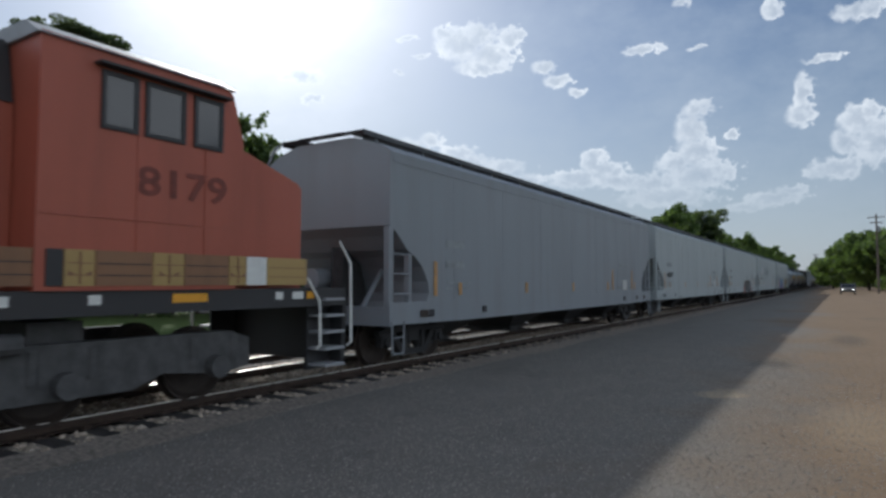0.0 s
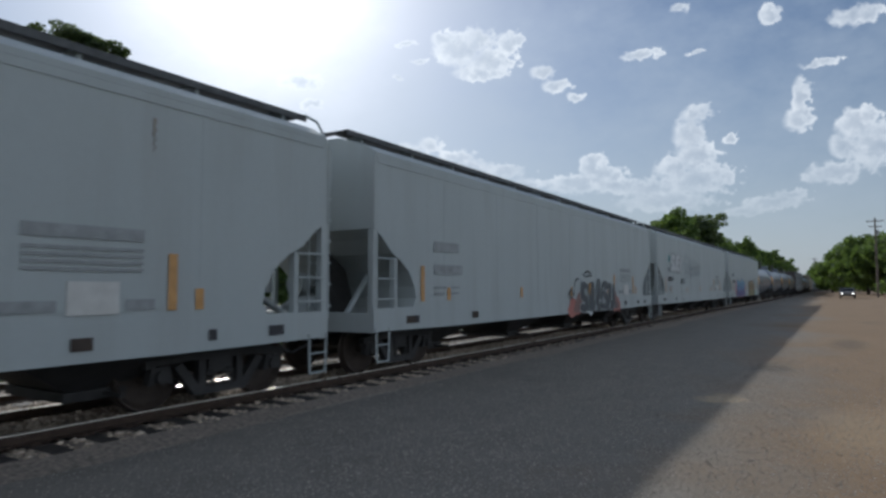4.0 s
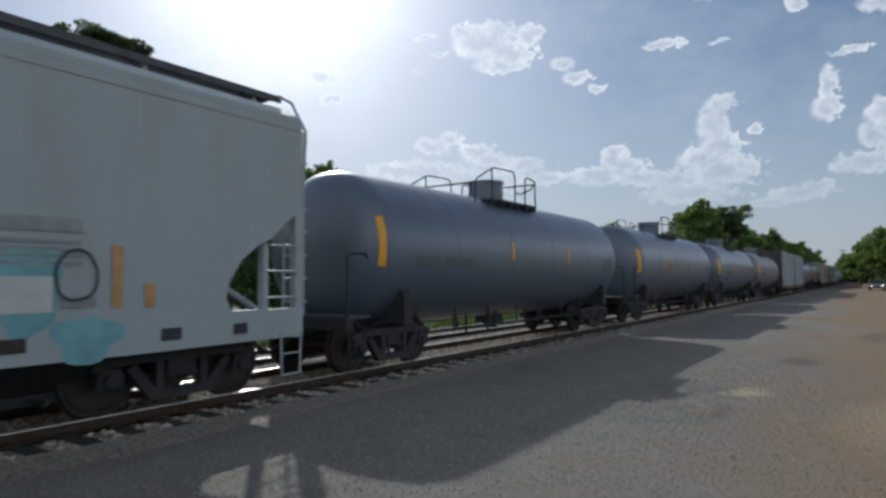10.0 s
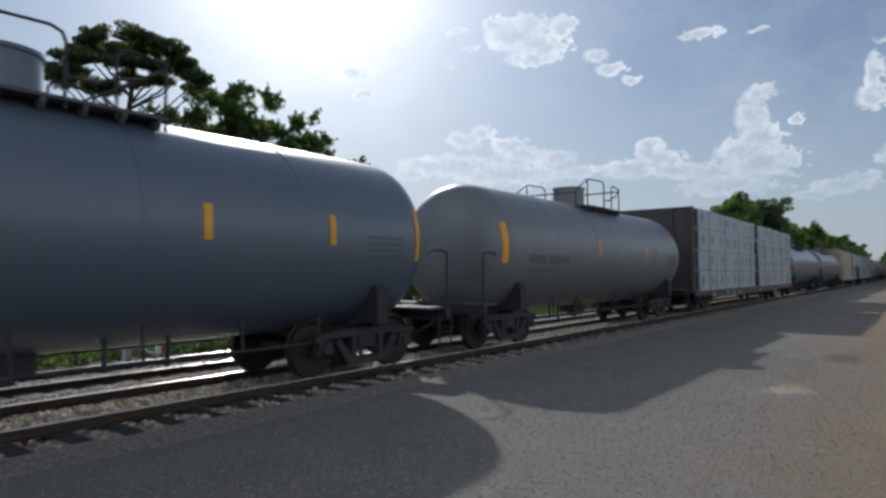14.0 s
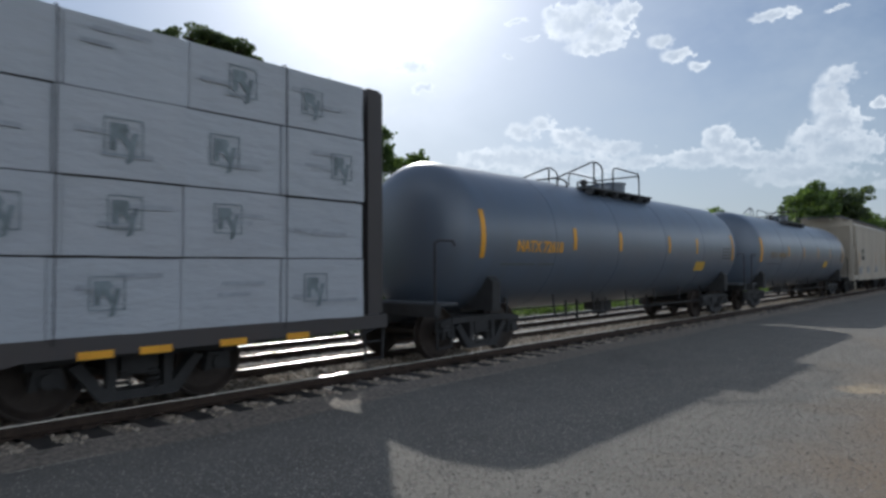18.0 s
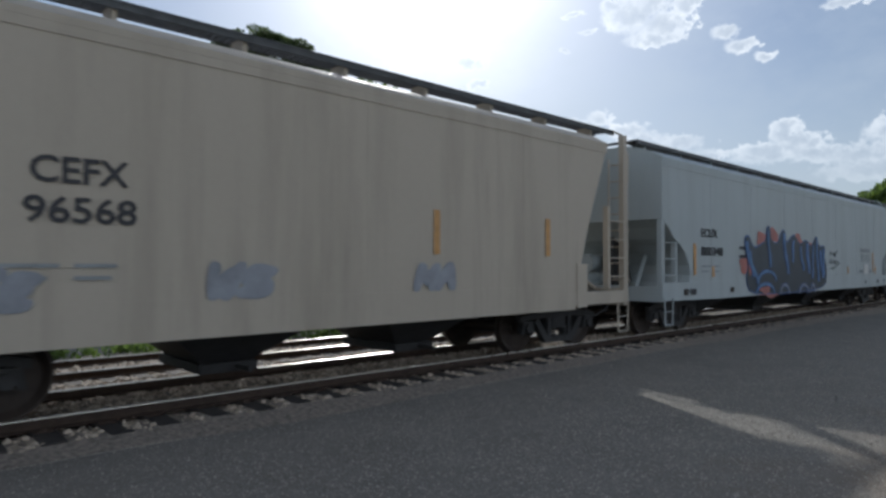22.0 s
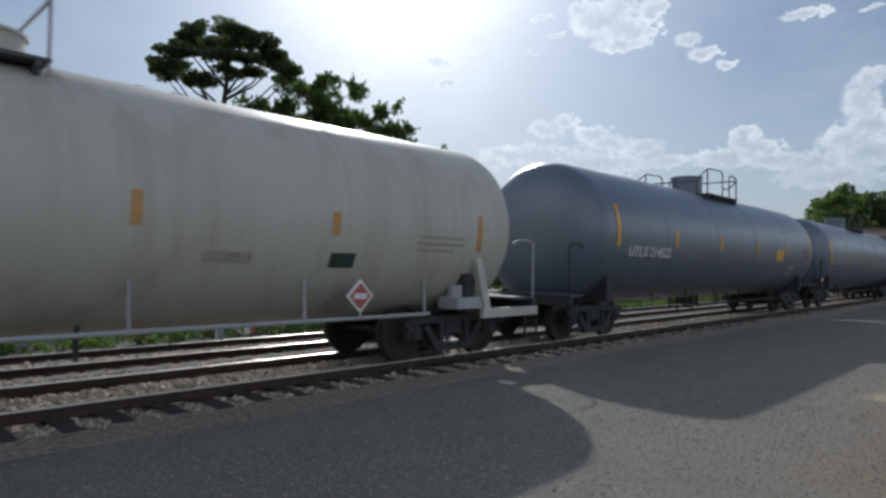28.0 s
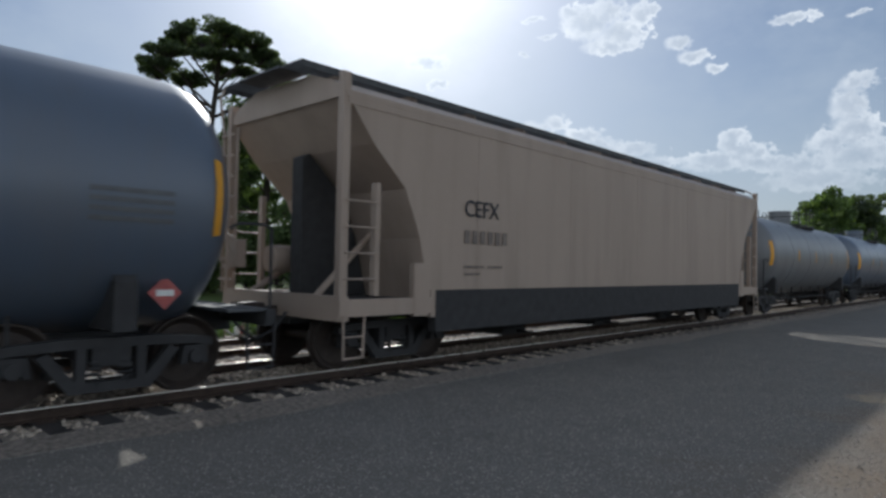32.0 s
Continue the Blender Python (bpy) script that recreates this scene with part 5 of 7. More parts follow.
def blob(car, x, y, z, ry, rz, mat, seed, name="spray_cloud"):
    """A soft edged patch of sprayed paint: an uneven round sheet."""
    rnd = random.Random(seed)
    n = 26
    bm = bmesh.new()
    pts = []
    for k in range(n):
        a = k * 2 * math.pi / n
        q = 1 + 0.16 * math.sin(3 * a + seed) + 0.10 * math.sin(5 * a + 2 * seed) + rnd.uniform(-0.05, 0.05)
        pts.append((y + ry * q * math.cos(a), max(0.68, z + rz * q * math.sin(a))))
    prism(bm, pts, "x", x, x + 0.003)
    part(name, bm, mat, car)


def cut_below(ob, z, top=False):
    """Keeps only what lies under (or over) a height."""
    bm = bmesh.new()
    bm.from_mesh(ob.data)
    bmesh.ops.bisect_plane(bm, geom=bm.verts[:] + bm.edges[:] + bm.faces[:], plane_co=(0, 0, z), plane_no=(0, 0, 1), clear_outer=not top, clear_inner=top)
    # each island that is left becomes a piece of its own
    left, islands = set(bm.verts), []
    while left:
        grow = [left.pop()]
        isle = set(grow)
        while grow:
            for e in grow.pop().link_edges:
                for v in e.verts:
                    if v in left:
                        left.remove(v)
                        isle.add(v)
                        grow.append(v)
        islands.append(isle)
    for isle in islands:
        spot = {v: k for k, v in enumerate(isle)}
        me = bpy.data.meshes.new(ob.name)
        me.from_pydata([tuple(v.co) for v in isle], [], [[spot[v] for v in f.verts] for f in bm.faces if f.verts[0] in isle])
        me.materials.append(ob.data.materials[0])
        if isle is islands[0]:
            ob.data = me
        else:
            same(ob.name.split(".")[0], me, ob.parent, pose(0, 0, 0))
    bm.free()


# painted letters drawn by hand: outlines on a unit square
GLYPHS = {
    "S": [[(0.30, 1.0), (1.0, 0.86), (0.86, 0.66), (0.46, 0.74), (0.40, 0.60), (0.92, 0.50), (1.0, 0.16), (0.70, 0.0), (0.0, 0.06), (0.10, 0.28), (0.58, 0.22), (0.62, 0.32), (0.10, 0.42), (0.06, 0.72)]],
    "U": [[(0.05, 0.95), (0.36, 1.0), (0.36, 0.34), (0.52, 0.24), (0.66, 0.36), (0.62, 0.96), (0.95, 0.90), (1.0, 0.22), (0.72, 0.0), (0.28, 0.0), (0.0, 0.24)]],
    "E": [[(0.12, 1.0), (0.94, 0.94), (1.0, 0.74), (0.42, 0.74), (0.40, 0.60), (0.84, 0.60), (0.80, 0.42), (0.38, 0.40), (0.36, 0.26), (1.0, 0.24), (0.94, 0.0), (0.0, 0.02)]],
    "K": [[(0.04, 0.98), (0.36, 1.0), (0.36, 0.66), (0.72, 1.0), (1.0, 0.86), (0.60, 0.52), (1.0, 0.10), (0.78, 0.0), (0.38, 0.36), (0.36, 0.0), (0.0, 0.04)]],
    "N": [[(0.04, 0.94), (0.34, 1.0), (0.66, 0.46), (0.64, 0.96), (0.96, 0.94), (1.0, 0.04), (0.70, 0.0), (0.36, 0.52), (0.36, 0.0), (0.0, 0.06)]],
    "R": [[(0.08, 1.0), (0.74, 0.96), (0.98, 0.72), (0.80, 0.48), (1.0, 0.06), (0.70, 0.0), (0.46, 0.38), (0.36, 0.36), (0.34, 0.0), (0.0, 0.04)]],
    "I": [[(0.2, 0.98), (0.85, 1.0), (0.78, 0.0), (0.1, 0.04)]],
    "V": [[(0.0, 0.92), (0.34, 1.0), (0.52, 0.38), (0.70, 1.0), (1.0, 0.90), (0.66, 0.0), (0.36, 0.0)]],
    "X": [[(0.0, 1.0), (0.30, 0.94), (0.50, 0.62), (0.74, 1.0), (1.0, 0.92), (0.70, 0.50), (0.96, 0.0), (0.64, 0.04), (0.48, 0.34), (0.26, 0.0), (0.0, 0.06), (0.28, 0.48)]],
    "H": [[(0.0, 1.0), (0.30, 0.94), (0.32, 0.62), (0.66, 0.62), (0.68, 1.0), (0.98, 0.94), (1.0, 0.0), (0.70, 0.04), (0.68, 0.38), (0.32, 0.36), (0.30, 0.0), (0.02, 0.06)]],
    "M": [[(0.0, 0.96), (0.26, 1.0), (0.50, 0.60), (0.74, 1.0), (1.0, 0.94), (0.96, 0.0), (0.74, 0.04), (0.70, 0.50), (0.50, 0.22), (0.30, 0.50), (0.26, 0.0), (0.04, 0.04)]],
    "O": [[(0.2, 0.96), (0.8, 1.0), (1.0, 0.6), (0.86, 0.04), (0.3, 0.0), (0.0, 0.4)]],
    "A": [[(0.34, 1.0), (0.66, 1.0), (1.0, 0.0), (0.72, 0.04), (0.62, 0.3), (0.38, 0.3), (0.28, 0.0), (0.0, 0.04)]],
    # angular letters with kicked out feet
    "s": [[(0.30, 1.0), (1.0, 0.88), (0.90, 0.66), (0.48, 0.74), (0.42, 0.61), (0.95, 0.49), (1.0, 0.14), (0.66, 0.0), (-0.12, 0.02), (-0.08, 0.25), (0.57, 0.23), (0.62, 0.33), (0.10, 0.44), (0.08, 0.77)]],
    "u": [[(0.05, 0.72), (0.30, 0.80), (0.34, 0.34), (0.52, 0.22), (0.66, 0.36), (0.62, 0.78), (0.95, 0.86), (1.0, 0.12), (0.74, 0.0), (0.60, 0.10), (0.34, 0.0), (0.06, 0.16)]],
    "e": [[(0.10, 0.72), (0.36, 1.0), (0.62, 0.86), (1.0, 0.98), (1.02, 0.74), (0.58, 0.66), (0.46, 0.54), (0.86, 0.54), (0.80, 0.36), (0.42, 0.36), (0.40, 0.22), (0.98, 0.24), (1.05, 0.0), (0.30, 0.04), (0.02, 0.0)]],
    "k": [[(0.02, 0.98), (0.30, 0.90), (0.34, 0.60), (0.66, 0.92), (1.02, 0.84), (0.98, 0.66), (0.60, 0.50), (0.98, 0.26), (1.22, 0.24), (1.26, 0.02), (0.80, 0.0), (0.36, 0.34), (0.34, 0.0), (0.0, 0.02)]],
    "W": [[(0.0, 1.0), (0.24, 0.96), (0.32, 0.4), (0.5, 0.8), (0.68, 0.4), (0.76, 1.0), (1.0, 0.94), (0.82, 0.0), (0.6, 0.0), (0.5, 0.3), (0.4, 0.0), (0.2, 0.04)]],
}


def widen(poly, d):
    """The polygon's edge moved outwards by d, corners kept sharp within reason."""
    area = sum(a[0] * b[1] - b[0] * a[1] for a, b in zip(poly, poly[1:] + poly[:1]))
    sg = 1 if area > 0 else -1
    out = []
    for k, p in enumerate(poly):
        a, b = Vector(poly[k - 1]), Vector(poly[(k + 1) % len(poly)])
        p = Vector(p)
        n1, n2 = [Vector((e[1], -e[0])).normalized() * sg for e in (p - a, b - p)]
        m = n1 + n2
        if m.length < 0.3:
            m = n1
        m.normalize()
        out.append(tuple(p + m * d / max(0.55, m.dot(n1))))
    return out


def rounded(poly, times=2):
    """Corners cut twice over, so that painted letters swell and bend like sprayed ones."""
    for _ in range(times):
        out = []
        for a, b in zip(poly, poly[1:] + poly[:1]):
            out += [(a[0] * 0.78 + b[0] * 0.22, a[1] * 0.78 + b[1] * 0.22), (a[0] * 0.22 + b[0] * 0.78, a[1] * 0.22 + b[1] * 0.78)]
        poly = out
    return poly


def sheet(poly, x, name, mat, car, label=""):
    bm = bmesh.new()
    prism(bm, poly, "x", x, x + 0.003)
    return part(name, bm, mat, car, label)


def graffiti(car, x, word, y0, y1, z0, z1, fill, line, under=None, shear=0.15, fat=0.07, split=0.4, label="", gloss=None, bend=2):
    """Big painted letters, each with a dark outline, a fill and a second colour at the foot."""
    n = len(word)
    w = (y1 - y0) / n
    rnd = random.Random(word)
    wide = 0.96 if bend == 1 else 1.06
    zl = max(0.70, z0)
    for k, ch in enumerate(word):
        up = rnd.uniform(-0.06, 0.06) * (z1 - zl)
        top = z1 + up - abs(k - (n - 1) / 2) * 0.05 * (z1 - zl)
        for poly in GLYPHS[ch]:
            p = [(y0 + k * w + w * (u * wide - (wide - 1) / 2) + shear * (q - 0.5) * (z1 - zl), zl + (top - zl) * q) for u, q in poly]
            p = [(a, max(0.80, b)) for a, b in rounded(widen(p, fat * 0.5), bend)]
            sheet(widen(p, fat), x + 0.004, "letter_outline", line, car, label)
            ob = sheet(p, x + 0.010, "letter_fill", fill, car)
            if gloss:
                ob = sheet([(a, max(0.69, b)) for a, b in widen(p, -fat * 0.7)], x + 0.016, "letter_shine", gloss, car)
                cut_below(ob, zl + (top - zl) * 0.72, True)
            if under:
                ob = sheet(p, x + 0.022, "letter_foot", under, car)
                cut_below(ob, zl + (top - zl) * split)


def stroke(car, x, pts, mat, r=0.022, name="spray_line", wrap=None):
    """A hand drawn sprayed line, lying flat on the side; wrap: radius and centre height of a round side."""
    def on(q, z):
        return q if wrap is None else q - wrap[0] + math.sqrt(wrap[0] ** 2 - (z - wrap[1]) ** 2)
    for _ in range(2 if len(pts) > 2 else 0):
        pts = [pts[0]] + [(a[0] * u + b[0] * (1 - u), a[1] * u + b[1] * (1 - u)) for a, b in zip(pts, pts[1:]) for u in (0.75, 0.25)] + [pts[-1]]
    bm = bmesh.new()
    rows = []
    for k, (ya, za) in enumerate(pts):
        (y0, z0), (y1, z1) = pts[max(0, k - 1)], pts[min(len(pts) - 1, k + 1)]
        d = Vector((y1 - y0, z1 - z0))
        n = Vector((-d[1], d[0])).normalized() * r if d.length > 1e-6 else Vector((0.0, r))
        rows.append([bm.verts.new((on(q, za + sg * n[1]), ya + sg * n[0], za + sg * n[1])) for q in (x, x + 0.003) for sg in (1, -1)])
    for p, q in zip(rows, rows[1:]):
        for a, b in ((0, 1), (1, 3), (3, 2), (2, 0)):
            bm.faces.new((p[a], q[a], q[b], p[b]))
    bm.faces.new([rows[0][a] for a in (0, 1, 3, 2)])
    bm.faces.new([rows[-1][a] for a in (0, 2, 3, 1)])
    bmesh.ops.recalc_face_normals(bm, faces=bm.faces[:])
    part(name, bm, mat, car)


def hopper_marks(car, h, x, y, rows, mat=STENCIL_BLACK):
    """Owner's mark and number as rows of (text, length, z0, z1); no text: a faded bar."""
    for text, length, z0, z1 in rows:
        if text:
            lettering("car_lettering", text, mat, car, y, y + length, z0, z1, x, 0.02)
        else:
            bars(car, [(y, y + length, z0, z1)], STENCIL_GREY, x)
    bars(car, [(y, y + 0.5, 1.56, 1.60), (y + 0.62, y + 1.0, 1.56, 1.60), (y, y + 0.4, 1.44, 1.48), (y + 0.62, y + 0.95, 1.44, 1.48)], STENCIL_GREY, x)


def hopper_tail_marks(car, h, x):
    bars(car, [(h - 4.4, h - 3.1, 2.12, 2.26)], STENCIL_GREY, x)
    bars(car, [(h - 4.4, h - 3.1, 2.00 - 0.075 * k, 2.035 - 0.075 * k) for k in range(4)], STENCIL_GREY, x)
    bm = bmesh.new()
    box(bm, x, x + 0.006, h - 3.95, h - 3.38, 1.30, 1.66)
    part("data_panel", bm, PALE_PANEL, car, "pale painted data panel")
    bars(car, [(h - 4.6, h - 4.05, 1.34, 1.46), (h - 3.3, h - 2.95, 1.34, 1.46)], STENCIL_GREY, x)


def sill_marks(car, h, x, seed):
    rnd = random.Random(seed)
    for y in (-h + 0.95, -h + 1.25, -h + 3.4, h - 3.9, h - 2.2, h - 1.2):
        w = rnd.uniform(0.1, 0.3)
        bars(car, [(y, y + w, 0.92, 1.06)], STENCIL_BLACK if rnd.random() < 0.5 else RUST, x + 0.014, "sill_marking")
    for k in range(5):
        y = -h + 2.4 + (2 * h - 4.8) * k / 4
        bars(car, [(y, y + 0.12, 1.32, 1.58)], REFLECT_OLD, x, "faded_reflector")


# five long hoppers behind the locomotive
long_hoppers = [
    (8.98, 27.01, HOPPER_GREY, "dull blue grey covered hopper car behind the locomotive", [("", 0.72, 2.30, 2.46), ("", 0.72, 1.88, 2.04)]),
    (28.15, 46.45, HOPPER_PALE, "pale grey covered hopper car streaked with rust", [("", 0.95, 2.30, 2.50), ("462593", 1.2, 1.82, 2.06)]),
    (47.6, 66.3, HOPPER_PALE, "pale grey covered hopper car with black painted graffiti", [("", 0.95, 2.30, 2.50), ("", 1.1, 1.84, 2.04)]),
    (67.5, 86.93, HOPPER_PALE, "pale grey covered hopper car with white bubble graffiti", [("", 0.76, 2.28, 2.48), ("462617", 1.2, 1.84, 2.06)]),
    (88.27, 107.6, HOPPER_PALE, "pale grey covered hopper car with blue and ochre graffiti", [("PLNX", 0.68, 2.34, 2.54), ("463056", 1.26, 1.86, 2.08)]),
]
hoppers = []
for k, (a, b, m, text, rows) in enumerate(long_hoppers):
    car, h, W = covered_hopper(a, b, m, text, 4)
    x = W + 0.012
    hopper_marks(car, h, x, -h + 1.9, rows)
    hopper_tail_marks(car, h, x)
    sill_marks(car, h, x, k)
    consolidated_stripes(car, h, x, (-h + 1.5, h - 2.72, h - 5.1), 1.32, 2.0)
    hoppers.append((car, -h, x))

car, s0, x = hoppers[1]
bars(car, [(s0 + 4.08 + 0.085 * k, s0 + 4.13 + 0.085 * k, 0.83, 0.91) for k in range(10) if k != 6], STENCIL_GREY, x + 0.014, "sill_marking")
# rust that has run down from the eaves and the seams
STAIN = plain("rust_run", (0.265, 0.235, 0.20), 0.8, 0.0, 0.35, 3.0)
STAIN_SOFT = plain("rust_bloom", (0.30, 0.285, 0.255), 0.8, 0.0, 0.3, 3.0)
rr = random.Random(12)
for k, (a, top, low, w) in enumerate(((5.23, 3.35, 1.91, 0.030), (6.93, 3.20, 2.83, 0.045), (2.9, 3.6, 2.9, 0.02), (8.1, 3.3, 2.75, 0.018), (11.2, 3.5, 3.0, 0.025), (13.6, 3.4, 2.6, 0.015), (15.3, 3.6, 3.2, 0.02))):
    n = 9
    line = [(s0 + a + 0.02 * math.sin(3.0 * q + k) , top + (low - top) * q / (n - 1)) for q in range(n)]
    left = [(u - w * (1 - 0.75 * q / (n - 1)) * rr.uniform(0.6, 1.3), v) for q, (u, v) in enumerate(line)]
    right = [(u + w * (1 - 0.75 * q / (n - 1)) * rr.uniform(0.6, 1.3), v) for q, (u, v) in enumerate(line)]
    sheet(left + right[::-1], x - 0.006, "rust_streak", STAIN if k % 2 == 0 else STAIN_SOFT, car, "brown rust run on the side")
car, s0, x = hoppers[2]
for k, (y, z, ry, rz) in enumerate(((9.6, 0.95, 0.5, 0.28), (13.9, 0.95, 0.4, 0.25), (11.0, 0.9, 0.35, 0.2))):
    blob(car, x, s0 + y, z, ry, rz, RED if k < 2 else CHROME, 40 + k)
SPRAY_BLACK = plain("spray_black", (0.040, 0.048, 0.058), 0.5, 0.0, 0.3, 2.0)
GREY_EDGE = plain("spray_grey_edge", (0.30, 0.33, 0.34), 0.5, 0.0, 0.25, 2.5)
BRICK_RED = plain("spray_brick", (0.17, 0.095, 0.085), 0.5, 0.0, 0.3, 2.0)
sheet(rounded([(s0 + a, z) for a, z in ((9.55, 0.80), (9.6, 1.0), (9.95, 1.40), (10.2, 1.45), (10.35, 1.1), (10.3, 0.80))]), x + 0.004, "spray_cloud", BRICK_RED, car)
sheet(rounded([(s0 + a, z) for a, z in ((13.5, 0.80), (13.5, 1.45), (13.7, 1.50), (13.95, 1.1), (14.2, 0.80))]), x + 0.004, "spray_cloud", BRICK_RED, car)
sheet(rounded([(s0 + a, z) for a, z in ((10.25, 0.80), (10.30, 1.05), (10.7, 1.12), (11.6, 1.15), (12.6, 1.12), (13.5, 1.15), (13.85, 1.0), (13.75, 0.80))], 1), x + 0.004, "letter_base", SPRAY_BLACK, car)
graffiti(car, x + 0.004, "SIASU", s0 + 10.12, s0 + 13.60, 0.80, 1.86, SPRAY_BLACK, GREY_EDGE, None, 0.04, 0.028, 0.0, "black graffiti letters edged in pale grey", None, 3)
sheet(rounded([(s0 + a, z) for a, z in ((10.84, 1.30), (10.86, 1.66), (11.0, 1.74), (11.06, 1.62), (10.98, 1.40))]), x + 0.030, "orange_patch", plain("spray_orange", (0.36, 0.20, 0.07), 0.5, 0.0, 0.25, 2.5), car)
for a, z, u, v in ((10.55, 1.42, 0.10, 0.12), (12.28, 1.52, 0.10, 0.07), (11.55, 1.40, 0.05, 0.10), (11.5, 0.92, 0.08, 0.10), (12.3, 1.12, 0.10, 0.12), (11.95, 1.12, 0.12, 0.07), (12.98, 1.0, 0.05, 0.14)):
    blob(car, x + 0.030, s0 + a, z, u, v, GREY_EDGE, int(a * 10), "letter_gap")
stroke(car, x + 0.02, [(s0 + 10.45, 1.92), (s0 + 10.6, 2.05), (s0 + 10.85, 2.1), (s0 + 11.1, 2.02), (s0 + 11.2, 1.92), (s0 + 10.9, 1.95), (s0 + 10.6, 1.9)], STENCIL_BLACK)
stroke(car, x + 0.02, [(s0 + 9.1, 1.35), (s0 + 9.3, 1.5), (s0 + 9.5, 1.42), (s0 + 9.4, 1.25), (s0 + 9.2, 1.28), (s0 + 9.3, 1.4)], STENCIL_BLACK)
stroke(car, x + 0.02, [(s0 + 9.55, 1.3), (s0 + 9.6, 1.7), (s0 + 9.8, 1.85), (s0 + 10.0, 1.8)], STENCIL_BLACK)

car, s0, x = hoppers[3]
graffiti(car, x, "SUEV", s0 + 2.6, s0 + 4.95, 2.30, 3.2, BUBBLE, BUBBLE_EDGE, None, 0.25, 0.04, 0.4, "white bubble letters with a dark outline")
lettering("graffiti_fill", "SUE", TEAL, car, s0 + 1.95, s0 + 2.5, 2.75, 3.05, x + 0.004, 0.03, 0.3)
lettering("tag", "ACE T.I", STENCIL_BLACK, car, s0 + 4.65, s0 + 5.6, 1.72, 1.98, x + 0.004, 0.0, 0.2)
stroke(car, x, [(s0 + 6.5, 3.05), (s0 + 6.15, 3.3), (s0 + 5.8, 3.1), (s0 + 5.75, 2.75), (s0 + 6.3, 2.6), (s0 + 6.45, 2.3), (s0 + 6.1, 1.98), (s0 + 5.65, 2.1), (s0 + 5.7, 2.35), (s0 + 6.05, 2.3), (s0 + 6.1, 2.45), (s0 + 5.6, 2.55), (s0 + 5.5, 2.9)], TAG_FAINT, 0.022)
for k in range(6):
    y = s0 + 6.65 + 0.55 * k
    lo, hi = 2.12 + 0.03 * k, 3.18 - 0.05 * k
    stroke(car, x, [(y, hi), (y - 0.06, lo + 0.3), (y + 0.02, lo), (y + 0.3, lo - 0.05), (y + 0.42, lo + 0.25), (y + 0.36, hi - 0.35 - 0.1 * (k % 2)), (y + 0.5, hi - 0.1)], TAG_FAINT, 0.020)
    stroke(car, x, [(y + 0.14, lo + 0.3), (y + 0.2, hi - 0.3), (y + 0.26, lo + 0.32)], TAG_FAINT, 0.014)
bars(car, [(s0 + 4.72, s0 + 5.5, 0.90, 0.98)], STENCIL_GREY, x + 0.014)

car, s0, x = hoppers[4]
for k, (y, z, ry, rz, m) in enumerate(((3.6, 1.45, 0.55, 0.55, PINK), (4.3, 1.0, 0.5, 0.35, PINK), (6.0, 1.15, 0.5, 0.5, PINK), (8.6, 1.35, 0.55, 0.5, PINK), (7.4, 0.95, 0.6, 0.3, PINK), (6.6, 1.9, 0.3, 0.25, PINK))):
    blob(car, x, s0 + y, z, ry, rz, m, 60 + k)
graffiti(car, x + 0.004, "suek", s0 + 3.95, s0 + 8.55, 0.80, 2.20, FADE, NAVY, None, 0.12, 0.055, 0.34, "bright blue graffiti letters with purple feet", None, 1)
for k, (y, z, ry, rz, m) in enumerate(((13.0, 1.1, 1.3, 0.4, OCHRE), (15.7, 1.55, 0.35, 0.45, TEAL), (16.3, 1.0, 0.35, 0.25, TEAL), (11.3, 1.6, 0.3, 0.3, TEAL))):
    blob(car, x, s0 + y, z, ry, rz, m, 80 + k)
graffiti(car, x + 0.004, "seeu", s0 + 11.0, s0 + 15.4, 0.80, 2.10, OCHRE, STENCIL_BLACK, MOSS, 0.05, 0.06, 0.36, "ochre graffiti letters outlined in black", None, 1)
stroke(car, x + 0.02, [(s0 + 3.42, 2.12), (s0 + 3.42, 2.34), (s0 + 3.7, 2.34), (s0 + 3.7, 2.12), (s0 + 3.42, 2.12)], STENCIL_GREY, 0.012)
stroke(car, x + 0.02, [(s0 + 16.0, 1.5), (s0 + 15.95, 1.75), (s0 + 16.1, 1.95), (s0 + 16.3, 1.92), (s0 + 16.4, 1.7), (s0 + 16.35, 1.45), (s0 + 16.1, 1.4), (s0 + 16.0, 1.5)], STENCIL_BLACK, 0.014)


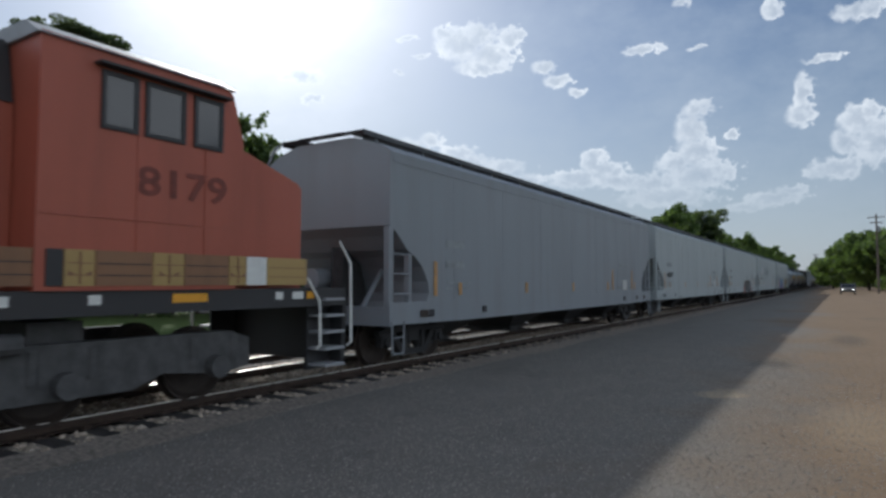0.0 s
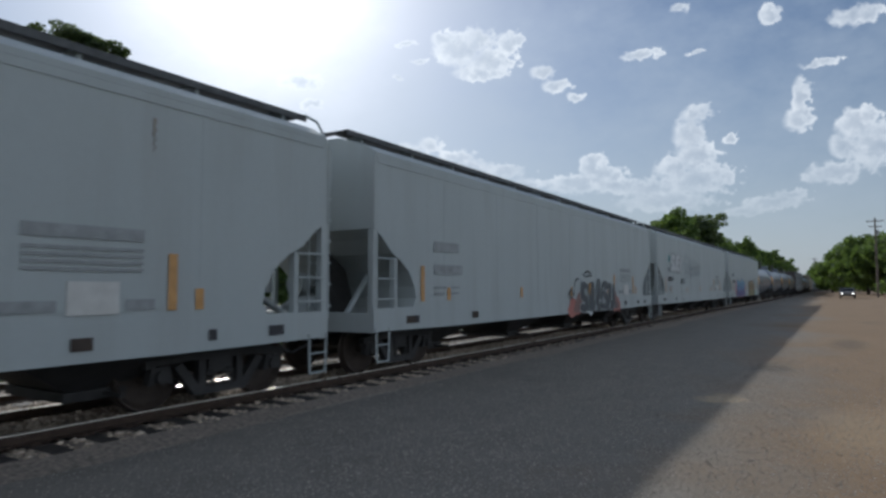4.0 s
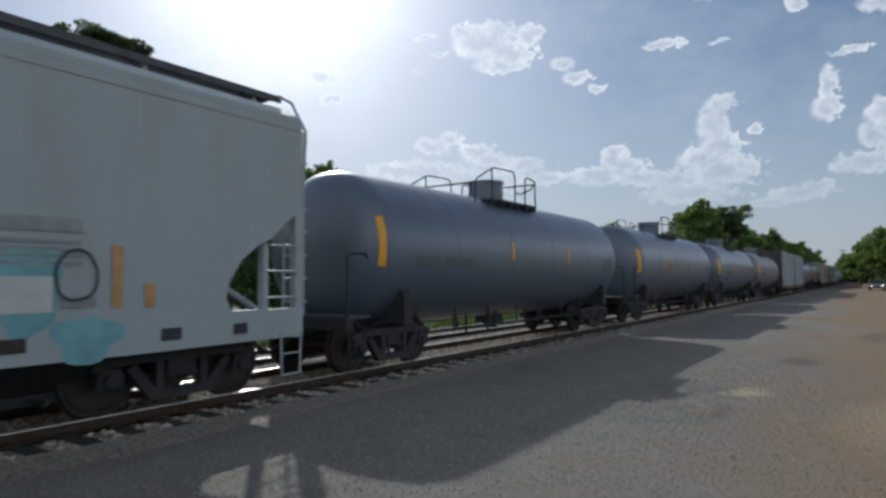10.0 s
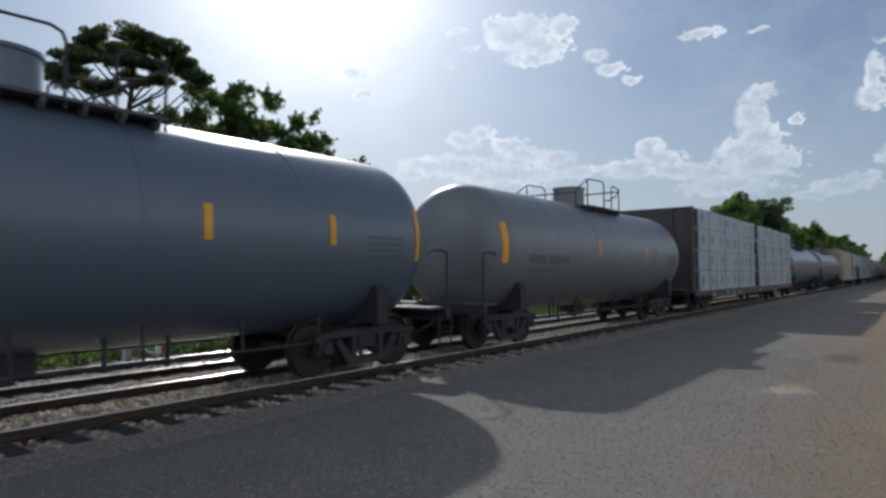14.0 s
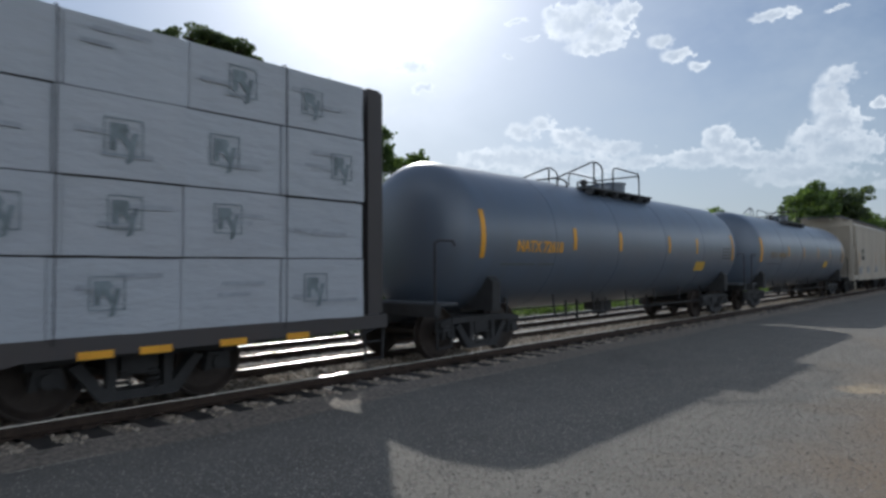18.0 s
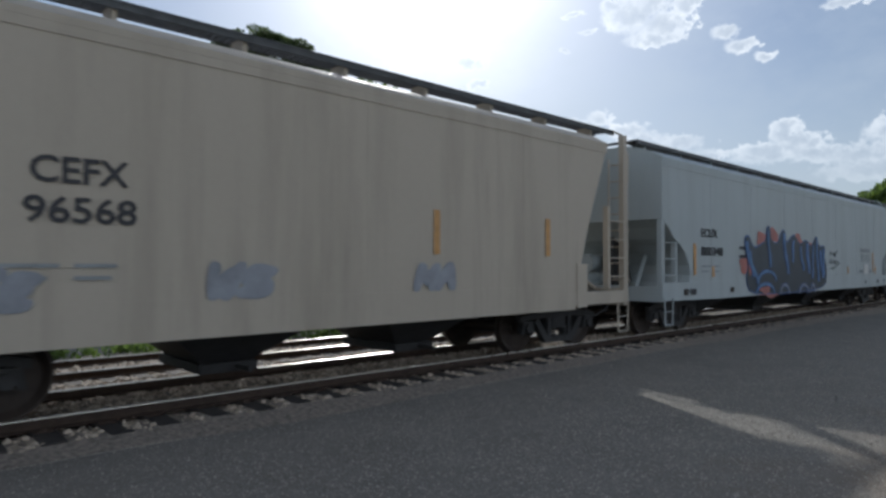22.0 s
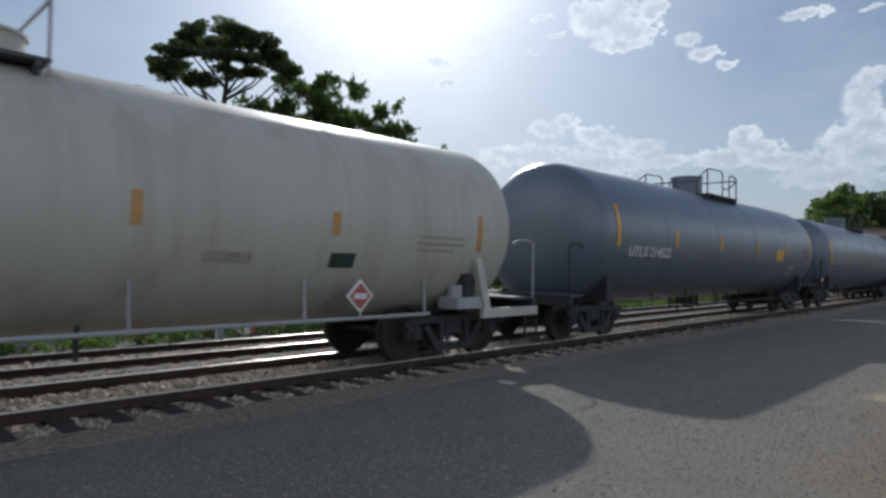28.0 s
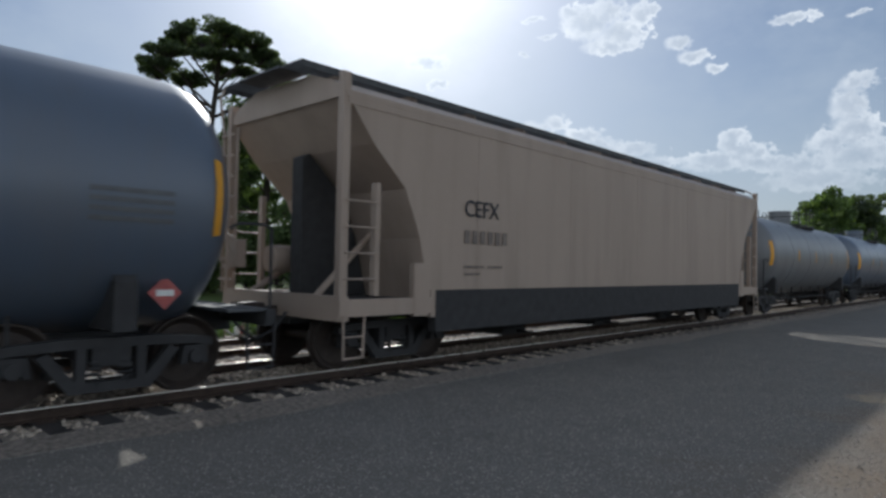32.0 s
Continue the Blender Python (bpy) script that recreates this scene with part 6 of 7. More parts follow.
def tank_extras(car, h, r, cz, panel=None, placard=False, tail=TANK_FAINT):
    """Stencil block at the far end, placard, coloured panel."""
    round_bars(car, [(h - 2.2, h - 1.35, cz - 0.02 - 0.1 * k, cz + 0.03 - 0.1 * k) for k in range(4)], tail, r, cz)
    round_bars(car, [(-h + 1.9, -h + 3.0, cz - 0.52, cz - 0.48), (-h + 3.1, -h + 3.7, cz - 0.52, cz - 0.48)], tail, r, cz)
    if panel:
        y, z0, z1, m = panel
        a, b = [math.degrees(math.asin((z - cz) / r)) for z in (z0, z1)]
        curved_patch(car, "panel", m, 1, y, y + 0.72, a, b, r + 0.004, cz, "yellow painted panel")
    if placard:
        for y in (-h + 0.9, h - 1.3):
            bm = bmesh.new()
            z = cz - 1.08
            prism(bm, [(y - 0.19, z), (y, z - 0.19), (y + 0.19, z), (y, z + 0.19)], "x", r * 0.80, r * 0.80 + 0.02)
            p = part("placard", bm, PLACARD, car, "red diamond hazard placard")
            b = bmesh.new()
            box(b, r * 0.80 + 0.022, r * 0.80 + 0.026, y - 0.1, y + 0.1, z - 0.035, z + 0.035)
            part("placard_number", b, WHITE, p)
            b = bmesh.new()
            rod(b, (r * 0.79, y, z), (r * 0.55, y, z + 0.12), 0.015, 6)
            part("placard_bracket", b, UNDER, p)


def strips_at(*along):
    """Reflective strips along a short tank: tall ones over the trucks, short ones between."""
    return tuple((f, 1.85, 2.73) if f < 1.5 or f > 12.5 else (f, 2.05, 2.50) for f in along)


SHORT = strips_at(1.0, 4.2, 6.8, 9.5, 12.95)
FADED_ORANGE = plain("faded_orange_panel", (0.30, 0.155, 0.06), 0.6, 0.0, 0.25)
for a, b, m, mark, lit, text in (
        (108.65, 122.45, TANK_BLACK, "", strips_at(1.0, 5.7, 8.97, 13.05), "black tank car with a dull faded finish"),
        (123.55, 137.35, TANK_BLACK, "TILX 203216", strips_at(0.95, 4.30, 7.33, 9.85, 13.05), "black tank car with an orange panel and white lettering"),
        (138.45, 152.25, TANK_BLACK, "GATX 209033", strips_at(0.95, 4.18, 6.30, 8.80, 10.86, 12.85), "black tank car with grey lettering"),
        (153.35, 167.15, TANK_GREY, "", strips_at(1.0, 5.8, 9.5, 12.95), "grey tank car streaked with grime")):
    car, h, r, cz = tank_car(a, b, m, text, 1.45, True, strips=lit, shift=-0.55 if a < 130 else 0.0)
    if mark:
        lettering("car_lettering", mark, STENCIL_GREY, car, -h + 1.95, -h + 4.02, 1.80, 2.05, r + 0.004, 0.012, wrap=(r, cz))
        round_bars(car, [(-h + 1.95, -h + 2.35, 1.66, 1.72), (-h + 2.42, -h + 2.85, 1.66, 1.72), (-h + 2.92, -h + 3.55, 1.66, 1.72), (-h + 1.95, -h + 2.4, 1.54, 1.59), (-h + 2.5, -h + 3.45, 1.54, 1.59)], TANK_FAINT, r, cz)
    else:
        round_bars(car, [(-h + 1.9, -h + 2.7, 1.86, 2.06), (-h + 2.85, -h + 3.9, 1.86, 2.06)], TANK_FAINT, r, cz)
    tank_extras(car, h, r, cz)
    if mark.startswith("TILX"):
        a0, a1 = [math.degrees(math.asin((z - cz) / r)) for z in (1.97, 2.25)]
        curved_patch(car, "panel", FADED_ORANGE, 1, -h + 4.43, -h + 5.13, a0, a1, r + 0.008, cz, "faded orange panel")
        curved_patch(car, "panel", OCHRE, 1, -h + 6.8, -h + 7.25, -38, -25, r + 0.004, cz, "faded tan sticker")


# ---- centre beam car with wrapped lumber ----

def wrap_material(n):
    pos = n.add("TexCoord").outputs["Object"]
    fold = n.noise(n.vec("MULTIPLY", pos, (1.0, 0.7, 2.6)), 3.2, 5.0, 0.62).outputs[0]
    soft = n.noise(pos, 0.9, 3.0).outputs[0]
    rnd = n.add("ObjectInfo").outputs["Random"]
    c = n.mix(soft, (0.34, 0.365, 0.405), (0.45, 0.47, 0.50))
    c = n.mix(n.math("MULTIPLY", rnd, 0.25), c, (0.38, 0.38, 0.40))
    c = n.mix(n.math("MULTIPLY", n.ramp(fold, [(0.55, (0.0,)), (0.75, (1.0,))]), 0.25), c, (0.30, 0.29, 0.28))
    return principled(n, c, 0.42, 0.0, fold, 0.35, 0.05)


WRAP = material("lumber_wrap", wrap_material)
BOARD_END = plain("sawn_board_ends", (0.085, 0.074, 0.070), 0.9, 0.0, 0.45, 9.0)
PRINT = plain("wrap_print", (0.185, 0.22, 0.235), 0.6, 0.0, 0.35)
PRINT_FAINT = plain("wrap_print_faint", (0.33, 0.35, 0.385), 0.6, 0.0, 0.15)
CARDECK = paint("flat_car_paint", (0.045, 0.040, 0.040), (0.10, 0.07, 0.05), 0.4, 0.6)


def wrap_mark(bundle, x, y, z, s):
    """The mill's printed mark, as plain shapes in a square frame."""
    ring = [(-0.21, 0.21), (0.21, 0.21), (0.21, -0.21), (-0.21, -0.21), (-0.21, 0.206), (-0.195, 0.19), (-0.195, -0.195), (0.195, -0.195), (0.195, 0.195), (-0.19, 0.195)]
    shape = [(-0.15, 0.15), (0.03, 0.15), (0.06, 0.08), (0.03, 0.02), (0.07, -0.05), (0.10, 0.06), (0.16, 0.06), (0.09, -0.27), (0.02, -0.30), (0.05, -0.15), (-0.03, -0.02), (-0.08, -0.02), (-0.08, -0.15), (-0.15, -0.15)]
    sheet([(y + a * s, z + b * s) for a, b in ring], x, "printed_frame", PRINT, bundle)
    sheet([(y + a * s, z + b * s) for a, b in shape], x, "printed_mark", PRINT, bundle)


def lumber_car(y0, y1):
    L = y1 - y0
    h = L / 2
    car = car_base("centre_beam_car", "dark centre beam flat car loaded with white wrapped lumber", "flat car", "cars of the freight train")
    bm = bmesh.new()
    box(bm, -1.5, 1.5, -h, h, 0.84, 0.93)
    part("deck", bm, CARDECK, car)
    for sx in (-1, 1):
        bm = bmesh.new()
        a, b = sorted((sx * 1.5, sx * 1.58))
        prism(bm, [(-h, 0.74), (-h, 0.93), (h, 0.93), (h, 0.74), (h - 4.6, 0.72), (h - 5.2, 0.60), (-h + 5.2, 0.60), (-h + 4.6, 0.72)], "x", a, b)
        part("side_sill", bm, CARDECK, car, bevel=0.008)
    bm = bmesh.new()
    box(bm, -0.3, 0.3, -h, h, 0.55, 0.84)
    part("centre_sill", bm, UNDER, car)
    bm = bmesh.new()
    box(bm, -0.12, 0.12, -h + 0.3, h - 0.3, 4.05, 4.22)
    part("top_beam", bm, CARDECK, car)
    for k in range(9):
        y = -h + 0.8 + (L - 1.6) * k / 8
        b = bmesh.new()
        box(b, -0.08, 0.08, y - 0.1, y + 0.1, 0.93, 4.05)
        part("centre_column", b, CARDECK, car)
    for e in (-1, 1):
        bm = bmesh.new()
        ya, yb = sorted((e * (h - 0.08), e * (h - 0.30)))
        prism(bm, [(-1.5, 0.93), (1.5, 0.93), (1.5, 4.22), (-1.5, 4.22)], "y", ya, yb)
        bh = part("bulkhead", bm, CARDECK, car, bevel=0.02)
        for xx in (-1.42, -0.7, 0.7, 1.42):
            b = bmesh.new()
            ya, yb = sorted((e * h, e * (h - 0.10)))
            box(b, xx - 0.06, xx + 0.06, ya, yb, 0.95, 4.2)
            part("bulkhead_rib", b, CARDECK, bh)
        coupler(car, e * h, e)
        truck(car, e * (h - 3.3))
        for sx in (-1, 1):
            stirrup(car, sx * 1.55, *sorted((e * (h - 0.05), e * (h - 0.42))), 0.30, 0.80, UNDER)
    # a framed step box under the sill
    bm = bmesh.new()
    for a, b, c, d in ((16.55, 17.2, 0.80, 0.85), (16.55, 17.2, 0.36, 0.41), (16.55, 16.60, 0.36, 0.85), (17.15, 17.2, 0.36, 0.85), (16.85, 16.9, 0.36, 0.85)):
        box(bm, 1.5, 1.56, a - h, b - h, c, d)
    part("step_frame", bm, SILVER, car, "grey framed crossover step")
    for y in (2.65, 7.4, 12.2, 18.9, 19.5, 20.4, 21.3):
        b = bmesh.new()
        box(b, 1.582, 1.587, y - h - 0.17, y - h + 0.17, 0.70, 0.78)
        part("reflector", b, REFLECT, car, "orange reflector plate")
    lettering("car_lettering", "COER", STENCIL_GREY, car, 4.55 - h, 5.30 - h, 0.62, 0.86, 1.584, 0.02)
    lettering("car_lettering", "310375", STENCIL_GREY, car, 5.75 - h, 6.6 - h, 0.61, 0.83, 1.584, 0.01)
    rnd = random.Random(77)
    tiers = [(0.935, 1.715), (1.745, 2.515), (2.545, 3.40), (3.43, 4.17)]
    for a, b in ((0.55, 10.94), (12.05, 22.38)):
        for ti, (z0, z1) in enumerate(tiers):
            for sx in (1, -1):
                many = 8 if sx > 0 else 4
                cuts = [a + (b - a) * k / many + (rnd.uniform(-0.07, 0.07) if 0 < k < many else 0) for k in range(many + 1)]
                for c0, c1 in zip(cuts, cuts[1:]):
                    bm = bmesh.new()
                    xo = 1.60 + rnd.uniform(-0.025, 0.015)
                    xa, xb = sorted((sx * 0.14, sx * xo))
                    box(bm, xa, xb, c0 - h + 0.005, c1 - h - 0.005, z0 - 0.008, z1 + rnd.uniform(-0.006, 0.008))
                    bmesh.ops.subdivide_edges(bm, edges=[e for e in bm.edges if abs((e.verts[0].co - e.verts[1].co).y) > 1], cuts=5, use_grid_fill=True)
                    bmesh.ops.subdivide_edges(bm, edges=[e for e in bm.edges if abs((e.verts[0].co - e.verts[1].co).z) > 0.5], cuts=3, use_grid_fill=True)
                    for v in bm.verts:
                        q = noise.noise((v.co.y * 1.7, v.co.z * 2.3, sx * 3.0 + ti))
                        v.co.x += 0.014 * q
                        v.co.z += 0.008 * noise.noise((v.co.y * 2.1, v.co.z, 7.0))
                    bundle = part("lumber_package", bm, WRAP, car, "lumber bundle in white printed plastic wrap", smooth=True)
                    if c0 == a or c1 == b:
                        e, yy = (-1, c0 - h + 0.012) if c0 == a else (1, c1 - h - 0.012)
                        for q in range(4):
                            b2 = bmesh.new()
                            box(b2, xa + 0.06, xb - 0.06, *sorted((yy, yy + e * 0.02)), z0 + 0.05 + 0.17 * q, z0 + 0.05 + 0.17 * q + 0.155)
                            part("board_end", b2, BOARD_END, bundle)
                    if sx > 0:
                        n = rnd.choice((0, 1, 1, 1, 1))
                        for k in range(n):
                            y = c0 - h + (c1 - c0) * 0.5 + rnd.uniform(-0.3, 0.3)
                            wrap_mark(bundle, xo + 0.016, y, (z0 + z1) / 2 + rnd.uniform(-0.03, 0.06), rnd.uniform(0.78, 0.95))
                        for k in range(2):
                            y = c0 - h + rnd.uniform(0.08, c1 - c0 - 0.68)
                            z = z0 + rnd.uniform(0.2, 0.6)
                            b2 = bmesh.new()
                            box(b2, xo + 0.015, xo + 0.018, y, y + rnd.uniform(0.3, 0.6), z, z + 0.05)
                            part("faint_print", b2, PRINT_FAINT, bundle)
                # dunnage strips between the tiers
                if ti:
                    b2 = bmesh.new()
                    box(b2, *sorted((sx * 0.2, sx * 1.56)), a - h + 0.1, b - h - 0.1, z0 - 0.035, z0 + 0.002)
                    part("dunnage", b2, TIE, car)
        # strapping cables
        for k in range(4):
            y = a - h + (b - a) * (k + 0.5) / 4
            b2 = bmesh.new()
            pipe(b2, [(0.1, y, 4.20), (1.60, y, 4.19), (1.645, y, 4.1), (1.645, y, 0.98), (1.60, y, 0.86)], 0.007, 5)
            part("tie_down_cable", b2, UNDER, car)
    place(car, y0, y1)


lumber_car(168.0, 190.85)

# ---- the cars behind the lumber ----
car, h, r, cz = tank_car(191.95, 207.6, TANK_BLACK, "black tank car with yellow reflective strips and lettering", 1.42, False, shift=0.55, span=0.66, strips=((1.3, 1.78, 2.64), (4.42, 1.98, 2.43), (6.5, 1.98, 2.43), (9.33, 1.98, 2.43), (11.3, 1.98, 2.43), (14.4, 1.80, 2.64)))
lettering("car_lettering", "NATX 72618", REFLECT, car, -h + 2.34, -h + 3.94, 1.90, 2.13, r + 0.004, 0.02, wrap=(r, cz))
tank_extras(car, h, r, cz, (-h + 11.35, 1.50, 1.76, YELLOW_PANEL))
car, h, r, cz = tank_car(208.3, 225.25, TANK_BLACK, "black tank car with faded yellow lettering", 1.46, False, shift=0.42, span=0.66, strips=((1.17, 1.79, 2.66), (4.81, 2.0, 2.43), (7.28, 2.0, 2.43), (9.87, 2.0, 2.43), (12.4, 2.0, 2.43), (15.4, 1.79, 2.66)))
lettering("car_lettering", "UTLX", OCHRE, car, -h + 2.24, -h + 3.13, 1.94, 2.15, r + 0.004, 0.03, wrap=(r, cz))
round_bars(car, [(-h + 3.37 + 0.18 * k, -h + 3.50 + 0.18 * k, 1.96, 2.15) for k in range(6)], OCHRE, r, cz)
tank_extras(car, h, r, cz, (-h + 11.3, 1.55, 1.85, YELLOW_PANEL))

car, h, W = covered_hopper(225.93, 238.72, HOPPER_BUFF, "buff two bay covered hopper car with mesh running boards", 2, 1.45, True, [(0.72, 3.92), (1.36, 2.35), (1.60, 1.62), (1.79, 0.98)], 0.54)
x = W + 0.012
lettering("car_lettering", "CEFX", STENCIL_BLACK, car, -h + 2.55, -h + 3.40, 2.36, 2.62, x, 0.015)
lettering("car_lettering", "96568", STENCIL_BLACK, car, -h + 2.50, -h + 3.48, 1.98, 2.24, x, 0.015)
hopper_marks(car, h, x, -h + 2.3, [])
consolidated_stripes(car, h, x, (-h + 1.92, h - 2.6, h - 5.2), 1.75, 2.4)
for k, (y, z) in enumerate(((2.2, 1.35), (4.6, 1.4), (7.6, 1.42))):
    graffiti(car, x, ("OKE", "WS", "MA")[k], -h + y - 0.4, -h + y + 0.4, z - 0.18, z + 0.2, SMUDGE, SMUDGE, None, 0.3, 0.02)

car, h, W = covered_hopper(240.1, 259.4, HOPPER_PALE, "pale grey covered hopper car with dark blue graffiti", 4)
x = W + 0.012
hopper_marks(car, h, x, -h + 1.83, [("ECUX", 0.88, 2.27, 2.48), ("880348", 1.17, 1.83, 2.05)])
hopper_tail_marks(car, h, x)
sill_marks(car, h, x, 11)
consolidated_stripes(car, h, x, (-h + 1.5, h - 2.7), 1.37, 2.11)
s0 = -h
for k, (y, z, ry, rz) in enumerate(((4.3, 1.6, 0.3, 0.22), (5.5, 2.3, 0.4, 0.22), (6.3, 2.45, 0.35, 0.2), (8.2, 2.35, 0.5, 0.2), (6.0, 0.9, 0.7, 0.2), (4.9, 1.4, 0.25, 0.3), (9.3, 2.2, 0.4, 0.15))):
    blob(car, x, s0 + y, z, ry, rz, RED, 120 + k)
crest = rounded([(s0 + a, z) for a, z in (
    (4.7, 0.82), (4.35, 1.2), (4.55, 1.65), (4.28, 2.3), (4.55, 2.42), (4.9, 2.05), (5.3, 2.15), (5.75, 2.28), (5.86, 2.70), (6.06, 2.66), (6.1, 2.28), (6.6, 2.2), (6.98, 2.64), (7.2, 2.6), (7.3, 2.22),
    (7.75, 2.48), (8.0, 2.52), (8.4, 2.22), (9.0, 2.42), (9.4, 2.18), (9.72, 2.35), (9.95, 2.58), (10.2, 2.18), (10.8, 2.28), (10.68, 1.9), (10.95, 1.5), (10.78, 0.82))])
sheet(widen(crest, 0.035), x + 0.004, "flame_edge", DEEP_BLUE, car, "bright blue flame edges of the graffiti")
sheet(crest, x + 0.010, "flame_body", NAVY, car, "dark graffiti body with flame tips")
FLAMES = ((4.42, 2.25, 0.45, 1.30), (4.62, 2.0, 0.55, 1.1), (5.9, 2.6, 0.12, 1.55), (7.1, 2.55, 0.30, 1.35), (7.85, 2.35, -0.1, 1.7), (8.45, 2.2, 0.25, 1.45), (9.05, 2.3, 0.15, 1.35), (9.6, 2.25, -0.12, 1.2), (9.95, 2.5, 0.12, 1.1), (10.3, 2.1, 0.22, 1.2), (10.62, 2.15, -0.05, 1.3))
for k, (a, z, lean, foot) in enumerate(FLAMES):
    line = [(s0 + a, z), (s0 + a + lean * 0.2 - 0.05, z * 0.6 + foot * 0.4), (s0 + a + lean * 0.7 + 0.05, z * 0.25 + foot * 0.75), (s0 + a + lean, foot)]
    stroke(car, x + 0.020, line, DEEP_BLUE, 0.11 if k % 3 == 0 else 0.075)
    stroke(car, x + 0.026, line, BLUE, 0.026)
for a, w, top in ((5.15, 1.3, 1.45), (5.0, 1.3, 1.10), (6.75, 0.7, 1.05), (8.3, 0.8, 1.02), (9.3, 0.4, 1.02)):
    arc = [(s0 + a + w * (0.5 - 0.5 * math.cos(q * math.pi / 8)), top - 0.28 + 0.28 * math.sin(q * math.pi / 8)) for q in range(9)]
    stroke(car, x + 0.020, arc, DEEP_BLUE, 0.055)
    stroke(car, x + 0.026, arc, SMUDGE if top < 1.06 else BLUE, 0.024)
blob(car, x + 0.016, s0 + 5.65, 0.93, 0.35, 0.10, RED, 131)
blob(car, x + 0.016, s0 + 4.62, 1.52, 0.10, 0.16, RED, 132)
for yy, zz, w in ((11.35, 1.98, 0.22), (11.62, 1.95, 0.16), (11.82, 1.98, 0.14), (11.25, 1.70, 0.2), (11.48, 1.70, 0.18), (11.68, 1.68, 0.18), (11.9, 1.70, 0.16), (12.05, 1.66, 0.2), (11.55, 1.45, 0.25)):
    stroke(car, x + 0.02, [(s0 + yy + w * 0.5 * math.cos(a), zz + 0.13 * math.sin(a * 1.3) * math.cos(a * 0.4)) for a in [q * 0.7 for q in range(8)]], STENCIL_BLACK, 0.011)
stroke(car, x + 0.02, [(s0 + 11.75, 1.9), (s0 + 12.05, 2.15)], STENCIL_BLACK, 0.016)
stroke(car, x + 0.02, [(s0 + 11.3, 1.5), (s0 + 11.8, 1.56), (s0 + 12.35, 1.72)], STENCIL_BLACK, 0.012)
bars(car, [(s0 + 4.0, s0 + 4.4, 2.02, 2.1), (s0 + 4.0, s0 + 4.4, 1.8, 1.88)], STENCIL_BLACK, x, "scrawl")

car, h, W = covered_hopper(260.5, 280.1, HOPPER_PALE, "plain pale grey covered hopper car", 4)
x = W + 0.012
hopper_marks(car, h, x, -h + 1.83, [("", 0.9, 2.27, 2.45), ("", 1.15, 1.83, 2.03)])
hopper_tail_marks(car, h, x)
sill_marks(car, h, x, 12)
consolidated_stripes(car, h, x, (-h + 1.5, h - 2.7), 1.37, 2.0)
graffiti(car, x, "A", -h + 2.9, -h + 3.3, 1.3, 1.6, SMUDGE, SMUDGE, None, 0.2, 0.02)

# white pressure tank car with posts at both ends
TANK_FADED = plain("stencil_on_white", (0.33, 0.30, 0.25), 0.6)
car, h, r, cz = tank_car(281.75, 300.4, TANK_WHITE, "dirty white pressure tank car with grey end posts", 1.48, False, style="white", frame_mat=UNDER, shift=0.6, strips=((1.45, 1.70, 2.52), (6.45, 2.0, 2.4), (8.95, 2.0, 2.4), (11.5, 1.95, 2.32), (14.07, 1.95, 2.27), (17.0, 1.8, 2.4)))
lettering("car_lettering", "NTLX 1051", STENCIL_BLACK, car, -h + 2.16, -h + 3.71, 1.72, 2.0, r + 0.004, 0.015, wrap=(r, cz))
round_bars(car, [(-h + 2.15, -h + 2.95, 1.55, 1.60), (-h + 3.05, -h + 3.65, 1.55, 1.60), (-h + 2.15, -h + 2.75, 1.44, 1.48), (-h + 12.26, -h + 12.89, 1.56, 1.70), (-h + 15.6, -h + 16.6, 1.98, 2.02), (-h + 15.6, -h + 16.6, 1.88, 1.92), (-h + 15.6, -h + 16.4, 1.78, 1.82)], TANK_FADED, r, cz)
round_bars(car, [(-h + 14.04, -h + 14.46, 1.52, 1.72)], plain("dark_green_panel", (0.03, 0.055, 0.045), 0.5), r, cz, "data_panel")
for e in (-1, 1):
    for sx in (-1, 1):
        bm = bmesh.new()
        prism(bm, [(e * (h - 1.28), 0.74), (e * (h - 1.44), 0.74), (e * (h - 1.72), 1.70), (e * (h - 1.56), 1.70)], "x", *sorted((sx * 1.40, sx * 1.50)))
        part("end_post", bm, TANK_WHITE, car, "white slanted post against the tank")
        bm = bmesh.new()
        ya, yb = sorted((e * (h - 0.02), e * (h - 1.55)))
        box(bm, *sorted((sx * 1.46, sx * 1.54)), ya, yb, 0.70, 0.85)
        part("platform_beam", bm, TANK_WHITE, car, "white platform edge beam")
    bm = bmesh.new()
    ya, yb = sorted((e * (h - 1.3), e * (h - 2.1)))
    box(bm, 1.0, 1.45, ya, yb, 0.86, 1.05)
    rod(bm, (1.2, (ya + yb) / 2 - 0.2, 1.05), (1.2, (ya + yb) / 2 - 0.2, 1.25), 0.14, 12)
    part("brake_valve", bm, SILVER, car)
bm = bmesh.new()
y = -h + 14.6
prism(bm, [(y - 0.24, 1.12), (y, 0.88), (y + 0.24, 1.12), (y, 1.36)], "x", 1.36, 1.38)
p = part("placard", bm, WHITE, car, "white edged red diamond placard")
b = bmesh.new()
prism(b, [(y - 0.19, 1.12), (y, 0.93), (y + 0.19, 1.12), (y, 1.31)], "x", 1.384, 1.39)
part("placard_face", b, PLACARD, p)
b = bmesh.new()
box(b, 1.392, 1.396, y - 0.11, y + 0.11, 1.08, 1.16)
part("placard_number", b, WHITE, p)
b = bmesh.new()
rod(b, (1.37, y, 0.9), (1.40, y, 0.80), 0.02)
part("placard_bracket", b, SILVER, p)

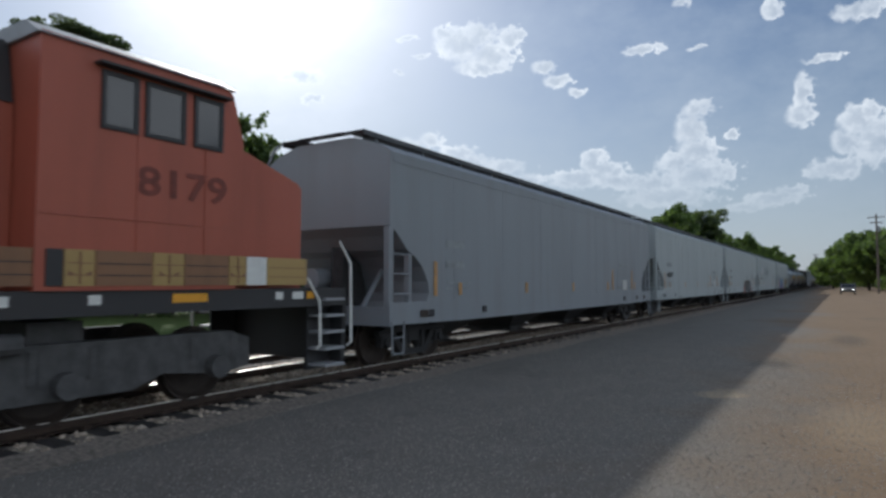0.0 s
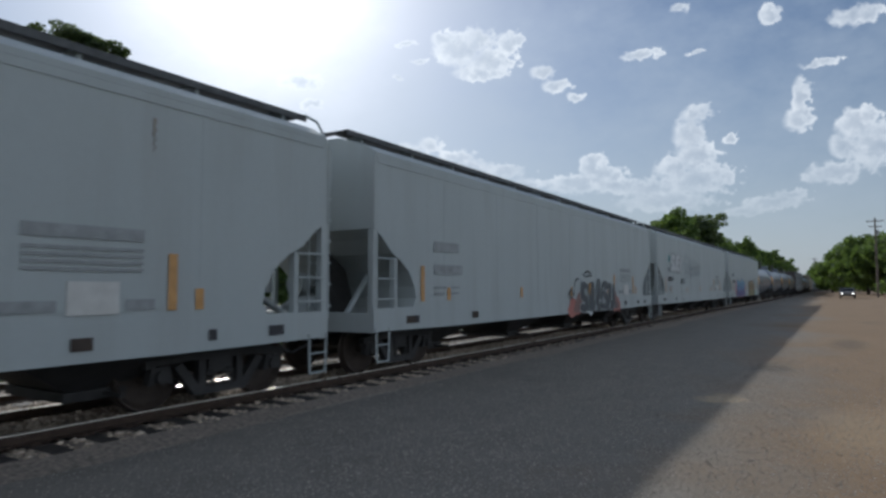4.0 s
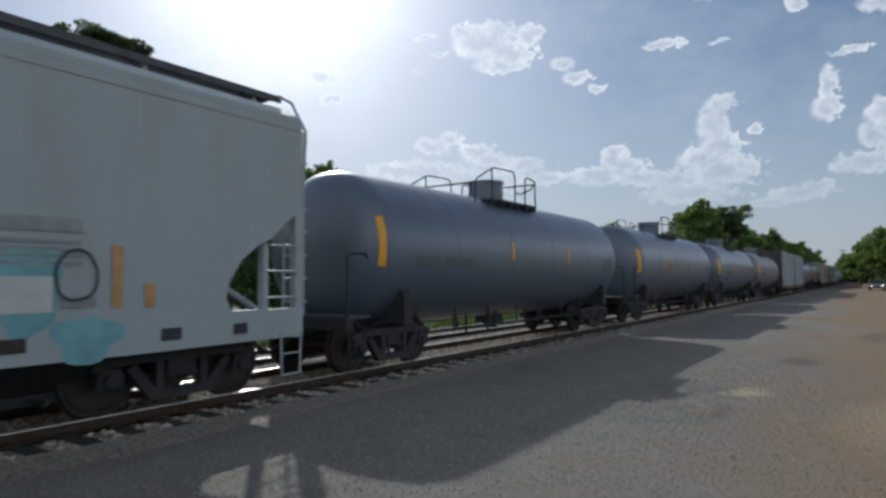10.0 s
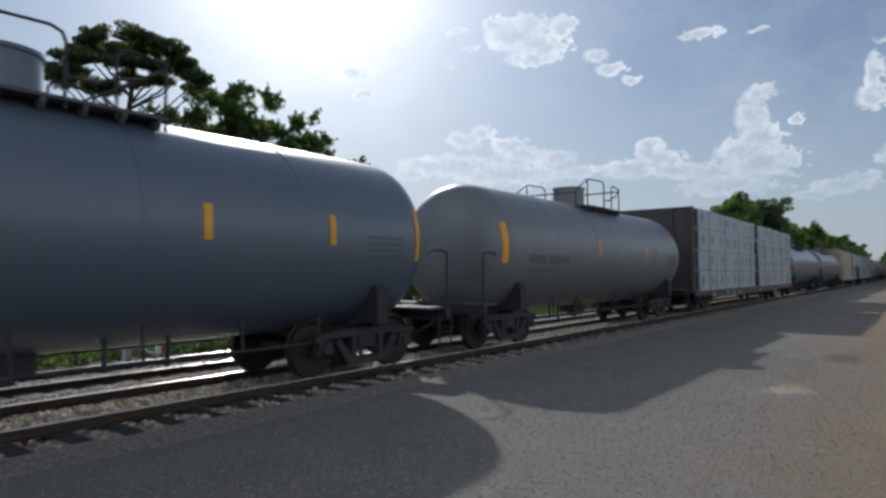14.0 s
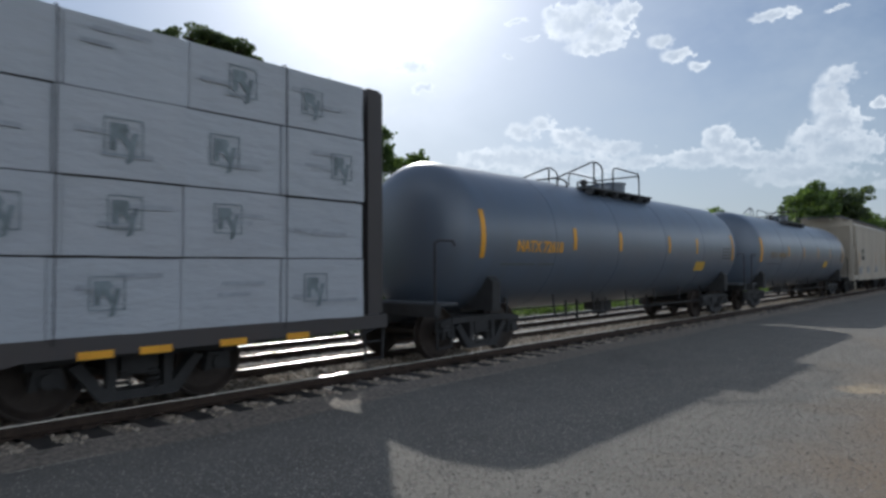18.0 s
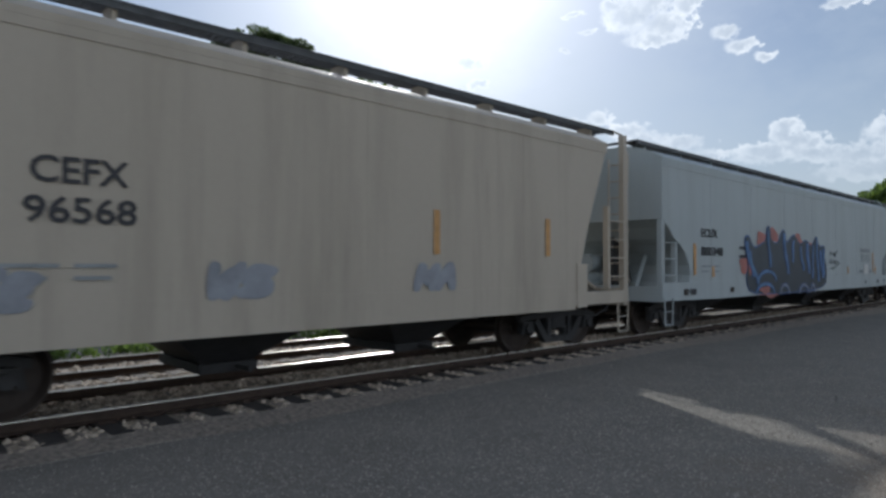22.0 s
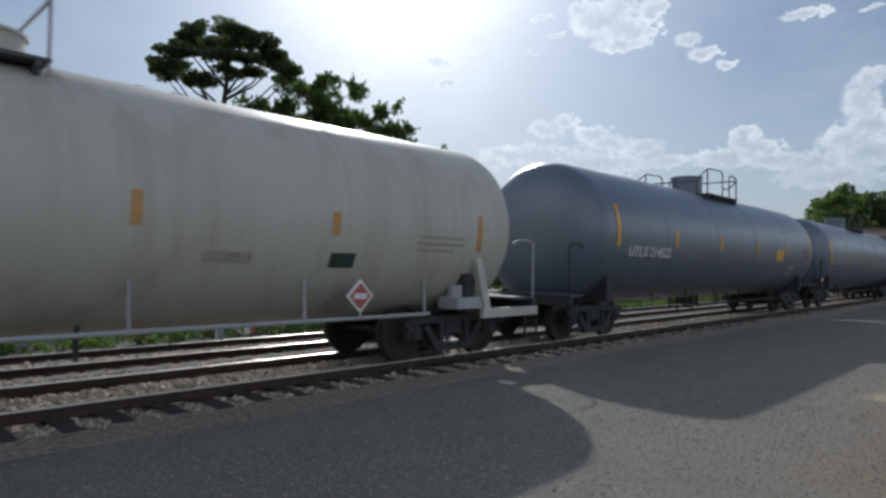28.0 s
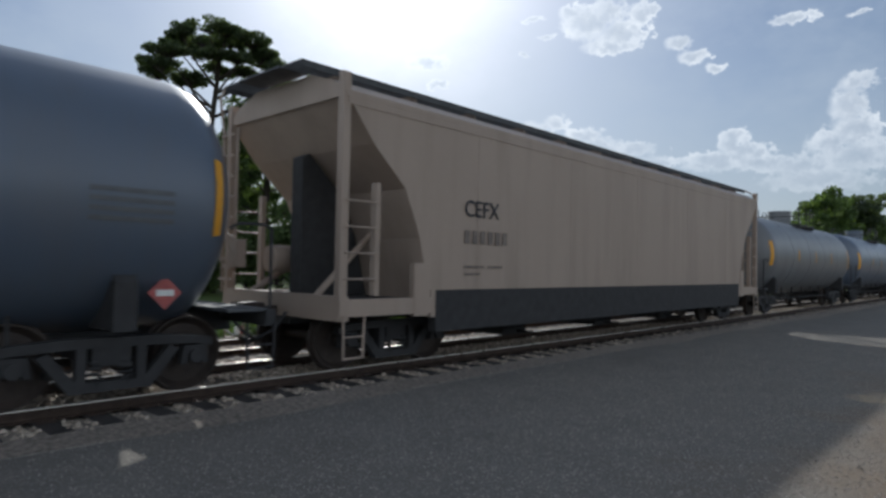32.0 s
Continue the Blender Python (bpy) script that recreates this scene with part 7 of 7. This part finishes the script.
LONG = ((1.72, 2.06, 2.98), (4.65, 2.1, 2.53), (7.58, 2.1, 2.53), (10.65, 2.1, 2.53), (13.65, 2.1, 2.55), (16.5, 2.06, 2.98))
car, h, r, cz = tank_car(301.5, 319.3, TANK_BLACK, "black tank car with white lettering and a yellow panel", 1.59, True, strips=LONG)
lettering("car_lettering", "UTLX 214522", STENCIL_WHITE, car, -h + 2.25, -h + 4.38, 1.84, 2.08, r + 0.004, 0.018, wrap=(r, cz))
tank_extras(car, h, r, cz, (-h + 12.55, 1.90, 2.28, YELLOW_PANEL))
CHALK = plain("chalk_tag", (0.20, 0.21, 0.21), 0.7, 0.0, 0.2)
# a hand sprayed tag: strokes of six letters on a unit square
TAG = [
    [[(0.9, 0.95), (0.3, 0.8), (0.0, 0.35), (0.3, 0.0), (0.9, 0.2), (0.85, 0.5), (0.45, 0.45)]],
    [[(0.5, 1.0), (0.05, 0.6), (0.3, 0.05), (0.85, 0.3), (0.8, 0.8), (0.45, 1.0)]],
    [[(0.2, 1.0), (0.1, 0.0), (0.8, 0.25), (0.9, 0.7), (0.1, 1.0)]],
    [[(0.0, 0.0), (0.25, 1.0), (0.5, 0.4), (0.85, 1.05), (0.95, 0.0)]],
    [[(0.9, 1.0), (0.2, 0.95), (0.15, 0.05), (0.95, 0.0)], [(0.18, 0.5), (0.7, 0.55)]],
    [[(0.1, 0.0), (0.15, 0.95), (0.8, 0.9), (0.85, 0.6), (0.2, 0.5), (0.6, 0.2), (1.3, -0.1)]],
]
for k, letter in enumerate(TAG):
    for line in letter:
        pts = [(-h + 5.48 + 0.255 * k + 0.23 * u + 0.05 * v, 1.50 + 0.035 * k + 0.30 * v) for u, v in line]
        stroke(car, r + 0.003, pts, CHALK, 0.012, wrap=(r, cz))
stroke(car, r + 0.003, [(-h + 5.75, 1.42), (-h + 6.1, 1.44), (-h + 6.5, 1.43)], CHALK, 0.014, wrap=(r, cz))
round_bars(car, [(-h + 4.87, -h + 5.19, 2.06, 2.08), (-h + 4.87, -h + 5.19, 1.82, 1.84), (-h + 4.87, -h + 4.89, 1.84, 2.06), (-h + 5.17, -h + 5.19, 1.84, 2.06), (-h + 4.93, -h + 5.12, 1.99, 2.02)], STENCIL_GREY, r, cz)
lettering("panel_letter", "C", STENCIL_GREY, car, -h + 4.99, -h + 5.08, 1.86, 1.96, r + 0.004, 0.01, wrap=(r, cz))
round_bars(car, [(h - 3.5, h - 2.95, 1.42, 1.46), (h - 3.5, h - 2.95, 1.66, 1.70), (h - 3.5, h - 3.46, 1.42, 1.70), (h - 2.99, h - 2.95, 1.42, 1.70)], STENCIL_WHITE, r, cz)
car, h, r, cz = tank_car(320.3, 338.0, TANK_BLACK, "black tank car with faded yellow marks", 1.55, True, strips=((1.2, 1.95, 2.82), (4.2, 2.05, 2.5), (7.2, 2.05, 2.5), (10.4, 2.05, 2.5), (13.4, 2.05, 2.5), (16.9, 1.88, 2.76)))
round_bars(car, [(-h + 1.9, -h + 2.7, 1.95, 2.13), (-h + 2.9, -h + 3.9, 1.95, 2.13)], STENCIL_GREY, r, cz)
tank_extras(car, h, r, cz, (-h + 8.6, 1.85, 2.1, OCHRE), True)

car, h, W = covered_hopper(338.9, 356.2, HOPPER_TAN, "tan covered hopper car with deep end slopes", 3, 1.40, True, [(0.05, 3.92), (0.55, 3.30), (1.18, 2.72), (1.50, 2.0), (1.74, 0.98)], 0.48)
x = W + 0.012
lettering("car_lettering", "CEFX", STENCIL_BLACK, car, -h + 2.5, -h + 3.4, 2.40, 2.68, x, 0.01)
TAN_FADED = plain("stencil_on_tan", (0.19, 0.155, 0.13), 0.7)
bars(car, [(-h + 2.5 + 0.2 * k, -h + 2.63 + 0.2 * k, 1.96, 2.18) for k in range(6)], TAN_FADED, x)
bars(car, [(-h + 2.5, -h + 3.0, 1.56, 1.60), (-h + 3.1, -h + 3.5, 1.56, 1.60), (-h + 2.5, -h + 2.9, 1.44, 1.48)], TAN_FADED, x)
bm = bmesh.new()
box(bm, 1.45, 1.622, -h + 1.85, h - 1.85, 0.56, 1.21)
part("skirt", bm, UNDER, car, "dark lower sill")

for k, (a, b) in enumerate(((357.3, 371.5), (372.6, 387.5), (388.6, 403.5))):
    car, h, r, cz = tank_car(a, b, TANK_GREY if k == 0 else TANK_BLACK, "grimy grey tank car farther down the train" if k == 0 else "dark tank car farther down the train", 1.5, True, strips=SHORT)
rt = random.Random(31)
y = 404.6
for k in range(7):
    if k in (1, 2, 5):
        covered_hopper(y, y + 18.6, HOPPER_PALE, "distant pale covered hopper car", 4)
        y += 19.7
    else:
        tank_car(y, y + 14.6, TANK_BLACK, "distant dark tank car", 1.5, True, strips=SHORT)
        y += 15.7


# ---- locomotive ----
def locomotive(y0, y1):
    L = y1 - y0
    h = L / 2
    car = car_base("locomotive", "dirty orange and black diesel locomotive with yellow stripe", "locomotive")
    e = h - 0.95          # front of the nose; the cab end trails
    # frame
    bm = bmesh.new()
    box(bm, -1.5, 1.5, -h + 0.6, h - 0.2, 1.22, 1.50)
    part("frame", bm, LOCO_BLACK, car, bevel=0.01)
    # nose, sloped towards the windscreen
    bm = bmesh.new()
    prism(bm, [(e - 1.70, 1.5), (e - 0.08, 1.5), (e - 0.08, 3.05), (e - 0.17, 3.13), (e - 1.33, 3.50), (e - 1.70, 3.50)], "x", -1.28, 1.28)
    part("nose", bm, LOCO_ORANGE, car, bevel=0.05)
    # cab
    bm = bmesh.new()
    prism(bm, [(e - 4.05, 1.5), (e - 1.55, 1.5), (e - 1.44, 3.45), (e - 1.62, 4.10), (e - 1.75, 4.20), (e - 4.05, 4.20)], "x", -1.55, 1.55)
    cab = part("cab", bm, LOCO_ORANGE, car, bevel=0.04)
    bm = bmesh.new()
    prism(bm, [(-1.60, 4.16), (1.60, 4.16), (1.3, 4.34), (-1.3, 4.34)], "y", e - 4.1, e - 1.61)
    part("cab_roof", bm, SILVER, car, bevel=0.015)
    bm = bmesh.new()
    for yy in (-3.3, -2.7, -2.2):
        box(bm, -0.3, 0.3, e + yy - 0.18, e + yy + 0.18, 4.35, 4.45)
    rod(bm, (-0.8, e - 2.9, 4.35), (-0.8, e - 2.9, 4.62), 0.02)
    rod(bm, (0.4, e - 2.3, 4.5), (0.4, e - 1.8, 4.55), 0.05)
    part("roof_fittings", bm, UNDER, car)
    for a, b in ((-3.42, -2.98), (-2.90, -2.36), (-2.24, -1.80)):
        bm = bmesh.new()
        for bar in ((a, a + 0.05, 3.30, 3.96), (b - 0.05, b, 3.30, 3.96), (a + 0.05, b - 0.05, 3.30, 3.35), (a + 0.05, b - 0.05, 3.91, 3.96)):
            box(bm, 1.552, 1.578, e + bar[0], e + bar[1], bar[2], bar[3])
        surround = part("window_frame", bm, LOCO_BLACK, cab, "dark rubber framed cab window")
        bm = bmesh.new()
        box(bm, 1.553, 1.562, e + a + 0.05, e + b - 0.05, 3.35, 3.91)
        part("window_pane", bm, GLASS, surround)
    bm = bmesh.new()
    box(bm, 1.552, 1.70, e - 3.5, e - 1.75, 3.99, 4.02)
    part("drip_rail", bm, LOCO_BLACK, cab)
    bm = bmesh.new()
    prism(bm, [(e - 1.435, 3.47), (e - 1.425, 3.47), (e - 1.600, 4.08), (e - 1.610, 4.08)], "x", -1.3, 1.3)
    part("windscreen", bm, GLASS, cab)
    bm = bmesh.new()
    for a in (-2.98, -2.06):
        box(bm, 1.552, 1.562, e + a, e + a + 0.02, 1.55, 3.3)
    box(bm, 1.552, 1.562, e - 4.0, e - 1.66, 2.30, 2.325)
    part("panel_line", bm, LOCO_ORANGE, cab)
    lettering("cab_number", "8179", plain("faded_number", (0.17, 0.042, 0.028), 0.6), car, e - 2.98, e - 1.72, 2.60, 2.96, 1.554, 0.02)
    # long hood with its doors, radiators and dark top
    bm = bmesh.new()
    prism(bm, [(-1.02, 1.5), (1.02, 1.5), (1.02, 3.55), (0.85, 4.15), (-0.85, 4.15), (-1.02, 3.55)], "y", -h + 1.5, e - 4.06)
    hood = part("hood", bm, LOCO_ORANGE, car, bevel=0.02)
    bm = bmesh.new()
    prism(bm, [(-1.04, 3.5), (1.04, 3.5), (0.88, 4.2), (-0.88, 4.2)], "y", -h + 1.48, e - 4.07)
    part("hood_top", bm, LOCO_BLACK, car)
    for k in range(14):
        y = -h + 1.7 + (e - 4.3 + h - 1.7) * k / 14
        bm = bmesh.new()
        box(bm, 1.021, 1.045, y + 0.06, y + 0.92, 1.7, 3.1)
        d = part("hood_door", bm, LOCO_ORANGE, hood)
        b = bmesh.new()
        box(b, 1.046, 1.07, y + 0.8, y + 0.86, 2.3, 2.5)
        part("door_latch", b, LOCO_BLACK, d)
        b = bmesh.new()
        box(b, 1.03, 1.05, y + 0.1, y + 0.85, 3.2, 3.44)
        part("hood_stripe", b, LOCO_YELLOW, hood)
    # stripe of bright and worn yellow panels along the walkway
    worn = paint("loco_worn_stripe", (0.24, 0.12, 0.055), (0.10, 0.06, 0.04), 0.45, 0.55)
    stripe = [(-0.23, -1.02, LOCO_YELLOW), (-1.02, -1.38, WHITE), (-1.38, -1.67, LOCO_YELLOW), (-1.67, -2.34, worn), (-2.34, -2.76, LOCO_YELLOW), (-2.76, -3.44, worn), (-3.44, -3.77, LOCO_YELLOW), (-3.77, -3.95, LOCO_BLACK)]
    y = -3.95
    while y > -h - e + 1.6:
        stripe += [(y, y - 0.75, worn), (y - 0.75, y - 1.10, LOCO_YELLOW)]
        y -= 1.10
    for k, (b, a, m) in enumerate(stripe):
        q = 1.57 if a > -4.2 else 1.53
        bm = bmesh.new()
        box(bm, 1.50, q, e + a + 0.006, e + b - 0.006, 1.55, 1.94)
        st = part("stripe_panel", bm, m, car, "white square panel" if m is WHITE else "yellow walkway stripe panel")
        if m is not WHITE:
            for i in range(2):
                bm = bmesh.new()
                box(bm, q + 0.002, q + 0.006, e + a + 0.03, e + b - 0.03, 1.66 + 0.13 * i, 1.672 + 0.13 * i)
                part("panel_seam", bm, worn if m is LOCO_YELLOW else LOCO_BLACK, st)
        if m is LOCO_YELLOW and 0 < k < 7:
            bm = bmesh.new()
            box(bm, q + 0.007, q + 0.010, e + (a + b) / 2 - 0.012, e + (a + b) / 2 + 0.012, 1.57, 1.92)
            for sg in (-1, 1):
                prism(bm, [(e + (a + b) / 2 + sg * 0.05, 1.68), (e + (a + b) / 2 + sg * 0.12, 1.66), (e + (a + b) / 2 + sg * 0.13, 1.72)], "x", q + 0.007, q + 0.010)
            part("owner_mark", bm, worn, st)
    for k, (y, w, m) in enumerate(((-0.35, 0.22, WHITE), (-0.72, 0.14, WHITE), (-2.2, 0.5, REFLECT), (-3.4, 0.14, WHITE), (-4.4, 0.3, WHITE), (-4.9, 0.4, REFLECT), (-0.08, 0.16, REFLECT))):
        b = bmesh.new()
        box(b, 1.502, 1.508, e + y - w / 2, e + y + w / 2, 1.34, 1.45)
        part("reflector", b, m, car)
    # steps and handrails at the trailing corner
    for sx in (-1, 1):
        for k in range(5):
            b = bmesh.new()
            z = 0.28 + 0.26 * k
            box(b, *sorted((sx * 1.18, sx * 1.56)), h - 0.75, h - 0.30, z - 0.02, z + 0.02)
            part("step", b, SILVER, car, "worn bright step edge")
        bm = bmesh.new()
        box(bm, *sorted((sx * 1.15, sx * 1.20)), h - 0.8, h - 0.25, 0.2, 1.5)
        part("step_well", bm, LOCO_BLACK, car)
        for a, top in ((h - 0.90, 1.65), (h - 0.18, 2.25)):
            bm = bmesh.new()
            pipe(bm, [(sx * 1.55, a - 0.25, top), (sx * 1.57, a, top - 0.35), (sx * 1.57, a + 0.02, 0.62), (sx * 1.50, a + 0.0, 0.55)], 0.022)
            part("handrail", bm, WHITE, car, "white painted handrail")
    bm = bmesh.new()
    prism(bm, [(-1.45, 0.3), (1.45, 0.3), (1.5, 1.3), (-1.5, 1.3)], "y", h - 0.28, h - 0.18)
    part("pilot", bm, LOCO_BLACK, car)
    coupler(car, h - 0.1, 1)
    coupler(car, -h + 0.1, -1)
    # fuel tank
    bm = bmesh.new()
    prism(bm, [(-1.4, 0.55), (-1.1, 0.28), (1.1, 0.28), (1.4, 0.55), (1.45, 1.2), (-1.45, 1.2)], "y", -2.6, 2.6)
    part("fuel_tank", bm, LOCO_BLACK, car, bevel=0.03)
    bm = bmesh.new()
    rod(bm, (1.3, 2.9, 1.0), (1.3, 4.6, 1.0), 0.17, 16)
    part("air_reservoir", bm, LOCO_BLACK, car, smooth=True)
    # two three-axle trucks
    for c in (-h + 4.6, h - 4.5):
        bm = bmesh.new()
        for sx in (-1, 1):
            prism(bm, [(-2.55, 0.42), (-2.55, 0.80), (-2.2, 0.92), (2.2, 0.92), (2.55, 0.80), (2.55, 0.42), (2.1, 0.34), (1.2, 0.45), (0.8, 0.30), (-0.8, 0.30), (-1.2, 0.45), (-2.1, 0.34)], "x", *sorted((sx * 1.02, sx * 1.20)))
        box(bm, -1.0, 1.0, -0.3, 0.3, 0.7, 1.15)
        t = part("locomotive_truck", bm, SILVER_DARK, car, "grey cast three axle truck")
        t.matrix_basis = pose(0, c, 0)
        for dy in (-1.95, 0, 1.95):
            w = same("wheelset", WHEELSET, t, pose(0, dy, WHEEL_R) @ Matrix.Diagonal((1, 1.1, 1.1, 1)))
            for sx in (-1, 1):
                b = bmesh.new()
                rod(b, (sx * 1.2, dy, 0.46), (sx * 1.36, dy, 0.46), 0.15, 14)
                part("journal_box", b, SILVER_DARK, t)
                for q in (-0.32, 0.32):
                    b = bmesh.new()
                    rod(b, (sx * 1.15, dy + q, 0.5), (sx * 1.15, dy + q, 0.86), 0.09, 10)
                    part("coil_spring", b, SILVER_DARK, t)
        for sx in (-1, 1):
            b = bmesh.new()
            rod(b, (sx * 1.3, -1.0, 0.95), (sx * 1.3, -0.5, 0.95), 0.12, 12)
            part("brake_cylinder", b, SILVER_DARK, t)
    place(car, y0, y1)


SILVER_DARK = plain("truck_grey_paint", (0.075, 0.073, 0.072), 0.7, 0.0, 0.3)
locomotive(-15.2, 8.15)


def motions():
    for car, mid in TRAIN:
        walk(car, [(t, pose(TRACK, mid - s, RAIL)) for t, y, p, r, s in PATH])
    # wheels turn while their car is close by; a turn for every 2 pi r of travel
    ts, ss = [r[0] for r in PATH], [r[4] for r in PATH]
    mids = {car.name: mid for car, mid in TRAIN}
    for w, car in wheels:
        mid = mids[car.name]
        # keep clear of the still time far from the eye
        near = [k for k in range(frame(32.0)) if -9 < mid + w.parent.location.y - np.interp(k / FPS, ts, ss) < 26]
        if not near:
            continue
        base = w.location.copy()
        steps = list(range(near[0], near[-1] + 1))
        times = [0.0] * (steps[0] > 0) + [k / FPS for k in steps] + [32.0] * (steps[-1] < frame(32.0) - 1)
        start = np.interp(times[1 if steps[0] > 0 else 0], ts, ss)
        rows = []
        for t in times:
            run = min(max(np.interp(t, ts, ss), start), np.interp(steps[-1] / FPS, ts, ss)) - start
            rows.append((t, pose(*base, math.degrees(run / WHEEL_R))))
        walk(w, rows)


motions()
